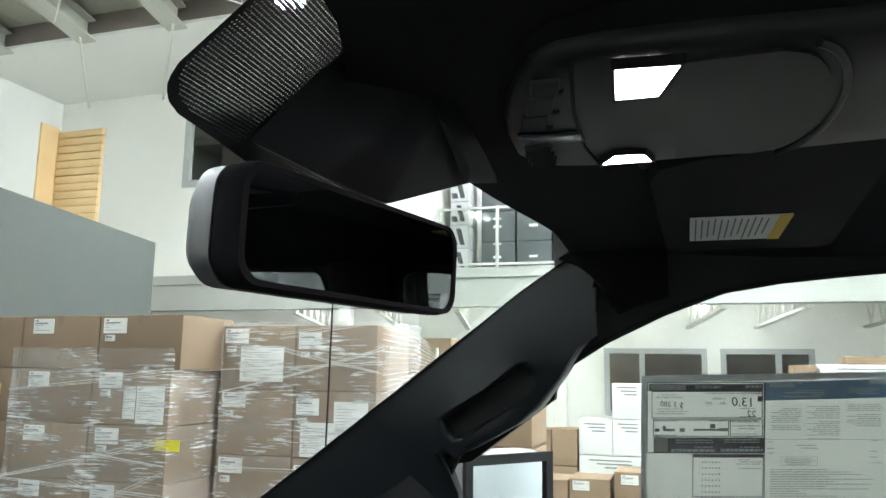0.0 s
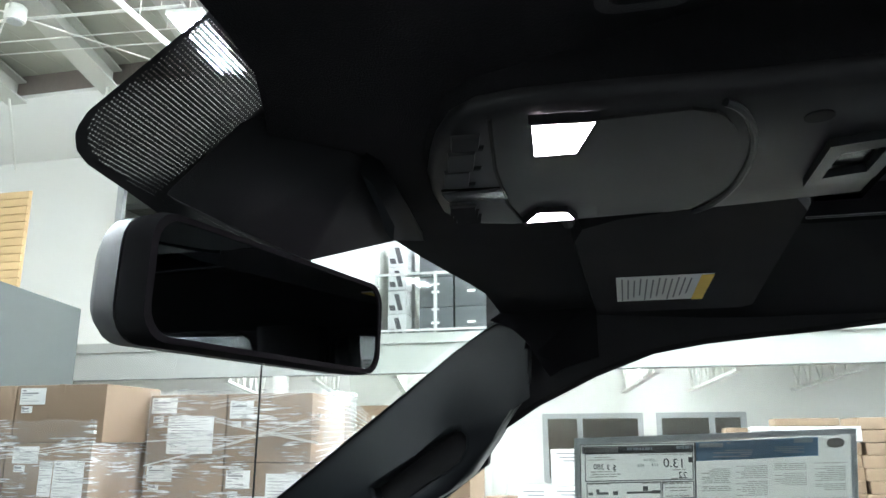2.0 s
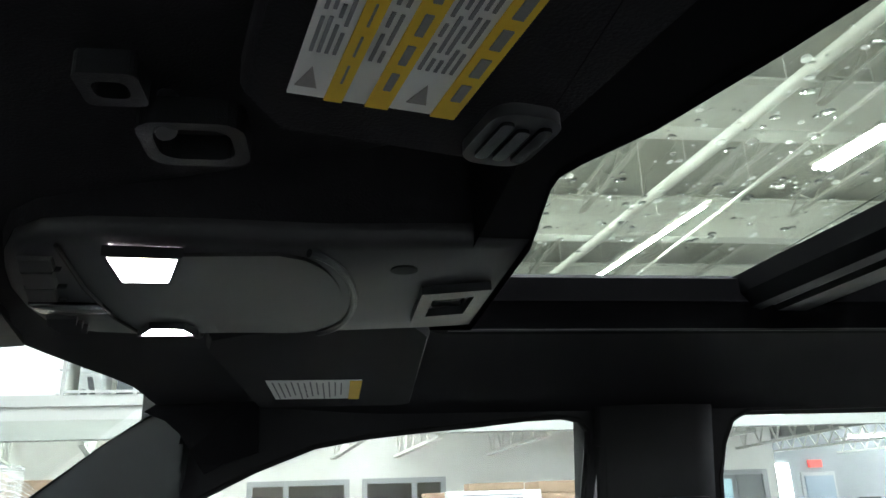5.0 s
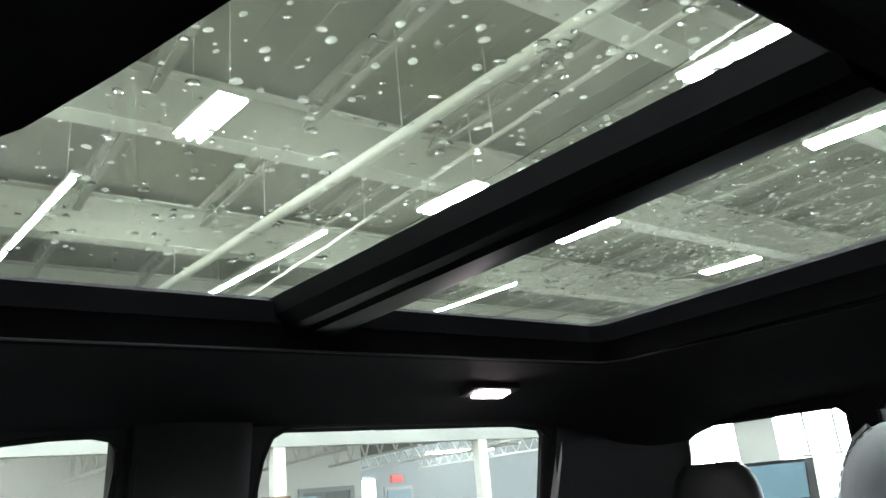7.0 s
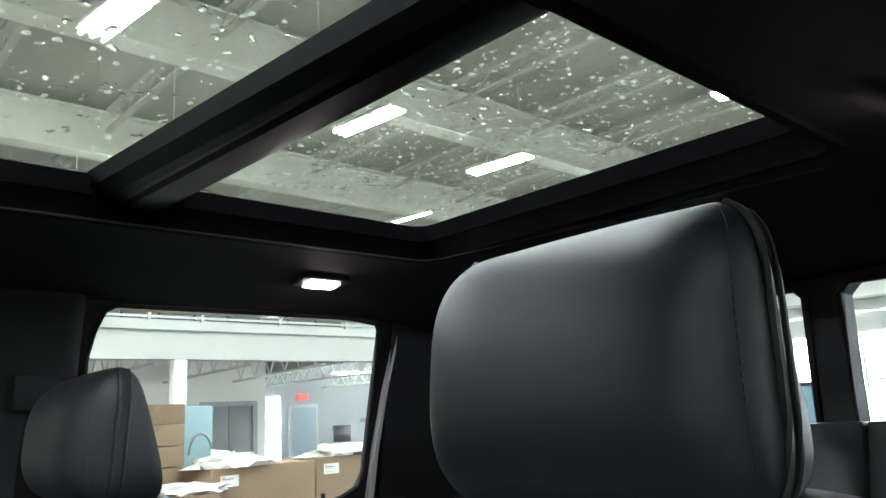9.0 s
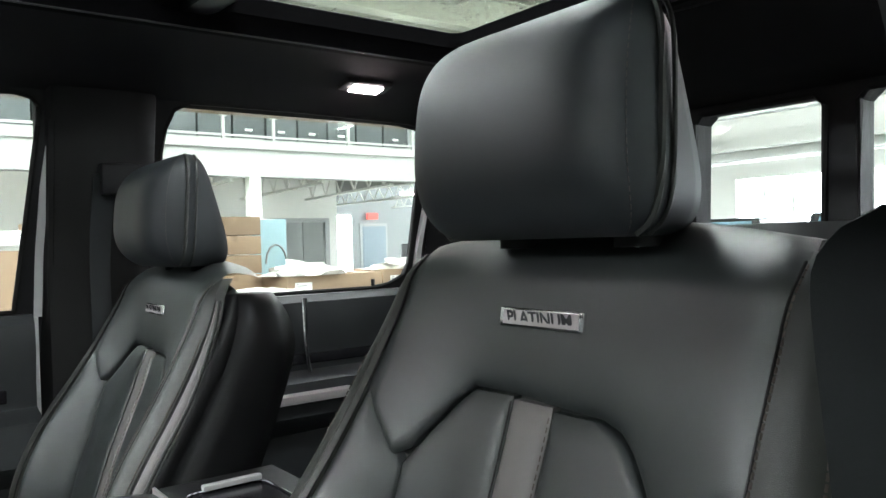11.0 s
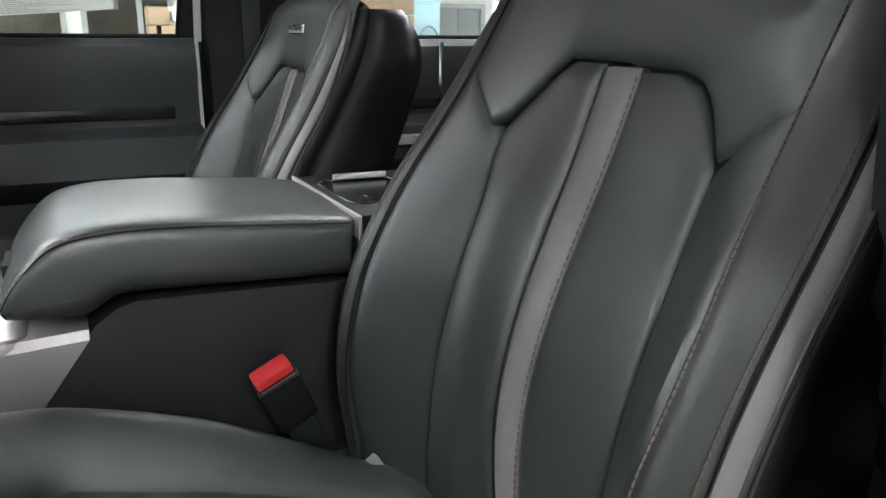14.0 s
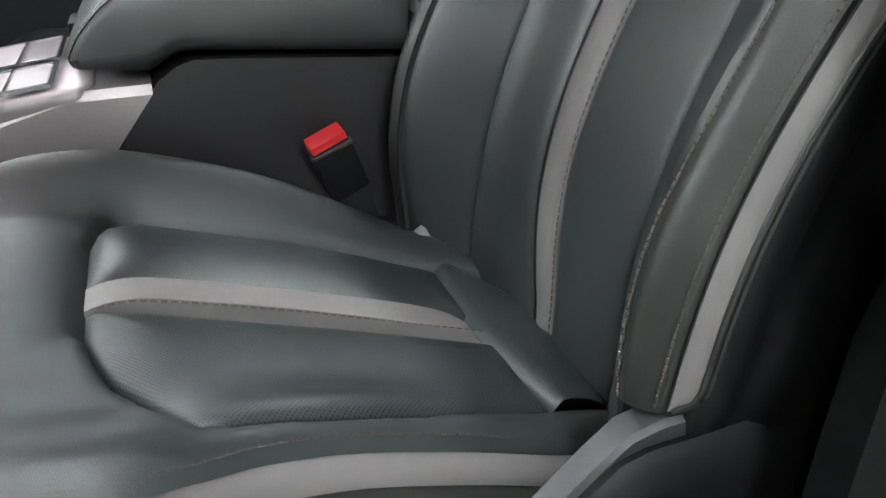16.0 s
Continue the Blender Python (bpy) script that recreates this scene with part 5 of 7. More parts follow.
for s in (-1, 1):
    for y in (1.62, -2.30):
        bm = bmesh.new()
        loft(bm, [[(s * x, y + r * math.cos(radians(a * 15)), 0.40 + r * math.sin(radians(a * 15))) for a in range(24)] for x, r in ((0.68, 0.26), (0.67, 0.36), (0.69, 0.395), (0.90, 0.395), (0.92, 0.36), (0.91, 0.26))], True, False)
        wheel = part("wheel", boxm(min(s * 0.5, s * 0.74), max(s * 0.5, s * 0.74), y - 0.05, y + 0.05, 0.35, 0.45, 0.02), RUBBER, truck)
        part("tyre", bm, RUBBER, wheel)
        bm = bmesh.new()
        loft(bm, [[(s * x, y + r * math.cos(radians(a * 15)), 0.40 + r * math.sin(radians(a * 15))) for a in range(24)] for x, r in ((0.72, 0.265), (0.895, 0.265), (0.90, 0.25), (0.86, 0.23), (0.85, 0.06), (0.89, 0.04))])
        part("rim", bm, SATIN, wheel)


# ---- front seats ----
def half_w(z):
    return smooth_keys([(0.85, 0.210), (0.95, 0.236), (1.05, 0.256), (1.12, 0.2610), (1.3, 0.2605), (1.36, 0.2575), (1.42, 0.2535), (1.48, 0.246), (1.525, 0.233), (1.55, 0.214), (1.575, 0.18)], z)


def back_y(z):
    return -0.144 - 0.218 * (z - 0.969) + smooth_keys([(0.84, -0.006), (0.97, 0.009), (1.08, 0.031), (1.17, 0.036), (1.27, 0.024), (1.36, 0.008), (1.43, 0.0)], z)


def bolster(z):
    return smooth_keys([(0.85, 0.058), (1.0, 0.070), (1.1, 0.078), (1.22, 0.078), (1.30, 0.066), (1.36, 0.050), (1.42, 0.034), (1.49, 0.012), (1.56, 0.0)], z)


def back_pt(u, z, d=0.0):
    """A point of the backrest's face: u across from the middle, z its height, d its depth behind the face."""
    h = half_w(z)
    b = bolster(z) * (1.12 if u > 0 else 0.90)
    a = abs(u)
    st = stitch_u(z)
    lo_ = lerp_keys([(1.28, 0.105), (1.42, 0.05)], z)
    # flat middle, straight rise to the stitched seam, gentle fall beyond
    if a < st:
        k = max(0.0, (a - lo_) / (st - lo_))
        k = k * k * (1.6 - 0.6 * k)
        y = back_y(z) + b * k
    else:
        q = (a - st) / max(0.01, h - st)
        y = back_y(z) + b * (1 + 0.10 * math.sin(math.pi * min(1, q))) - (0.018 + 0.15 * b) * q * q
    if z > 1.512:
        y -= 0.05 * ((z - 1.512) / 0.052) ** 2
    return Vector((u, y - d, z))


def cush_w(y):
    return smooth_keys([(-0.16, 0.198), (-0.05, 0.210), (0.1, 0.222), (0.25, 0.230), (0.40, 0.222)], y)


def cush_v(y):
    return smooth_keys([(-0.16, 0.163), (-0.085, 0.170), (0.01, 0.178), (0.095, 0.188), (0.14, 0.196), (0.175, 0.206), (0.20, 0.217), (0.25, 0.232), (0.40, 0.225)], y)


def cush_pt(u, y, d=0.0):
    """A point of the cushion's top: u across, y ahead."""
    z = lerp_keys([(-0.20, 0.932), (-0.063, 0.963), (0.10, 1.0145), (0.23, 1.052), (0.30, 1.066)], y)
    if y > 0.28:
        z = 1.066 - 2.6 * (y - 0.30) ** 2 + 0.2 * (y - 0.30) if y > 0.30 else z
    s = abs(u) / (cush_w(y) if u > 0 else cush_v(y))
    rise = smooth_keys([(-0.16, 0.006), (-0.05, 0.018), (0.03, 0.034), (0.12, 0.046), (0.25, 0.044), (0.33, 0.03), (0.40, 0.01)], y)
    rise *= 1.08 if u > 0 else 0.45
    k = min(1, max(0, (s - 0.60) / 0.28))
    z += rise * k * k * (3 - 2 * k)
    if s > 0.86:
        z -= 0.020 * ((s - 0.86) / 0.14) ** 2
    return Vector((u, y, z - d))


def cushioned(fn, a0, a1, lo, hi, nu, nv, puff, edge=0.010, skirt=0.014, across=True, ends=True, sink=0.0035):
    """A padded panel between the seam lines lo(b) and hi(b), for b from a0 to a1, swelling between its seams."""
    bm = bmesh.new()
    rows = []
    for j in range(nv + 1):
        b = a0 + (a1 - a0) * j / nv
        L, Rr = lo(b), hi(b)
        row = []
        for i in range(nu + 1):
            f = i / nu
            f = 0.5 - 0.5 * math.cos(math.pi * f)
            u = L + (Rr - L) * f
            dist = min(abs(u - L), abs(Rr - u)) if across else 1.0
            if ends:
                dist = min(dist, abs(b - a0), abs(a1 - b))
            rise = puff * (1 - math.exp(-dist / edge)) - sink * math.exp(-dist / 0.003)
            row.append(fn(u, b, -rise))
        rows.append(row)
    V = [[bm.verts.new(p) for p in r] for r in rows]
    for j in range(nv):
        for i in range(nu):
            bm.faces.new((V[j][i], V[j][i + 1], V[j + 1][i + 1], V[j + 1][i]))
    # turned-in edges
    ring = [(0, i) for i in range(nu + 1)] + [(j, nu) for j in range(1, nv + 1)] + [(nv, i) for i in range(nu - 1, -1, -1)] + [(j, 0) for j in range(nv - 1, 0, -1)]
    low = []
    for j, i in ring:
        b = a0 + (a1 - a0) * j / nv
        f = 0.5 - 0.5 * math.cos(math.pi * i / nu)
        low.append(bm.verts.new(fn(lo(b) + (hi(b) - lo(b)) * f, b, skirt)))
    for k in range(len(ring)):
        m = (k + 1) % len(ring)
        bm.faces.new((V[ring[k][0]][ring[k][1]], V[ring[m][0]][ring[m][1]], low[m], low[k]))
    return bm


def stitches(pts, step=0.0075, length=0.0048, r=0.0008):
    """A row of thread stitches along a line."""
    bm = bmesh.new()
    pts = [Vector(p) for p in pts]
    run = [0.0]
    for a, b in zip(pts, pts[1:]):
        run.append(run[-1] + (b - a).length)

    def at(d):
        k = 0
        while k < len(pts) - 2 and run[k + 1] < d:
            k += 1
        return pts[k].lerp(pts[k + 1], (d - run[k]) / max(1e-9, run[k + 1] - run[k]))

    pos = 0.0
    while pos + length < run[-1]:
        tube(bm, [at(pos), at(pos + length)], r, 4)
        pos += step
    return bm


def seam_u(z, s=1):
    """The seam round the middle panels: on the console side (s = 1) it lies further out."""
    if s > 0:
        return lerp_keys([(0.90, 0.150), (1.0, 0.153), (1.06, 0.148), (1.17, 0.1440), (1.3, 0.1445), (1.347, 0.1455), (1.37, 0.131), (1.405, 0.103), (1.418, 0.086)], z)
    return lerp_keys([(0.90, 0.118), (1.1, 0.122), (1.28, 0.1265), (1.345, 0.134), (1.352, 0.133), (1.38, 0.111), (1.394, 0.098), (1.405, 0.084), (1.412, 0.062)], z)


def stitch_u(z):
    return smooth_keys([(0.88, 0.196), (1.0, 0.210), (1.1, 0.214), (1.2, 0.2125), (1.3, 0.2095), (1.40, 0.2040), (1.50, 0.203), (1.53, 0.206), (1.55, 0.202), (1.575, 0.176)], z)


def seam_line(z, s):
    """The stitched seam of the bolster: on the door side it bows further out."""
    if s > 0 or z > 1.42:
        return stitch_u(z)
    return smooth_keys([(0.88, 0.206), (1.0, 0.222), (1.06, 0.2225), (1.12, 0.217), (1.17, 0.2175), (1.24, 0.2215), (1.29, 0.2185), (1.34, 0.2105), (1.38, 0.2062), (1.42, 0.2038)], z)


def outer_u(z):
    return half_w(z) - 0.0085


seat = thing("driver_seat", "black leather front seat with grey stripes and contrast stitching", "car seat", "front seats")
G = 0.0011
# middle panels, stripe
def S0(z):
    return smooth_keys([(0.88, -0.018), (0.97, -0.010), (1.02, -0.007), (1.08, -0.004), (1.15, -0.002), (1.23, -0.003), (1.3, -0.007), (1.41, -0.0095)], z)


def S1(z):
    return smooth_keys([(0.88, 0.006), (0.97, 0.023), (1.0, 0.031), (1.05, 0.037), (1.11, 0.0405), (1.2, 0.0405), (1.3, 0.0375), (1.41, 0.037)], z)


back = part("backrest", cushioned(back_pt, 0.885, 1.418, lambda z: S1(z) + G, lambda z: max(S1(z) + 0.02, seam_u(z) - G), 14, 60, 0.005, 0.014), LEATHER, seat, "black leather backrest")
part("backrest_panel", cushioned(back_pt, 0.885, 1.412, lambda z: -max(0.03, seam_u(z, -1) - G), lambda z: S0(z) - G, 14, 60, 0.005, 0.014), LEATHER, back)
part("grey_stripe", cushioned(back_pt, 0.885, 1.4155, lambda z: S0(z), lambda z: S1(z), 8, 50, 0.0045, 0.010), GREYLEATHER, back, "grey leather stripe")
part("stitching", stitches([back_pt(S0(0.89 + 0.52 * k / 60) - 0.0035, 0.89 + 0.52 * k / 60, -0.0038) for k in range(61)]), STITCH, back)
part("seam", tube(bmesh.new(), [back_pt(S1(0.89 + 0.525 * k / 50) + 0.0003, 0.89 + 0.525 * k / 50, -0.0005) for k in range(51)], 0.0009, 5), SEAMDARK, back)


def diag(z, s=1):
    if s > 0:
        return seam_u(z) if z < 1.347 else lerp_keys([(1.347, 0.1455), (1.40, 0.189), (1.411, 0.2)], z)
    return seam_u(z, -1) if z < 1.345 else lerp_keys([(1.345, 0.134), (1.352, 0.137), (1.379, 0.1655), (1.392, 0.184), (1.402, 0.202)], z)


for s in (1, -1):
    f = (lambda u, z, d=0.0: back_pt(-u, z, d)) if s < 0 else back_pt
    zlo, ztop = (0.88, 1.54) if s > 0 else (1.048, 1.54)
    part("inner_bolster", cushioned(f, 0.885, 1.409 if s > 0 else 1.4005, lambda z: diag(z, s) + G, lambda z: max(diag(z, s) + 0.003, seam_line(z, s) - G), 10, 54, 0.005, 0.014), LEATHER, back)
    part("outer_bolster", cushioned(f, zlo, ztop, lambda z: seam_line(z, s) + 0.0004, lambda z: outer_u(z) - G, 10, 60, 0.003, sink=-0.0006), LEATHER_B, back)
    rows_z = [zlo + 0.006 + (ztop - zlo - 0.012) * k / 60 for k in range(61)]
    part("stitching", stitches([f(seam_line(z, s) + 0.0045, z, -0.0056) for z in rows_z], step=0.0058, length=0.0042, r=0.0010 if s < 0 else 0.0004), STITCH if s < 0 else STITCHDARK, back)
    part("stitching", stitches([f(outer_u(z) - 0.0022, z, -0.0036) for z in rows_z[:52]], 0.0060, 0.0044, 0.0010), STITCH, back)
    part("seam", tube(bmesh.new(), [f(seam_line(z, s), z, -0.0008) for z in rows_z], 0.0011, 5), SEAMDARK, back)
    # grey side strip, turning round the edge
    bm = bmesh.new()
    loops, welt, welt2 = [], [], []
    for k in range(46):
        z = zlo + 0.004 + (1.505 - zlo) * k / 45
        e = min(1.0, (1.0 - (1 - min(1.0, k / 3.0)) ** 2) ** 0.5 + 0.08) * min(1.0, 0.12 + (1.509 - z) / 0.16)
        p, r = f(outer_u(z) + 0.0012, z), f(outer_u(z) + 0.0012 + 0.0085 * e, z)
        r = Vector((r.x, p.y - 0.0075 * e, z))
        m = (p + r) / 2 + Vector((s * 0.0012, 0.0012, 0))
        loops.append([p + Vector((0, -0.002, 0)), p + Vector((0, 0.0005, 0)), m, r, r + Vector((s * 0.001, -0.004 * e, 0)), r + Vector((-s * 0.010, -0.012, 0)), p + Vector((-s * 0.004, -0.014, 0))])
        welt.append(r + Vector((s * 0.0016, -0.0045 * e - 0.0012, 0)))
        welt2.append(r + Vector((s * 0.0026, -0.0045 * e - 0.0062, 0)))
    loft(bm, loops)
    part("grey_strip", bm, GREYLEATHER, back, "grey leather edge strip")
    part("seam", tube(bmesh.new(), [p[1] + Vector((0, -0.0006, 0)) for p in loops], 0.0010, 5), SEAMDARK, back)
    part("piping", tube(bmesh.new(), welt, 0.0022, 7), LEATHER_B, back, "black leather piping")
    part("piping", tube(bmesh.new(), welt2, 0.0019, 7), LEATHER_B, back, "black leather piping")
    # black side shell with a raised fold
    bm = bmesh.new()
    loops = []
    for k in range(30):
        z = zlo - 0.02 + (1.515 - zlo + 0.02) * k / 29
        r = f(outer_u(z) + 0.0097, z)
        r = Vector((r.x, f(outer_u(z), z).y - 0.013, z))
        tp = max(0.0, (z - 1.42) / 0.10)
        yb = back_y(z) - 0.155 + 0.050 * tp * tp
        r = r - Vector((s * 0.020 * tp * tp, 0.006 * tp * tp, 0))
        depth = r.y - yb
        prof = [(-0.004, 0.0), (0.003, -0.003), (0.007, -0.012), (0.006, -0.022), (0.003, -0.028), (0.008, -0.036), (0.013, -0.046), (0.014, -0.062), (0.008, -0.10), (-0.012, -0.135), (-0.05, -0.150), (-0.06, -0.01)]
        sc = depth / 0.150
        loops.append([Vector((r.x + s * a, r.y + b * sc, z)) for a, b in prof])
    loft(bm, loops)
    part("side_shell", bm, SIDEBLACK, back, "black seat side with a raised fold", 60)


# upper yoke
def yoke_low(u):
    if u > 0:
        return lerp_keys([(0.0, 1.4185), (0.086, 1.4205), (0.103, 1.407), (0.131, 1.373), (0.1445, 1.352), (0.1465, 1.352), (0.189, 1.403), (0.205, 1.416)], u)
    return lerp_keys([(0.0, 1.4165), (0.062, 1.4140), (0.084, 1.4075), (0.098, 1.3965), (0.111, 1.3825), (0.134, 1.3545), (0.136, 1.3545), (0.1655, 1.382), (0.184, 1.395), (0.205, 1.406)], -u)


bm = bmesh.new()
V = []
N, M = 56, 34
us = [-0.1955 + 0.391 * i / N for i in range(N + 1)]
us = sorted(us + [0.1455, -0.135, 0.086, -0.084])
N = len(us) - 1
for j in range(M + 1):
    row = []
    for u0 in us:
        lo_ = yoke_low(u0) + G
        z = lo_ + (1.567 - 0.020 * (u0 / 0.1955) ** 2 - lo_) * j / M
        u = u0 * (stitch_u(z) + 0.0016) / 0.1955 if abs(u0) > 0.14 else u0 * min(1.0, (stitch_u(z) + 0.0016) / 0.1955)
        dist = (z - lo_) * 0.8
        side = max(0.0, stitch_u(z) - abs(u))
        rise = (0.005 * (1 - math.exp(-dist / 0.012)) - 0.003 * math.exp(-dist / 0.003)) * min(1, side / 0.02) - 0.0030 * (1 - min(1, side / 0.012))
        row.append(bm.verts.new(back_pt(u, z, -rise)))
    V.append(row)
for j in range(M):
    for i in range(N):
        bm.faces.new((V[j][i], V[j][i + 1], V[j + 1][i + 1], V[j + 1][i]))
low = [bm.verts.new(v.co + Vector((0, -0.016, 0.002))) for v in V[0]]
for i in range(N):
    bm.faces.new((V[0][i], V[0][i + 1], low[i + 1], low[i]))
# the top rolls over to the rear
prev = V[M]
for dy, dz in ((-0.014, 0.0), (-0.034, -0.003), (-0.060, -0.012)):
    cur = [bm.verts.new(v.co + Vector((-v.co.x * 0.3 * -dy, dy, dz))) for v in V[M]]
    for i in range(N):
        bm.faces.new((prev[i], prev[i + 1], cur[i + 1], cur[i]))
    prev = cur
part("yoke", bm, LEATHER, back, "smooth upper leather panel", 60)
# dark core that closes the seams, the rounded top and the rear
bm = bmesh.new()
loops = []
for z in [0.86 + 0.04 * k for k in range(18)] + [1.546, 1.552]:
    zz = min(z, 1.566)
    h = half_w(zz) * (0.97 - 1.6 * max(0.0, zz - 1.49))
    sh = max(0.0, z - 1.556) * 2.4
    tuck = 0.97 if z > 1.0 else 0.97 - 1.6 * (1.0 - z)
    fr = [back_pt(h * (1 - 2 * k / 16) * tuck, zz, 0.013 + sh) for k in range(17)]
    yb = back_y(zz) - 0.155 + sh * 1.2
    bk_ = [Vector((-h * 0.86, yb + 0.02, 0)), Vector((-h * 0.5, yb, 0)), Vector((h * 0.5, yb, 0)), Vector((h * 0.86, yb + 0.02, 0))]
    zt = z if z <= 1.556 else 1.556 + 0.6 * (z - 1.556) - 80 * (z - 1.556) ** 2
    loops.append([Vector((p.x, p.y, zt - (0.028 * min(1.0, (p.x / 0.17) ** 2) * min(1.0, (z - 1.45) / 0.1) if z > 1.45 else 0.0))) for p in fr] + [Vector((p.x, p.y, z if z < 1.4 else 1.4 + 0.2 * (z - 1.4))) for p in bk_])
loft(bm, loops)
part("back_shell", bm, LEATHER, back, "black seat back", 60)
# name plate on the yoke
badge = part("badge", boxm(-0.049, 0.049, -0.0085, 0.0085, -0.002, 0.002, 0.0015, Matrix.Translation(back_pt(0.0085, 1.4860, -0.006)) @ Matrix.Rotation(radians(98.5), 4, "X")), CHROME, back, "chrome name plate")
part("badge_field", boxm(-0.044, 0.044, -0.0062, 0.0062, 0.0022, 0.0028, 0, Matrix.Translation(back_pt(0.0085, 1.4860, -0.006)) @ Matrix.Rotation(radians(98.5), 4, "X") @ Matrix.Rotation(radians(180), 4, "X")), SATIN, badge)
tm = Matrix(((-1, 0, 0, 0.0085), (0, 0.148, 0.989, back_pt(0.0085, 1.4860, -0.006).y + 0.0032), (0, 0.989, -0.148, 1.4860), (0, 0, 0, 1)))
part("lettering", text_mesh("PLATINUM", 0.0160, tm, 0.0002), INKDARK, badge, "", 0)

# headrest on two posts: a domed front, welted side panels set back
def rest_loop(f):
    e = max(0.0, 1 - abs(2 * f - 1) ** 5) ** 0.5
    hw = (0.125 - 0.004 * f) * (0.76 + 0.24 * e)
    pipe = -0.236 - 0.014 * f
    dome = 0.060 * max(0.0, 1 - abs(2 * f - 1) ** 3) ** 0.7
    bk = -0.338 + 0.05 * f + 0.02 * (1 - e)
    pts = []
    for k in range(21):
        c = math.sin(0.5 * math.pi * (1 - k / 10))
        pts.append((hw * c, pipe + dome * max(0.0, 1 - abs(c) ** 6) ** 0.5))
    for k in range(1, 6):
        pts.append((-hw + 0.004 * k - 0.003, pipe + (bk + 0.015 - pipe) * k / 5))
    for k in range(1, 8):
        c = -1 + 2 * k / 8
        pts.append(((hw - 0.02) * c, bk + 0.015 * abs(c) ** 3))
    for k in range(5, 0, -1):
        pts.append((hw - 0.004 * k + 0.003, pipe + (bk + 0.015 - pipe) * k / 5))
    return [(x, y, 1.553 + 0.180 * f + max(0.0, pipe - y) * 0.35 * f) for x, y in pts]


bm = bmesh.new()
loft(bm, [rest_loop(0.5 - 0.5 * math.cos(math.pi * k / 30)) for k in range(31)])
hr = part("headrest", bm, HEADLEATHER, seat, "padded black leather headrest", 60)
for s in (1, -1):
    rim, rim2, line = [], [], []
    for k in range(29):
        f = 0.01 + 0.98 * k / 28
        lp = rest_loop(f)
        i = 20 if s < 0 else 0
        p = Vector(lp[i])
        rim.append(p + Vector((s * 0.001, 0.001, 0)))
        rim2.append(p + Vector((s * 0.0005, -0.014, 0)))
        q = Vector(lp[18 if s < 0 else 2])
        line.append(q + Vector((s * 0.0005, 0.0004, 0)))
    part("piping", tube(bmesh.new(), rim, 0.0030, 6), LEATHER_B, hr)
    part("side_seam", tube(bmesh.new(), rim2, 0.0020, 6), LEATHER_B, hr)
    part("stitching", stitches(line, 0.0065, 0.004, 0.0005), STITCHDARK, hr)
    part("post", tube(bmesh.new(), [(s * 0.067, -0.292, 1.52), (s * 0.067, -0.290, 1.60)], 0.008, 12), CHROME, seat)
    part("post_sleeve", tube(bmesh.new(), [(s * 0.067, -0.285, 1.545), (s * 0.067, -0.285, 1.566)], 0.019, 14), PLASTIC, seat)

# cushion
def ins_r(y):
    return lerp_keys([(-0.10, 0.126), (-0.075, 0.130), (0.07, 0.163), (0.13, 0.172), (0.166, 0.178), (0.198, 0.184), (0.202, 0.180), (0.227, 0.140), (0.247, 0.118), (0.256, 0.098), (0.266, 0.054)], y)


def ins_l(y):
    return lerp_keys([(-0.10, 0.130), (-0.068, 0.134), (0.012, 0.1455), (0.095, 0.149), (0.228, 0.152), (0.250, 0.142), (0.262, 0.120), (0.267, 0.098)], y)


C0, C1 = -0.0165, 0.0195
cu = part("cushion", cushioned(cush_pt, -0.070, 0.267, lambda y: C1 + G, lambda y: ins_l(y) - G, 14, 44, 0.016, 0.022), PERF, seat, "perforated black leather seat cushion")
part("cushion_panel", cushioned(cush_pt, -0.074, 0.266, lambda y: -ins_r(y) + G, lambda y: C0 - G, 16, 48, 0.016, 0.022), PERF, cu)
part("grey_stripe", cushioned(cush_pt, -0.060, 0.267, lambda y: C0, lambda y: C1, 8, 40, 0.0155, 0.022, across=False, sink=0.0), GREYLEATHER, cu, "grey leather stripe")
part("stitching", stitches([cush_pt(C0 - 0.004, -0.058 + 0.318 * k / 40, -0.0158 * (1 - math.exp(-(0.267 - (-0.058 + 0.318 * k / 40)) / 0.022))) for k in range(41)], 0.0075, 0.005), STITCH, cu)
# perforated rear roll, tucked under the backrest
bm = bmesh.new()
loops = []
for k in range(29):
    u = -0.128 + 0.258 * k / 28
    y0 = lerp_keys([(-0.128, -0.0765), (-0.065, -0.066), (0.0, -0.0565), (0.06, -0.060), (0.130, -0.0675)], u)
    depth = lerp_keys([(-0.128, 0.05), (-0.09, 0.068), (-0.02, 0.09), (0.08, 0.072), (0.130, 0.03)], u)
    lp = [cush_pt(u, y0 + 0.004, 0.012), cush_pt(u, y0, -0.001)]
    for q in range(1, 8):
        w = q / 7
        lp.append(cush_pt(u, y0 - depth * w, -0.010 * math.sin(math.pi * min(1.0, 0.15 + 0.8 * w)) - 0.004))
    lp.append(cush_pt(u, y0 - depth - 0.004, 0.02))
    loops.append(lp)
loft(bm, loops, False, False)
part("perforated_panel", bm, PERF, cu, "perforated leather rear strip", 60)
# bolsters and front roll: one sheet that dips under the insert
def ins_in(u, y):
    return min(u + ins_r(y), ins_l(y) - u, (0.268 - y), y + 0.17)


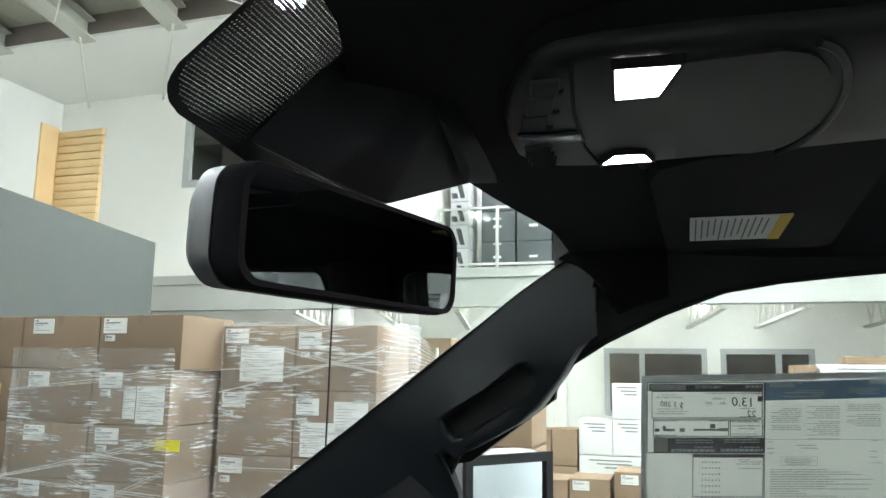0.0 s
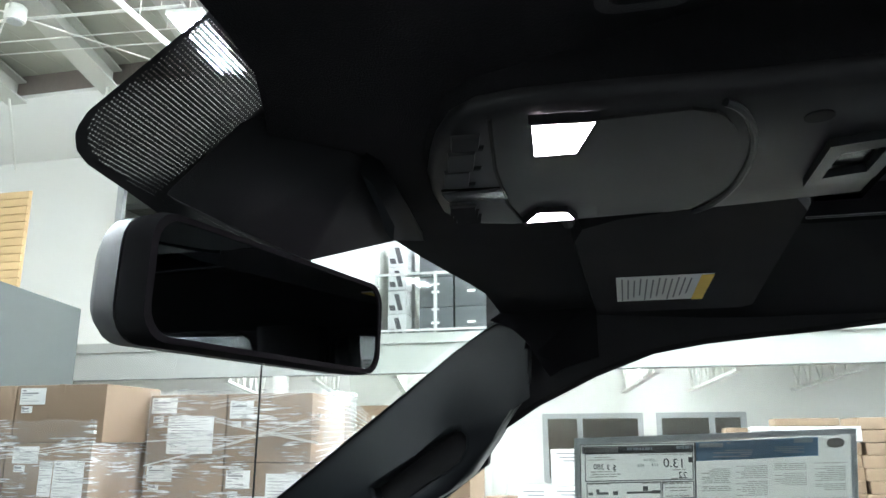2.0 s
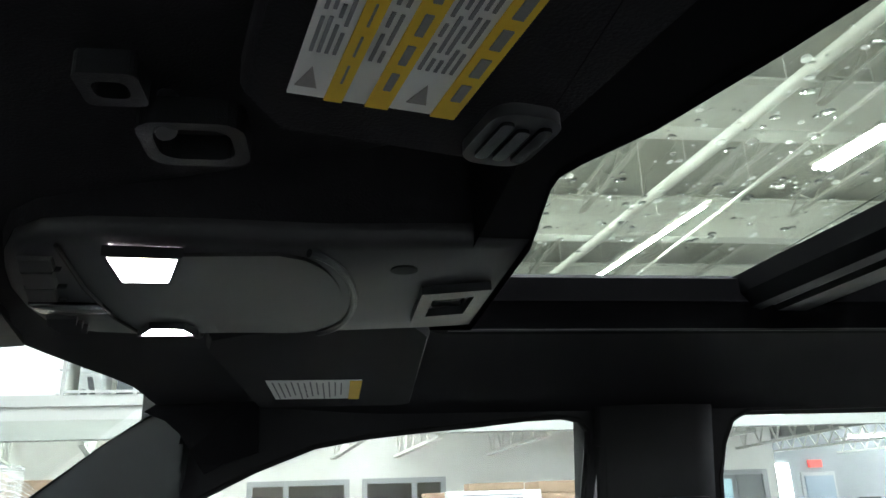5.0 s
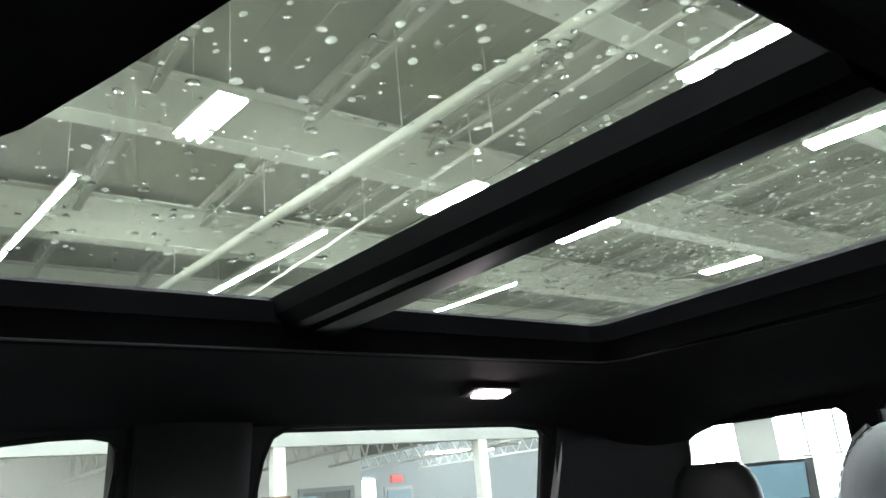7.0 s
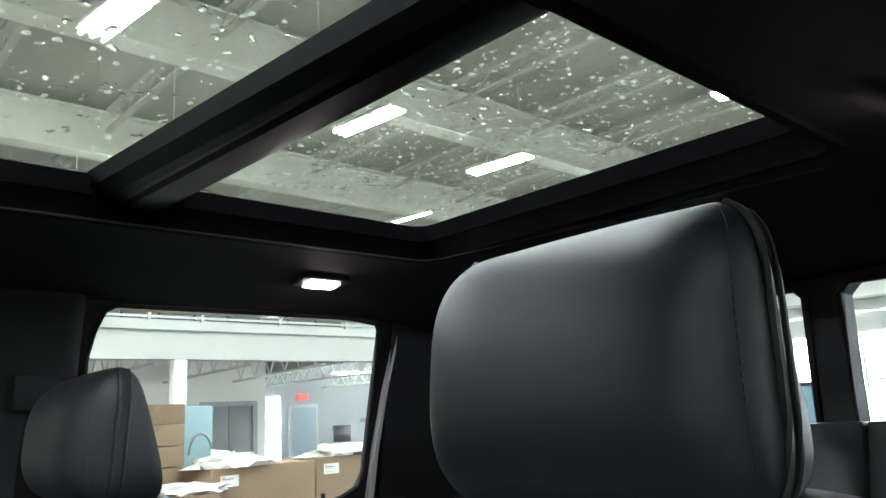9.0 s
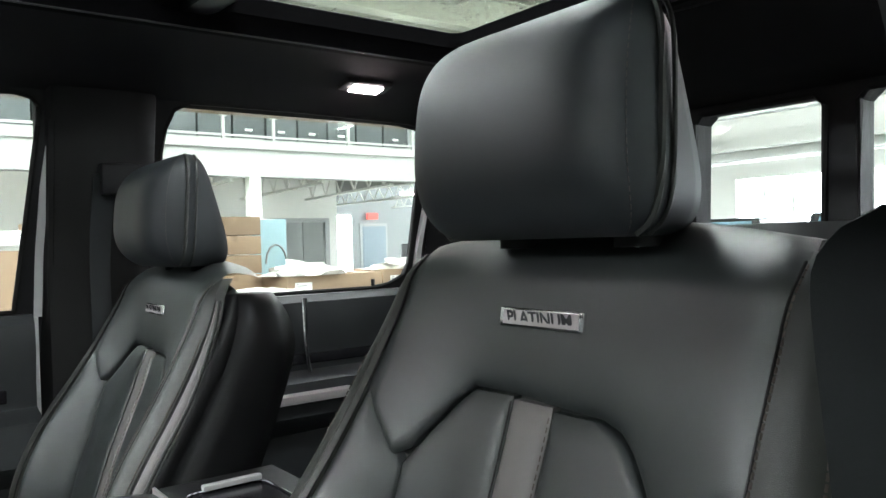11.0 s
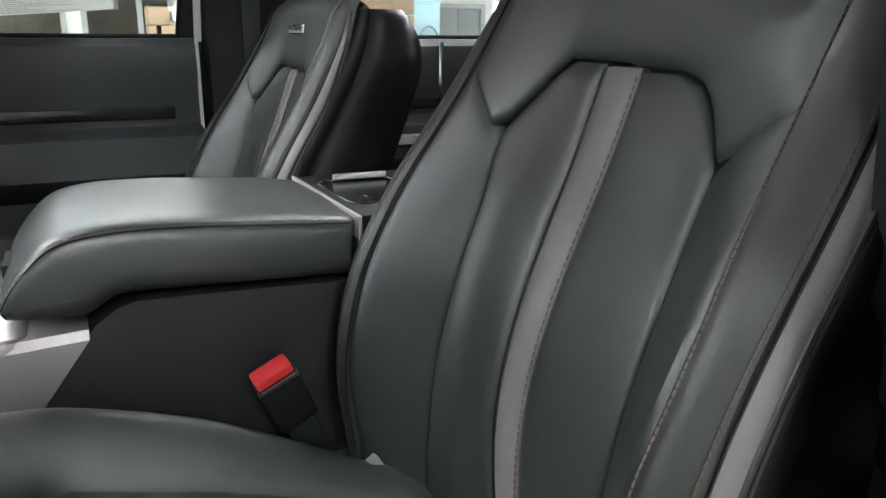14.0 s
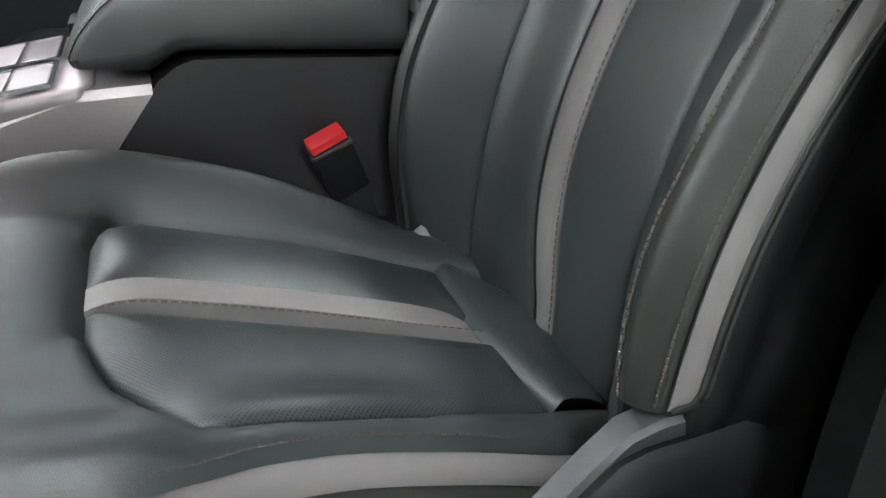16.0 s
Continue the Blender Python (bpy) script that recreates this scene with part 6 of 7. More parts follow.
bm = bmesh.new()
rows = []
NV, NU = 96, 84
for j in range(NV + 1):
    y = -0.155 + 0.575 * j / NV
    row = []
    for i in range(NU + 1):
        u = 2 * i / NU - 1
        u *= cush_w(y) if u > 0 else cush_v(y)
        sd = ins_in(u, y)
        edge = min((cush_w(y) if u > 0 else cush_v(y)) - abs(u), y + 0.156, 0.421 - y)
        rise = 0.010 * (1 - math.exp(-max(0.0, -sd) / 0.012)) - 0.012 * min(1, max(0.0, (sd + 0.004) / 0.006)) - 0.003 * math.exp(-edge / 0.004)
        row.append(bm.verts.new(cush_pt(u, y, -rise)))
    rows.append(row)
for j in range(NV):
    for i in range(NU):
        bm.faces.new((rows[j][i], rows[j][i + 1], rows[j + 1][i + 1], rows[j + 1][i]))
part("cushion_surround", bm, LEATHER, cu, "black leather side bolsters and front roll", 70)
for s in (1, -1):
    f = (lambda u, y, d=0.0: cush_pt(-u, y, d)) if s < 0 else cush_pt
    wf = cush_w if s > 0 else cush_v
    part("stitching", stitches([f(wf(-0.14 + 0.47 * k / 40) - 0.006, -0.14 + 0.47 * k / 40, -0.0085) for k in range(41)], 0.007, 0.005), STITCH, cu)
    bm = bmesh.new()
    loops = []
    for k in range(30):
        y = -0.15 + 0.52 * k / 29
        p = f(wf(y), y)
        loops.append([p + Vector((-s * 0.002, 0, 0.0050)), p + Vector((s * 0.006, 0, 0.0015)), p + Vector((s * 0.011, 0, -0.008)), p + Vector((s * 0.011, 0, -0.015)), p + Vector((-s * 0.02, 0, -0.018))])
    loft(bm, loops)
    part("grey_piping", bm, GREYLEATHER, cu, "grey leather edge strip")
    bm = bmesh.new()
    loops = []
    for k in range(14):
        y = -0.15 + 0.53 * k / 13
        p = f(wf(y), y)
        loops.append([Vector((p.x + s * 0.006, y, p.z - 0.0155)), Vector((p.x + s * 0.017, y, p.z - 0.024)), Vector((p.x + s * 0.030, y, p.z - 0.075)), Vector((p.x + s * 0.020, y, p.z - 0.098)), Vector((p.x - s * 0.04, y, p.z - 0.09))])
    loft(bm, loops)
    part("cushion_side", bm, LEATHER_B, cu, "black leather cushion side")
    bm = bmesh.new()
    loops = []
    for k in range(12):
        y = -0.20 + 0.57 * k / 11
        p = f(wf(y), y)
        loops.append([Vector((p.x + s * 0.010, y, p.z - 0.098)), Vector((p.x + s * 0.032, y, p.z - 0.11)), Vector((p.x + s * 0.034, y, 0.80)), Vector((p.x - s * 0.03, y, 0.76)), Vector((p.x - s * 0.04, y, p.z - 0.10))])
    loft(bm, loops)
    part("side_valance", bm, PLASTIC, seat, "black plastic seat side cover")
bm = bmesh.new()
loops = []
for y in [-0.19 + 0.06 * k for k in range(11)]:
    y = min(y, 0.40)
    top_ = [cush_pt(((cush_w(y) if k < 9 else cush_v(y)) - 0.006) * (1 - 2 * k / 18), y, 0.022) for k in range(19)]
    loops.append(top_ + [Vector((-0.225, y, 0.82)), Vector((0.225, y, 0.82))])
loft(bm, loops)
part("cushion_core", bm, LEATHER, seat, "", 60)
part("seat_frame", boxm(-0.21, 0.21, -0.20, 0.36, 0.72, 0.85, 0.02), PLASTIC, seat)
# recliner cover at the rear corners: a sloping top edge over a tall side
for s in (1, -1):
    bm = bmesh.new()
    prof_h = [(0.06, 0.80), (0.035, 0.94), (0.0, 0.985), (-0.035, 1.020), (-0.058, 1.040), (-0.080, 1.046), (-0.14, 1.050), (-0.22, 1.056), (-0.27, 1.04), (-0.29, 0.80)]
    if s > 0:
        prof_h = [(y, min(z, 0.985)) for y, z in prof_h]
    loft(bm, [[(s * 0.226, y, z - 0.010) for y, z in prof_h], [(s * 0.230, y, z - 0.001) for y, z in prof_h], [(s * 0.250, y, z) for y, z in prof_h], [(s * 0.254, y, z - 0.004) for y, z in prof_h], [(s * 0.254, y, z - 0.03) for y, z in prof_h]])
    part("hinge_cover", bm, HINGE if s < 0 else PLASTIC, seat, "charcoal recliner cover", 35)
    bm = bmesh.new()
    prof_s = [(y + 0.012, z - 0.012) for y, z in prof_h]
    loft(bm, [[(s * 0.2542, y, z - 0.004) for y, z in prof_s], [(s * 0.262, y, z) for y, z in prof_s], [(s * 0.270, y, z - 0.008) for y, z in prof_s], [(s * 0.276, y * 0.98, z - 0.04) for y, z in prof_s]])
    part("hinge_side", bm, SIDEBLACK, seat, "black recliner side", 50)
seat.matrix_basis = pose(-0.430, 0, 0)
tagged(copy_thing(seat, pose(0.430, 0.058, -0.033)), "black leather passenger seat with grey stripes, set lower and further forward")
pseat = bpy.data.objects["driver_seat.001"]
pseat.name = "passenger_seat"
for o in pseat.children:
    if o.name.startswith(("headrest", "post")):
        o.location.y -= 0.022
        o.location.z += 0.004


# ---- seat belts and buckle ----
def belt(s, dy, name, label):
    ob = thing(name, label, "seat belt", "seat belts")
    bm = bmesh.new()
    loops = []
    low = ((0.725, -0.205, 1.565, 75), (0.715, -0.20, 1.555, 55), (0.703, -0.20, 1.535, 35), (0.702, -0.202, 1.50, 28), (0.708, -0.205, 1.42, 26), (0.712, -0.212, 1.30, 30), (0.716, -0.222, 1.15, 36), (0.735, -0.195, 1.00, 40), (0.74, -0.19, 0.86, 42), (0.74, -0.188, 0.74, 42))
    keys = low if s < 0 else ((0.668, -0.195, 1.70, 70), (0.690, -0.190, 1.60, 65), (0.698, -0.188, 1.50, 62), (0.700, -0.192, 1.30, 62), (0.703, -0.200, 1.15, 60), (0.705, -0.215, 1.00, 52), (0.705, -0.225, 0.86, 46), (0.71, -0.225, 0.74, 46))
    for k in range(41):
        z = keys[0][2] + (keys[-1][2] - keys[0][2]) * (k / 40) ** 1.7
        x, y, a = (smooth_keys([(q[2], q[i]) for q in reversed(keys)], z) for i in (0, 1, 3))
        w = Vector((s * math.cos(radians(a)), -math.sin(radians(a)), 0)) * 0.024
        n = Vector((s * math.sin(radians(a)), math.cos(radians(a)), 0)) * 0.0008
        p = Vector((s * x, y + dy, z))
        loops.append([p - w - n, p + w - n, p + w + n, p - w + n])
    loft(bm, loops)
    part("webbing", bm, BELT, ob)
    bx, by = (0.712, -0.212) if s < 0 else (0.693, -0.188)
    part("tongue", boxm(-0.03, 0.03, -0.004, 0.004, -0.035, 0.035, 0.003, pose(s * bx, by + dy, 1.235, 0, 0, s * 28)), CHROME, ob)
    part("tongue_grip", boxm(-0.032, 0.032, -0.009, 0.009, 0.0, 0.04, 0.006, pose(s * bx, by + dy, 1.24, 0, 0, s * 28)), PLASTIC, ob)
    if s < 0:
        part("care_tag", boxm(-0.02, 0.02, -0.0012, 0.0012, -0.03, 0.03, 0, pose(s * 0.722, -0.236 + dy, 0.965, 0, 0, s * 40)), YELLOW, ob, "yellow tag")


belt(-1, 0.0, "seat_belt", "black webbing seat belt hanging along the door pillar")
belt(1, 0.02, "seat_belt", "black webbing seat belt hanging along the door pillar")


def buckle(x, y, z, rz):
    ob = thing("belt_buckle", "black seat belt buckle with a red release button", "belt buckle", "belt buckles")
    part("body", boxm(-0.014, 0.014, -0.024, 0.024, -0.075, 0.0, 0.006), PLASTIC, ob)
    part("release_button", boxm(-0.0125, 0.0125, -0.0215, 0.0215, -0.004, 0.008, 0.003), REDPLASTIC, ob, "red button")
    part("rim", boxm(-0.0145, 0.0145, -0.0245, 0.0245, -0.010, -0.003, 0.002), CHROME, ob)
    part("strap", boxm(-0.006, 0.006, -0.018, 0.018, -0.22, -0.07, 0.003), BELT, ob)
    ob.matrix_basis = Matrix.Translation((x, y, z)) @ Euler((radians(-25), radians(-12), radians(rz))).to_matrix().to_4x4()


buckle(-0.198, 0.026, 1.092, 8)
buckle(0.165, 0.08, 1.05, -8)

bc = thing("belt_anchor_clip", "small pale clip between seat cushion and console", "clip")
part("clip", boxm(-0.006, 0.006, -0.012, 0.012, -0.03, 0.006, 0.003, pose(-0.246, -0.065, 0.985, -30, 0, 10)), DOORGREY, bc)
part("stem", boxm(-0.004, 0.004, -0.010, 0.010, -0.20, -0.028, 0.002, pose(-0.246, -0.065, 0.988, -12, 0, 10)), BELT, bc)

# ---- centre console ----
con = thing("center_console", "black leather centre console with padded armrest lid", "console")
# lid: side profile (y, z) swept across
lid = [(-0.092, 1.239), (-0.05, 1.246), (0.05, 1.254), (0.12, 1.258), (0.18, 1.257), (0.222, 1.247), (0.252, 1.220), (0.273, 1.188), (0.272, 1.176), (0.262, 1.169), (0.205, 1.164), (0.192, 1.166), (0.175, 1.176), (0.158, 1.182), (0.10, 1.180), (-0.088, 1.172)]


def round_line(pts, a, b, n=4):
    """The points a to b of a closed outline drawn as a smooth curve, the rest kept."""
    out = []
    for i, p in enumerate(pts):
        out.append(Vector((*p, 0)))
        if a <= i < b:
            p0, p1, p2, p3 = (Vector((*pts[k % len(pts)], 0)) for k in (i - 1, i, i + 1, i + 2))
            for k in range(1, n):
                t = k / n
                out.append(0.5 * (2 * p1 + (p2 - p0) * t + (2 * p0 - 5 * p1 + 4 * p2 - p3) * t * t + (3 * p1 - p0 - 3 * p2 + p3) * t ** 3))
    return out


def inward(pts, d):
    """An outline drawn in by d, less at the slim nose."""
    out = []
    for i, p in enumerate(pts):
        e = pts[(i + 1) % len(pts)] - pts[i - 1]
        n = Vector((e.y, -e.x, 0)).normalized()
        out.append(p + n * d * lerp_keys([(0.20, 1.0), (0.265, 0.45)], p.x))
    return out


lidc = round_line(lid, 1, 14)
bm = bmesh.new()
SEC = ((-0.149, 0.025), (-0.1482, 0.018), (-0.1462, 0.0115), (-0.1425, 0.006), (-0.137, 0.0025), (-0.129, 0.0005), (-0.115, 0.0), (0.0, -0.003))
loft(bm, [[(x, p.x, p.y) for p in inward(lidc, d)] for x, d in SEC] + [[(-x, p.x, p.y) for p in inward(lidc, d)] for x, d in reversed(SEC[:-1])])
ld = part("armrest_lid", bm, LIDLEATHER, con, "padded leather armrest lid", 60)
for s in (1, -1):
    top = inward(lidc, 0.0080)[:32]
    part("seam", tube(bmesh.new(), [(s * 0.1446, p.x, p.y) for p in top], 0.0009, 5), SEAMDARK, ld)
    part("stitching", stitches([(s * 0.1412, p.x, p.y) for p in inward(lidc, 0.0042)[:32]], 0.0065, 0.0042, 0.0005), STITCHDARK, ld)
part("latch", boxm(-0.035, 0.035, 0.258, 0.276, 1.180, 1.200, 0.004), RUBBER, ld, "black lid latch")
part("lid_edge", boxm(-0.147, 0.147, -0.0985, -0.0945, 1.19, 1.2425, 0.001), SATIN, con, "silver trim line")
side = [(-0.26, 1.23), (-0.096, 1.232), (-0.09, 1.166), (0.095, 1.174), (0.152, 1.175), (0.170, 1.169), (0.190, 1.155), (0.262, 1.060), (0.33, 0.97), (0.33, 0.72), (-0.26, 0.72)]
bm = bmesh.new()
loft(bm, [[(-0.143, y, z) for y, z in side], [(0.143, y, z) for y, z in side]])
part("base", bm, CONSOLESIDE, con, "black console side", 20)
sil = [(0.197, 1.154), (0.282, 1.150), (0.36, 1.125), (0.60, 1.10), (0.62, 0.85), (0.335, 0.86), (0.335, 0.972), (0.268, 1.059)]
bm = bmesh.new()
loft(bm, [[(-0.152, y, z - 0.01) for y, z in sil], [(-0.148, y, z) for y, z in sil], [(0.148, y, z) for y, z in sil], [(0.152, y, z - 0.01) for y, z in sil]])
part("front_trim", bm, SATIN, con, "satin silver console trim", 20)
def rrect(x0, x1, y0, y1, r):
    pts = []
    for cx, cy, a0 in ((x1 - r, y1 - r, 0), (x0 + r, y1 - r, 90), (x0 + r, y0 + r, 180), (x1 - r, y0 + r, 270)):
        for k in range(5):
            a = radians(a0 + 22.5 * k)
            pts.append((cx + r * math.cos(a), cy + r * math.sin(a)))
    return pts


bm = bmesh.new()
pan = rrect(-0.152, 0.152, 0.252, 0.60, 0.022)
loft(bm, [[(0.0 + a * k, 0.426 + (b - 0.426) * k, z - 0.16 * max(0.0, b - 0.30)) for a, b in pan] for k, z in ((0.985, 1.130), (1.0, 1.142), (1.0, 1.1500), (0.985, 1.1535), (0.95, 1.1540))])
part("switch_panel", bm, SATIN, con, "satin silver switch surround", 50)
for x0, x1 in ((-0.143, -0.032), (-0.014, 0.127)):
    fz = lambda b: 1.1548 - 0.16 * max(0.0, b - 0.30)
    b = part("switch_bezel", plate(rrect(x0, x1, 0.290, 0.40, 0.006), [rrect(x0 + 0.005, x1 - 0.005, 0.295, 0.395, 0.004)], lambda a, b, d: (a, b, fz(b) + d), 0.004), CHROME, con, "", 0)
    part("switch", plate(rrect(x0 + 0.007, x1 - 0.007, 0.297, 0.335, 0.004), [], lambda a, b, d: (a, b, fz(b) + d), 0.0025), SATIN, b, "", 0)
    part("switch", plate(rrect(x0 + 0.007, x1 - 0.007, 0.340, 0.392, 0.004), [], lambda a, b, d: (a, b, fz(b) + d), 0.0025), SATIN, b, "", 0)
# cup recess behind the lid, with a chrome rim and bar
rec = rrect(-0.078, 0.088, -0.222, -0.112, 0.02)
part("cup_tray", plate([(-0.14, -0.26), (0.14, -0.26), (0.14, -0.098), (-0.14, -0.098)], [rec], lambda a, b, d: (a, b, 1.233 + d), 0.008), PLASTIC, con, "black cup tray", 0)
bm = bmesh.new()
loft(bm, [[(a, b, 1.24) for a, b in rec], [(a * 0.9, -0.167 + (b + 0.167) * 0.9, 1.2335) for a, b in rec]], True, True)
part("cup_recess", bm, GLOSSBLACK, con)
part("cup_rim", tube(bmesh.new(), [(a, b, 1.2415) for a, b in rec + rec[:1]], 0.0016, 6), CHROME, con)
part("chrome_bar", boxm(0.078, 0.089, -0.218, -0.138, 1.243, 1.251, 0.003), BRIGHTBAR, con, "chrome bar, its bright reflection put into a pale colour")
part("chrome_tab", boxm(-0.072, -0.045, -0.140, -0.134, 1.2415, 1.245, 0.001), CHROME, con)

# ---- rear bench ----
bench = thing("rear_bench", "black leather rear bench seat", "bench seat")
for x0, x1 in ((-0.68, -0.24), (-0.23, 0.23), (0.24, 0.68)):
    bm = bmesh.new()
    loops = []
    for k in range(13):
        f = k / 12
        z = 0.95 + 0.62 * f
        pl = 0.03 * math.sin(math.pi * min(1, 0.1 + 0.9 * f))
        yf = -1.06 - 0.16 * f + pl
        c = 0.03 if f < 0.9 else 0.03 + 0.05 * (f - 0.9) / 0.1
        loops.append([(x0 + c, yf, z), (x0 + (x1 - x0) * 0.3, yf + 0.02, z), (x1 - (x1 - x0) * 0.3, yf + 0.02, z), (x1 - c, yf, z), (x1, yf - 0.04, z), (x1, -1.30, z), (x0, -1.30, z), (x0, yf - 0.04, z)])
    loft(bm, loops)
    part("backrest", bm, LEATHER, bench, "", 50)
    part("seat_cushion", boxm(x0, x1, -1.12, -0.62, 0.86, 1.0, 0.04), LEATHER, bench)
for x in (-0.47, 0.49):
    bm = bmesh.new()
    loops = []
    for k in range(9):
        f = k / 8
        e = math.sin(math.pi * (0.08 + 0.84 * f)) ** 0.35
        loops.append([(x + 0.105 * e * math.copysign(abs(math.cos(a * math.pi / 12)) ** 0.6, math.cos(a * math.pi / 12)), -1.235 + 0.045 * e * math.sin(a * math.pi / 12), 1.585 + 0.15 * f) for a in range(24)])
    loft(bm, loops)
    part("headrest", bm, LEATHER, bench, "", 60)
    for dx in (-0.04, 0.04):
        part("post", tube(bmesh.new(), [(x + dx, -1.235, 1.54), (x + dx, -1.235, 1.60)], 0.007, 8), CHROME, bench)


# ---- overhead console ----
oc = thing("overhead_console", "black overhead console with two lit map lamps and a glasses bin", "overhead console")


def oc_loop(k, z):
    pts = [(-0.01, 0.537), (-0.04, 0.528), (-0.07, 0.517), (-0.10, 0.501), (-0.116, 0.482), (-0.121, 0.455), (-0.120, 0.40), (-0.115, 0.33), (-0.112, 0.25), (-0.112, 0.212),
           (0.112, 0.212), (0.112, 0.25), (0.115, 0.33), (0.120, 0.40), (0.125, 0.46), (0.125, 0.495), (0.118, 0.522), (0.105, 0.538), (0.08, 0.547), (0.04, 0.545)]
    return [(x * k, 0.38 + (y - 0.38) * k, z) for x, y in pts]


def oc_z(y):
    return 0.003 * max(0, (0.30 - y) / 0.09) if y < 0.30 else 0.0


bm = bmesh.new()
loops = [[(x, y, z + 1.6 * oc_z(y)) for x, y, z in oc_loop(k, zz)] for k, zz in ((0.995, 1.874), (1.0, 1.868), (0.985, 1.863), (0.965, 1.861), (0.90, 1.859), (0.5, 1.8575), (0.05, 1.857))]
loft(bm, loops)
part("housing", bm, OCPLASTIC, oc, "black moulded housing", 60)
bm = bmesh.new()
loft(bm, [[(x, max(y, 0.2145), z + 1.6 * oc_z(y)) for x, y, z in oc_loop(k, zz)] for k, zz in ((1.10, 1.93), (1.04, 1.895), (1.0, 1.8715), (0.98, 1.8715))], True, False)
part("collar", bm, HEADLINER, oc, "black cloth collar", 60)
for out, tilt in (([(-0.108, 0.4495), (-0.105, 0.4135), (-0.058, 0.4275), (-0.0585, 0.4535)], 0.0), ([(0.068, 0.465), (0.070, 0.443), (0.092, 0.438), (0.093, 0.478)], 0.0)):
    bm = bmesh.new()
    loft(bm, [[(x, y, 1.868) for x, y in out], [(x, y, 1.8532) for x, y in out]])
    lm = part("map_lamp", bm, LAMP, oc, "lit white map lamp", 0)
    cx, cy = sum(p[0] for p in out) / 4, sum(p[1] for p in out) / 4
    bez = [(cx + (x - cx) * 1.12, cy + (y - cy) * 1.14) for x, y in out]
    part("lamp_bezel", plate(bez, [out], lambda a, b, d: (a, b, 1.8526 + d), 0.006), PLASTIC, lm, "", 0)
def key(x0, x1, ya, yb, tilt, material=OCPLASTIC):
    """A slanted rocker key: its front edge dips, its rear edge stands proud."""
    d = 0.22 * (x1 - x0)
    bm = bmesh.new()
    loft(bm, [[(x0, ya, 1.8590), (x1, ya + d, 1.8590), (x1, yb + d, 1.8590), (x0, yb, 1.8590)], [(x0 + 0.001, ya + 0.001, 1.8565), (x1 - 0.001, ya + d + 0.001, 1.8565 - tilt), (x1 - 0.001, yb + d - 0.001, 1.8565 - tilt), (x0 + 0.001, yb - 0.001, 1.8565)]])
    part("button", bm, material, oc)


for x0, x1 in ((-0.090, -0.072), (-0.063, -0.036), (-0.029, -0.004)):
    key(x0, x1, 0.483 + 0.3 * (x0 + 0.09), 0.502 + 0.3 * (x0 + 0.09), 0.002)
    # no key: a dark strip that paints the shadow beside each one
    key(x1 + 0.001, x1 + 0.006, 0.484 + 0.3 * (x0 + 0.09), 0.503 + 0.3 * (x0 + 0.09), 0.0, RUBBER)
for x0 in (0.050, 0.063, 0.076):
    key(x0, x0 + 0.009, 0.512, 0.534, 0.004)
part("button_recess", boxm(0.010, 0.036, 0.484, 0.532, 1.8560, 1.8600, 0.002), GLOSSBLACK, oc)
part("console_seam", tube(bmesh.new(), [(-0.112, 0.474, 1.8578), (-0.03, 0.484, 1.8572), (0.05, 0.487, 1.8572), (0.118, 0.480, 1.8578)], 0.0014, 5), RUBBER, oc)
arc = [(0.108 * math.sin(a), 0.350 - 0.034 * math.cos(a), 1.8572) for a in [radians(-78 + 156 * k / 20) for k in range(21)]]
part("bin_edge", tube(bmesh.new(), arc, 0.0026, 8), PILLAR, oc)
bin_out = [(-0.098, 0.416), (-0.101, 0.36)] + [(0.098 * math.sin(a), 0.356 - 0.032 * math.cos(a)) for a in [radians(-72 + 144 * k / 12) for k in range(13)]] + [(0.101, 0.36), (0.098, 0.420)]
part("bin_door", plate(bin_out, [], lambda a, b, d: (a, b, 1.8566 + d), 0.003), OCPLASTIC, oc, "", 20)
bm = plate([(-0.035, 0.226), (0.045, 0.226), (0.050, 0.272), (-0.030, 0.272)], [[(-0.018, 0.235), (0.030, 0.235), (0.034, 0.263), (-0.014, 0.263)]], lambda a, b, d: (a, b, 1.852 + d + 1.6 * oc_z(b)), 0.006)
sw = part("roof_switch", bm, PILLAR, oc, "grey roof switch bezel", 0)
part("switch_rocker", boxm(-0.012, 0.028, 0.237, 0.261, 1.860, 1.867, 0.003), GLOSSBLACK, sw)
part("microphone", tube(bmesh.new(), [(-0.070, 0.287, 1.866), (-0.070, 0.287, 1.8580)], 0.0085, 14), RUBBER, oc)


# ---- sun visors ----
def visor(s, label, pts):
    ob = thing("sun_visor", label, "sun visor", "sun visors")
    cx, cy = sum(p[0] for p in pts) / len(pts), sum(p[1] for p in pts) / len(pts)
    bm = bmesh.new()
    loft(bm, [[(s * (cx + (x - cx) * k), cy + (y - cy) * k, z) for x, y in pts] for k, z in ((0.97, 1.883), (1.0, 1.879), (1.0, 1.868), (0.975, 1.8625))])
    part("flap", bm, HEADLINER, ob, "", 30)
    return ob


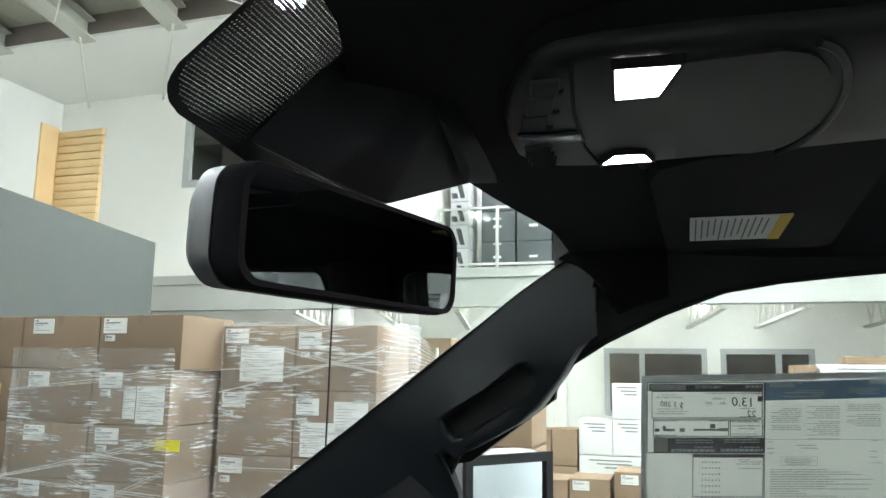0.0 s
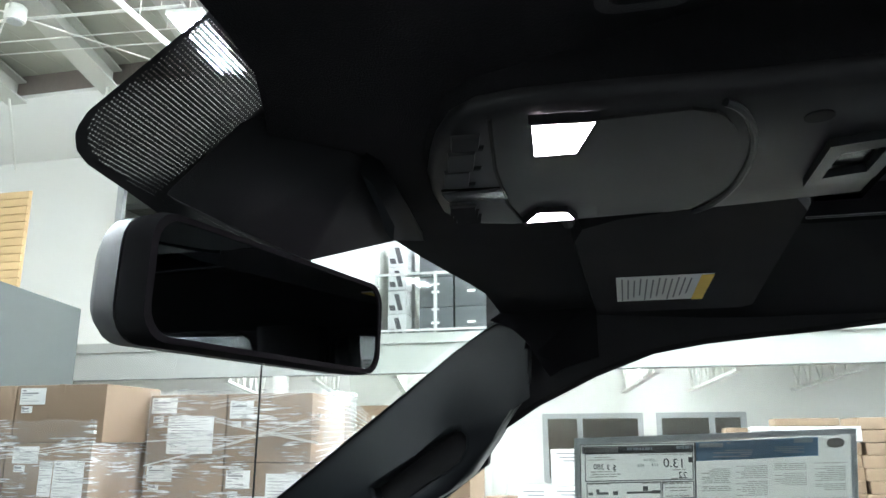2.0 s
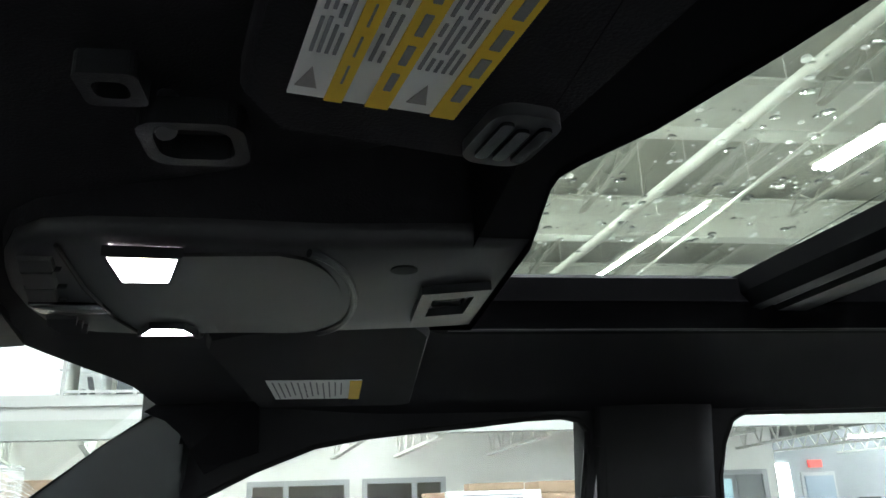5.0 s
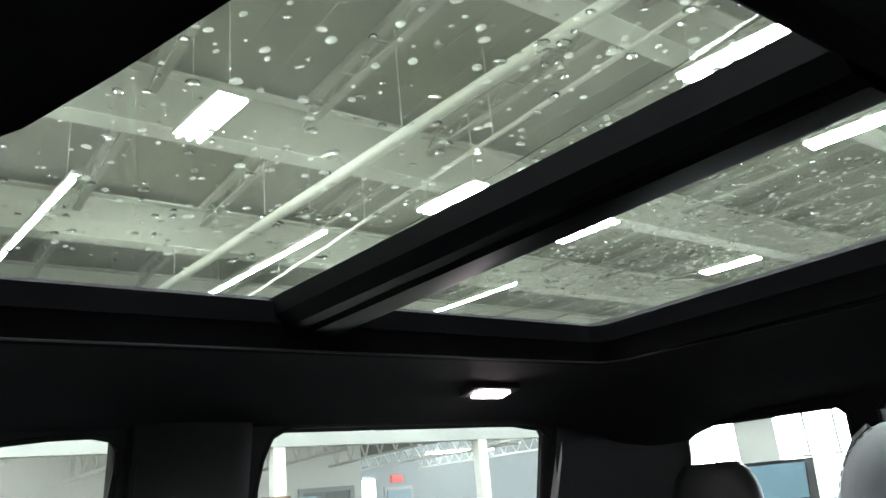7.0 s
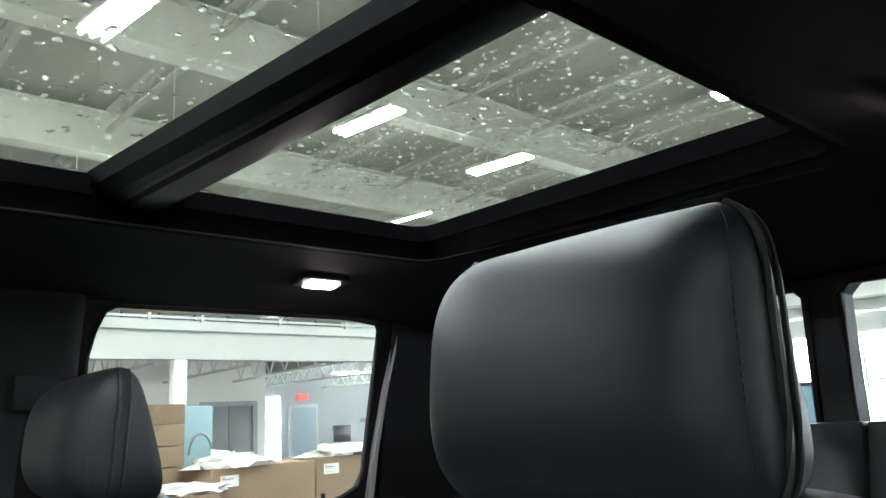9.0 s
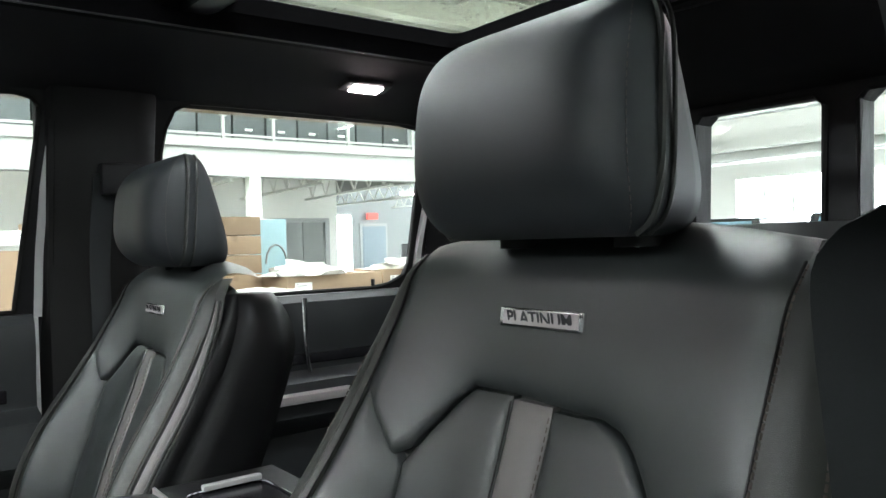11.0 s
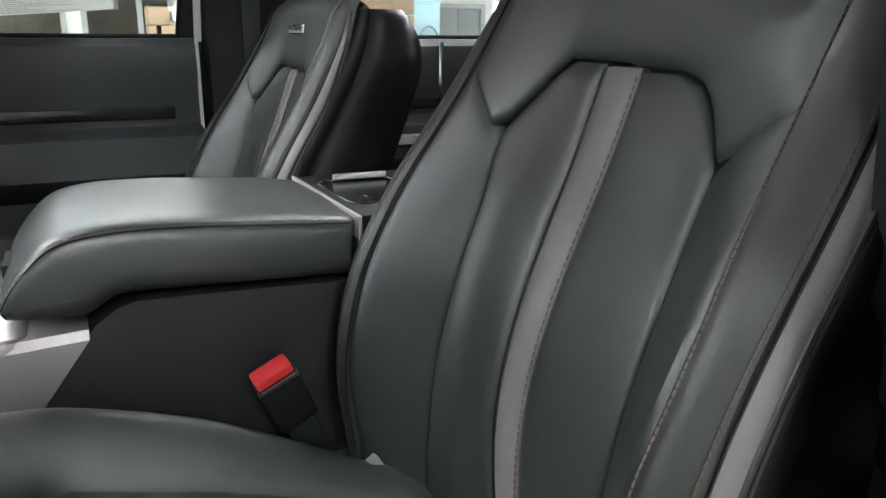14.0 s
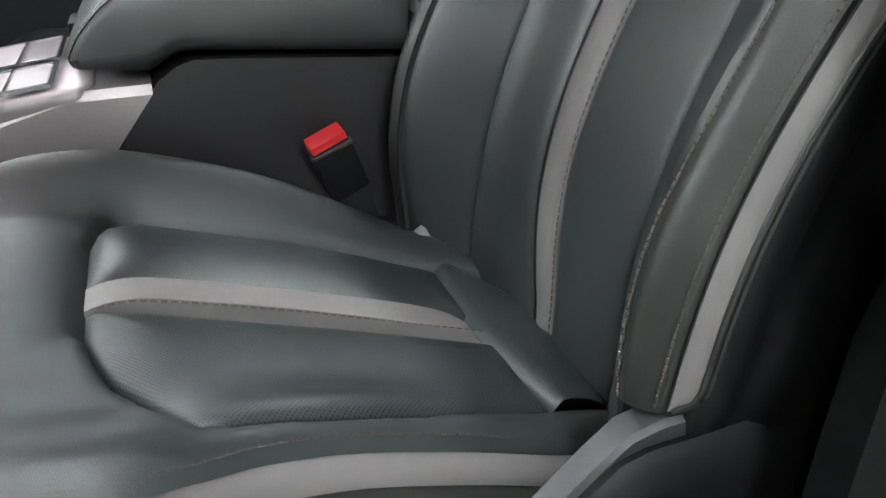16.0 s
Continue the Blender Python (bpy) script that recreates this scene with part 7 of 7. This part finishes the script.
pv = visor(1, "black sun visor with a white printed label, folded up",
           [(0.100, 0.262), (0.14, 0.246), (0.62, 0.220), (0.643, 0.235), (0.643, 0.425), (0.62, 0.441), (0.20, 0.447), (0.155, 0.437), (0.130, 0.405), (0.097, 0.30)])
part("pivot_rod", tube(bmesh.new(), [(0.10, 0.448, 1.872), (0.16, 0.447, 1.870)], 0.006, 8), PLASTIC, pv)
part("clip", boxm(0.088, 0.115, 0.435, 0.462, 1.858, 1.884, 0.004), PLASTIC, pv)
lb = part("label", boxm(0.378, 0.535, 0.298, 0.408, 1.8605, 1.8615), PAPER, pv, "white label with yellow edge")
part("label_edge", boxm(0.378, 0.535, 0.298, 0.312, 1.8595, 1.8602), YELLOW, lb)
bars = bmesh.new()
for k in range(12):
    y = 0.402 - k * 0.0072
    box(bars, 0.386 + 0.004 * (k % 3), 0.527 - 0.012 * ((k * 5) % 4), y - 0.0018, y, 1.8597, 1.8602)
part("print", bars, INK, lb)
dv = visor(-1, "black sun visor with white and yellow warning label, swung inwards",
           [(0.222, 0.262), (0.24, 0.240), (0.53, 0.236), (0.552, 0.25), (0.552, 0.345), (0.53, 0.360), (0.25, 0.362), (0.226, 0.345)])
lb = part("label", boxm(-0.44, -0.261, 0.285, 0.347, 1.8605, 1.8615), PAPER, dv, "white and yellow warning label")
for y0, y1 in ((0.2845, 0.2940), (0.3105, 0.3190), (0.3275, 0.3340)):
    part("label_band", boxm(-0.44, -0.261, y0, y1, 1.8595, 1.8602), YELLOW, lb)
    bars = bmesh.new()
    for k in range(9):
        box(bars, -0.286 - k * 0.017, -0.275 - k * 0.017, y0 + 0.003, y1 - 0.0028, 1.8588, 1.8594)
    part("print", bars, INK, lb)
bars = bmesh.new()
rnd = random.Random(12)
for y0, y1 in ((0.2955, 0.3095), (0.3205, 0.3265), (0.3355, 0.3455)):
    n = max(2, round((y1 - y0) / 0.0028))
    for q in range(n):
        ya, x = y0 + (y1 - y0) * (q + 0.3) / n, -0.290
        while x > -0.43:
            L = rnd.uniform(0.006, 0.020)
            box(bars, x - L, x, ya, ya + 0.0012, 1.8597, 1.8602)
            x -= L + 0.004
part("print", bars, INK, lb)
for y0 in (0.297, 0.337):
    tri = [(-0.268, y0 + 0.001), (-0.268, y0 + 0.0085), (-0.281, y0 + 0.0048)]
    part("warning_mark", loft(bmesh.new(), [[(x, y, 1.8597) for x, y in tri], [(x, y, 1.8602) for x, y in tri]]), INKSOFT, lb, "", 0)
vg = part("garage_buttons", plate(rrect(-0.276, -0.232, 0.2430, 0.2725, 0.010), [], lambda a, b, d: (a, b, 1.8575 + d), 0.005), BUTTONGREY, dv, "grey three-button opener")
for k in range(3):
    part("button", plate(rrect(-0.2695 + 0.0035 * (k % 2), -0.2400, 0.2465 + k * 0.0080, 0.2520 + k * 0.0080, 0.0022), [], lambda a, b, d: (a, b, 1.8558 + d), 0.003), GLOSSBLACK, vg)
dv.matrix_basis = Matrix.Translation((-0.261, 0.285, 0)) @ Matrix.Rotation(radians(13), 4, "Z") @ Matrix.Translation((0.261, -0.285, 0))
hk = thing("coat_clip", "black visor clip recess in the roof lining", "clip")
part("recess", plate(rrect(-0.229, -0.188, 0.366, 0.410, 0.010), [rrect(-0.223, -0.195, 0.372, 0.404, 0.008)], lambda a, b, d: (a, b, 1.871 + d), 0.012), PLASTIC, hk, "", 0)
part("hook", tube(bmesh.new(), [(-0.217, 0.399, 1.890), (-0.219, 0.399, 1.880), (-0.221, 0.398, 1.873), (-0.222, 0.397, 1.870)], 0.0045, 10), BUTTONGREY, hk)
vc = thing("visor_bracket", "black visor bracket ring on the roof lining", "bracket")
part("ring", plate(rrect(-0.265, -0.241, 0.399, 0.422, 0.004), [rrect(-0.259, -0.247, 0.404, 0.417, 0.004)], lambda a, b, d: (a, b, 1.871 + d), 0.010), PLASTIC, vc, "", 0)

# ---- rear-view mirror and camera cover ----
mm = pose(-0.040, 0.630, 1.7655, 2.1, 0, -11.75)


def rr_loop(w, h, y, r, n=6):
    pts = []
    for cx, cz, a0 in ((w - r, h - r, 0), (-w + r, h - r, 90), (-w + r, -h + r, 180), (w - r, -h + r, 270)):
        for k in range(n):
            a = radians(a0 + k * 90 / (n - 1))
            pts.append(mm @ Vector((cx + r * math.cos(a), y, cz + r * math.sin(a))))
    return pts


rv = thing("rearview_mirror", "black rear-view mirror hanging from the windscreen", "mirror")
bm = bmesh.new()
loft(bm, [rr_loop(0.128, 0.0375, 0.018, 0.02), rr_loop(0.1275, 0.0370, 0.020, 0.02), rr_loop(0.127, 0.037, 0.034, 0.02), rr_loop(0.118, 0.032, 0.048, 0.02), rr_loop(0.09, 0.024, 0.057, 0.02), rr_loop(0.03, 0.012, 0.062, 0.011)], True, True)
part("shell", bm, HINGE, rv, "dark grey mirror shell", 40)
bm = bmesh.new()
loft(bm, [rr_loop(0.1215, 0.0325, -0.001, 0.016), rr_loop(0.122, 0.033, -0.004, 0.016), rr_loop(0.127, 0.0365, -0.004, 0.018), rr_loop(0.1285, 0.038, 0.004, 0.02), rr_loop(0.128, 0.0375, 0.016, 0.02), rr_loop(0.125, 0.035, 0.0185, 0.02)], True, True)
part("bezel", bm, FLOCK, rv, "black mirror frame", 40)
bm = bmesh.new()
loft(bm, [rr_loop(0.1222, 0.0332, -0.0015, 0.016), rr_loop(0.1222, 0.0332, -0.003, 0.016)])
part("glass", bm, MIRRORGLASS, rv, "dark mirror glass")
part("stem", tube(bmesh.new(), [mm @ Vector((0, 0.05, 0.0)), (-0.005, 0.705, 1.80), (0.01, 0.73, 1.838)], 0.013, 10), PLASTIC, rv)
ch = thing("camera_cover", "black driver-aid camera cover behind the windscreen", "camera cover")
bm = bmesh.new()
for p in ((-0.090, 0.70, 1.837), (-0.084, 0.642, 1.893), (-0.02, 0.58, 1.877), (0.127, 0.58, 1.857), (0.118, 0.70, 1.849), (0.0, 0.632, 1.807), (-0.061, 0.66, 1.817), (0.0, 0.577, 1.893), (0.12, 0.59, 1.885)):
    bm.verts.new(p)
bmesh.ops.convex_hull(bm, input=bm.verts)
bmesh.ops.dissolve_limit(bm, angle_limit=0.06, verts=bm.verts, edges=bm.edges)
bmesh.ops.bevel(bm, geom=list(bm.edges), offset=0.005, segments=2, affect="EDGES", profile=0.6)
part("cover", bm, PLASTIC, ch, "", 30)
bm = bmesh.new()
loft(bm, [[(-0.026, 0.579, 1.880), (-0.028, 0.582, 1.864), (-0.012, 0.578, 1.860), (-0.006, 0.574, 1.880)], [(0.045, 0.578, 1.871), (0.030, 0.586, 1.850), (0.052, 0.580, 1.846), (0.066, 0.574, 1.868)],
          [(0.128, 0.577, 1.861), (0.058, 0.590, 1.843), (0.075, 0.588, 1.840), (0.130, 0.576, 1.853)]])
part("end_cap", bm, PILLAR, ch, "charcoal end strip", 40)


def shield(x, t):
    return Vector((x, 0.652 + 0.80 * t - 0.12 * x * x, 1.886 - 0.60 * t))


def frit_end(x):
    return lerp_keys([(-0.1785, 0.048), (-0.176, 0.056), (-0.171, 0.064), (-0.160, 0.072), (-0.145, 0.0765), (-0.10, 0.080), (-0.04, 0.086), (0.03, 0.09), (0.10, 0.085), (0.17, 0.07)], x)


# a black lattice with small clear gaps, set off row by row
bm = bmesh.new()


def frit_quad(x0, x1, t0, t1):
    bm.faces.new([bm.verts.new(shield(x, t)) for x, t in ((x0, t0), (x1, t0), (x1, t1), (x0, t1))])


P = 0.0029
for j in range(44):
    t0 = -0.045 + j * P
    x = -0.1785 + (P / 2 if j % 2 else 0)
    xs_ = [q for q in [x + P * i for i in range(118)] if frit_end(q) > t0 + P]
    if not xs_:
        continue
    frit_quad(xs_[0] - 0.0008, min(-0.078, xs_[-1] + 0.0008), t0, t0 + 0.0021)
    for q in xs_:
        if q < -0.078:
            frit_quad(q - 0.00120, q + 0.00120, t0 + 0.0021, t0 + P)
    if xs_[-1] > -0.078:
        frit_quad(-0.079, xs_[-1] + 0.0008, t0, t0 + P)
edge = [-0.1785, -0.1785] + [-0.1785 + 0.0035 * k for k in range(99)]
ts_ = [-0.045, 0.03] + [frit_end(x) for x in edge[2:]]
for a, b, ta, tb in zip(edge, edge[1:], ts_, ts_[1:]):
    bm.faces.new([bm.verts.new(shield(x, t)) for x, t in ((a - 0.002, ta + 0.003), (a + 0.002, ta - 0.003), (b + 0.002, tb - 0.003), (b - 0.002, tb + 0.003))])
solid("dot_frit", bm, FROST, "black dot print on the windscreen beside the mirror", "dot print", kind="stuff", smooth=0)

# ---- dome lamps over the rear doors ----
for s in (1, -1):
    dl = thing("dome_lamp", "small lit dome lamp above the rear door", "lamp", "dome lamps")
    base = pose(s * 0.548, -0.688, head_z(0.548, -0.688) - 0.002, 0, s * 13, 0)
    part("bezel", boxm(-0.024, 0.024, -0.058, 0.058, -0.008, 0.008, 0.006, base), PLASTIC, dl)
    part("lens", boxm(-0.016, 0.016, -0.036, 0.036, -0.013, -0.006, 0.004, base), DOME, dl, "lit white lens")

# ---- window sticker on the passenger window ----
ws = thing("window_sticker", "large printed price sheet stuck inside the passenger window", "window sticker")


def on_glass(u, v, d):
    """A place on the sheet: u from its front edge to the rear, v from its top down; the sheet hangs slightly askew."""
    y = 0.497 - 0.287 * u + 0.013 * v
    z = 1.703 + 0.003 * u - 0.315 * v + 0.02 * u * v
    return (0.775 + 0.045 * (1.70 - z) / 0.235 - d, y, z)


def sheet(bm, u0, u1, v0, v1, d, th=0.0003, lean=0.0):
    q = ((u0, v1), (u1, v1 + lean), (u1, v0 + lean), (u0, v0))
    return loft(bm, [[on_glass(u, v, d) for u, v in q], [on_glass(u, v, d + th) for u, v in q]])


def outline(bm, u0, u1, v0, v1, d, w=0.005):
    for a in ((u0, u1, v0, v0 + w), (u0, u1, v1 - w, v1), (u0, u0 + w, v0, v1), (u1 - w, u1, v0, v1)):
        sheet(bm, *a, d)
    return bm


bm = bmesh.new()
sheet(bm, 0.028, 1.50, 0.072, 0.104, 0.0, 0.0003, -0.025)
sheet(bm, 0.028, 0.060, 0.105, 0.775, 0.0)
sheet(bm, 1.470, 1.50, 0.081, 0.752, 0.0)
part("film_border", bm, FILMEDGE, ws, "crinkled grey film border")
part("paper", sheet(bmesh.new(), 0.060, 1.47, 0.104, 0.770, 0.0008, 0.0003, -0.022), STICKERPAPER, ws, "pale grey printed paper")
hd = part("blue_heading", sheet(bmesh.new(), 0.688, 1.310, 0.104, 0.200, 0.0016, 0.0003, -0.016), INKBLUE, ws)
bm = bmesh.new()
for u0, u1, v0, v1 in ((0.705, 0.83, 0.110, 0.131), (0.85, 0.868, 0.106, 0.114), (1.19, 1.285, 0.092, 0.116), (0.84, 0.98, 0.146, 0.151), (0.78, 0.98, 0.157, 0.162), (0.92, 0.975, 0.167, 0.173), (0.775, 0.96, 0.177, 0.182),
                       (1.09, 1.24, 0.134, 0.138), (1.10, 1.24, 0.143, 0.148), (1.09, 1.21, 0.152, 0.157), (1.13, 1.24, 0.161, 0.166)):
    sheet(bm, u0, u1, v0, v1, 0.0021)
part("print", bm, INKPALE, hd)
em = bmesh.new()
lp = [(1.395 + 0.045 * math.cos(a * math.pi / 10), 0.120 + 0.026 * math.sin(a * math.pi / 10)) for a in range(20)]
loft(em, [[on_glass(u, v, 0.0018) for u, v in lp], [on_glass(u, v, 0.0022) for u, v in lp]])
part("emblem", em, INKSOFT, ws, "plain dark oval")
# consumption panel
bm = bmesh.new()
sheet(bm, 0.072, 0.674, 0.114, 0.150, 0.0014)
sheet(bm, 0.098, 0.680, 0.390, 0.468, 0.0014)
sheet(bm, 0.310, 0.682, 0.476, 0.494, 0.0014)
for q in ((0.060, 0.684, 0.104, 0.472), (0.086, 0.674, 0.150, 0.292), (0.094, 0.502, 0.297, 0.386), (0.506, 0.676, 0.297, 0.386), (0.310, 0.682, 0.476, 0.700)):
    outline(bm, *q, 0.0014)
sheet(bm, 0.684, 0.688, 0.104, 0.770, 0.0014)
band = part("dark_band", bm, INKMID, ws)
bm = bmesh.new()
sheet(bm, 0.082, 0.272, 0.120, 0.147, 0.0020)
sheet(bm, 0.105, 0.176, 0.394, 0.464, 0.0020)
part("pale_field", bm, STICKERPAPER, band)
rnd = random.Random(2)
bm = bmesh.new()
for u0, u1, v in ((0.32, 0.455, 0.131), (0.585, 0.665, 0.128), (0.195, 0.43, 0.457), (0.46, 0.675, 0.455), (0.32, 0.42, 0.440), (0.56, 0.66, 0.440), (0.22, 0.42, 0.404), (0.22, 0.42, 0.416), (0.48, 0.66, 0.402), (0.48, 0.66, 0.414)):
    u = u0
    while u < u1:
        L = rnd.uniform(0.008, 0.03)
        h = 0.014 if v in (0.131, 0.457, 0.455, 0.128) else 0.005
        sheet(bm, u, min(u1, u + L), v - h / 2, v + h / 2, 0.0021)
        u += L + 0.005
part("print", bm, INKPALE, band)
bm = bmesh.new()


def words(u0, u1, v, h):
    u = u0
    while u < u1 - 0.008:
        L = min(rnd.uniform(0.014, 0.05), u1 - u)
        sheet(bm, u, u + L, v - h / 2, v + h / 2, 0.0014)
        u += L + 0.006


# parts list in four columns, its headings darker and longer
for u0, u1, v0, n in ((0.715, 0.865, 0.232, 13), (0.895, 1.055, 0.230, 18), (1.09, 1.25, 0.222, 12), (1.29, 1.44, 0.222, 15)):
    for k in range(n):
        if (k * 7 + n) % 9 == 4:
            continue
        words(u0 + (0.06 * rnd.random() if k % 3 else 0.0), u1, v0 + 0.0098 * k, 0.0042)
for u0, u1, v in ((0.70, 0.735, 0.413), (0.70, 0.745, 0.446), (0.70, 0.735, 0.470), (1.21, 1.24, 0.405), (1.20, 1.235, 0.46), (1.20, 1.235, 0.49), (1.21, 1.26, 0.52), (0.845, 0.95, 0.430), (0.87, 0.95, 0.445), (1.33, 1.40, 0.425), (1.31, 1.42, 0.445), (1.31, 1.42, 0.505),
                  (0.79, 0.92, 0.500), (0.785, 0.94, 0.510), (0.79, 0.93, 0.519), (0.80, 0.91, 0.528), (0.40, 0.655, 0.305), (0.515, 0.66, 0.310), (0.52, 0.66, 0.330), (0.55, 0.64, 0.345), (0.52, 0.66, 0.372), (0.105, 0.24, 0.305), (0.105, 0.225, 0.378), (0.55, 0.62, 0.505), (0.56, 0.67, 0.516), (0.54, 0.67, 0.527), (0.55, 0.67, 0.55),
                  (0.14, 0.235, 0.171), (0.11, 0.255, 0.183), (0.12, 0.26, 0.243), (0.125, 0.285, 0.256), (0.11, 0.27, 0.268), (0.38, 0.665, 0.162), (0.56, 0.635, 0.240), (0.555, 0.62, 0.284)):
    words(u0, u1, v, 0.0048)
for k in range(16):
    words(0.715, 0.715 + rnd.uniform(0.15, 0.55), 0.555 + 0.0125 * k, 0.0045)
sheet(bm, 0.69, 1.45, 0.3985, 0.4005, 0.0014)
outline(bm, 0.768, 0.950, 0.488, 0.536, 0.0014, 0.002)
part("print", bm, INKSOFT, ws)
bm = bmesh.new()
for u0, u1, v0, v1 in ((0.103, 0.13, 0.345, 0.360), (0.15, 0.215, 0.345, 0.358), (0.147, 0.165, 0.330, 0.346), (0.24, 0.268, 0.342, 0.362), (0.402, 0.43, 0.320, 0.343), (0.315, 0.45, 0.345, 0.356), (0.45, 0.496, 0.341, 0.358), (0.648, 0.672, 0.178, 0.205)):
    sheet(bm, u0, u1, v0, v1, 0.0014)
for r in range(7):
    for k in range(6):
        sheet(bm, 0.36 + 0.018 * k, 0.367 + 0.018 * k, 0.514 + 0.031 * r, 0.522 + 0.031 * r, 0.0014)
part("marks", bm, INKMID, ws)
for body, u, v, size in (("13.0", 0.572, 0.209, 0.0195), ("$ 3 380", 0.197, 0.221, 0.0118), ("22", 0.617, 0.269, 0.0138), ("L/100 km", 0.445, 0.189, 0.0056), ("14.6", 0.470, 0.214, 0.0066), ("10.5", 0.395, 0.216, 0.0066)):
    p = on_glass(u, v, 0.0020)
    tm = Matrix(((0, -0.19, -1, p[0]), (1, 0, 0, p[1]), (0.03, 1, 0, p[2]), (0, 0, 0, 1)))
    part("figures", text_mesh(body, size, tm), INKDARK, ws, "", 0)
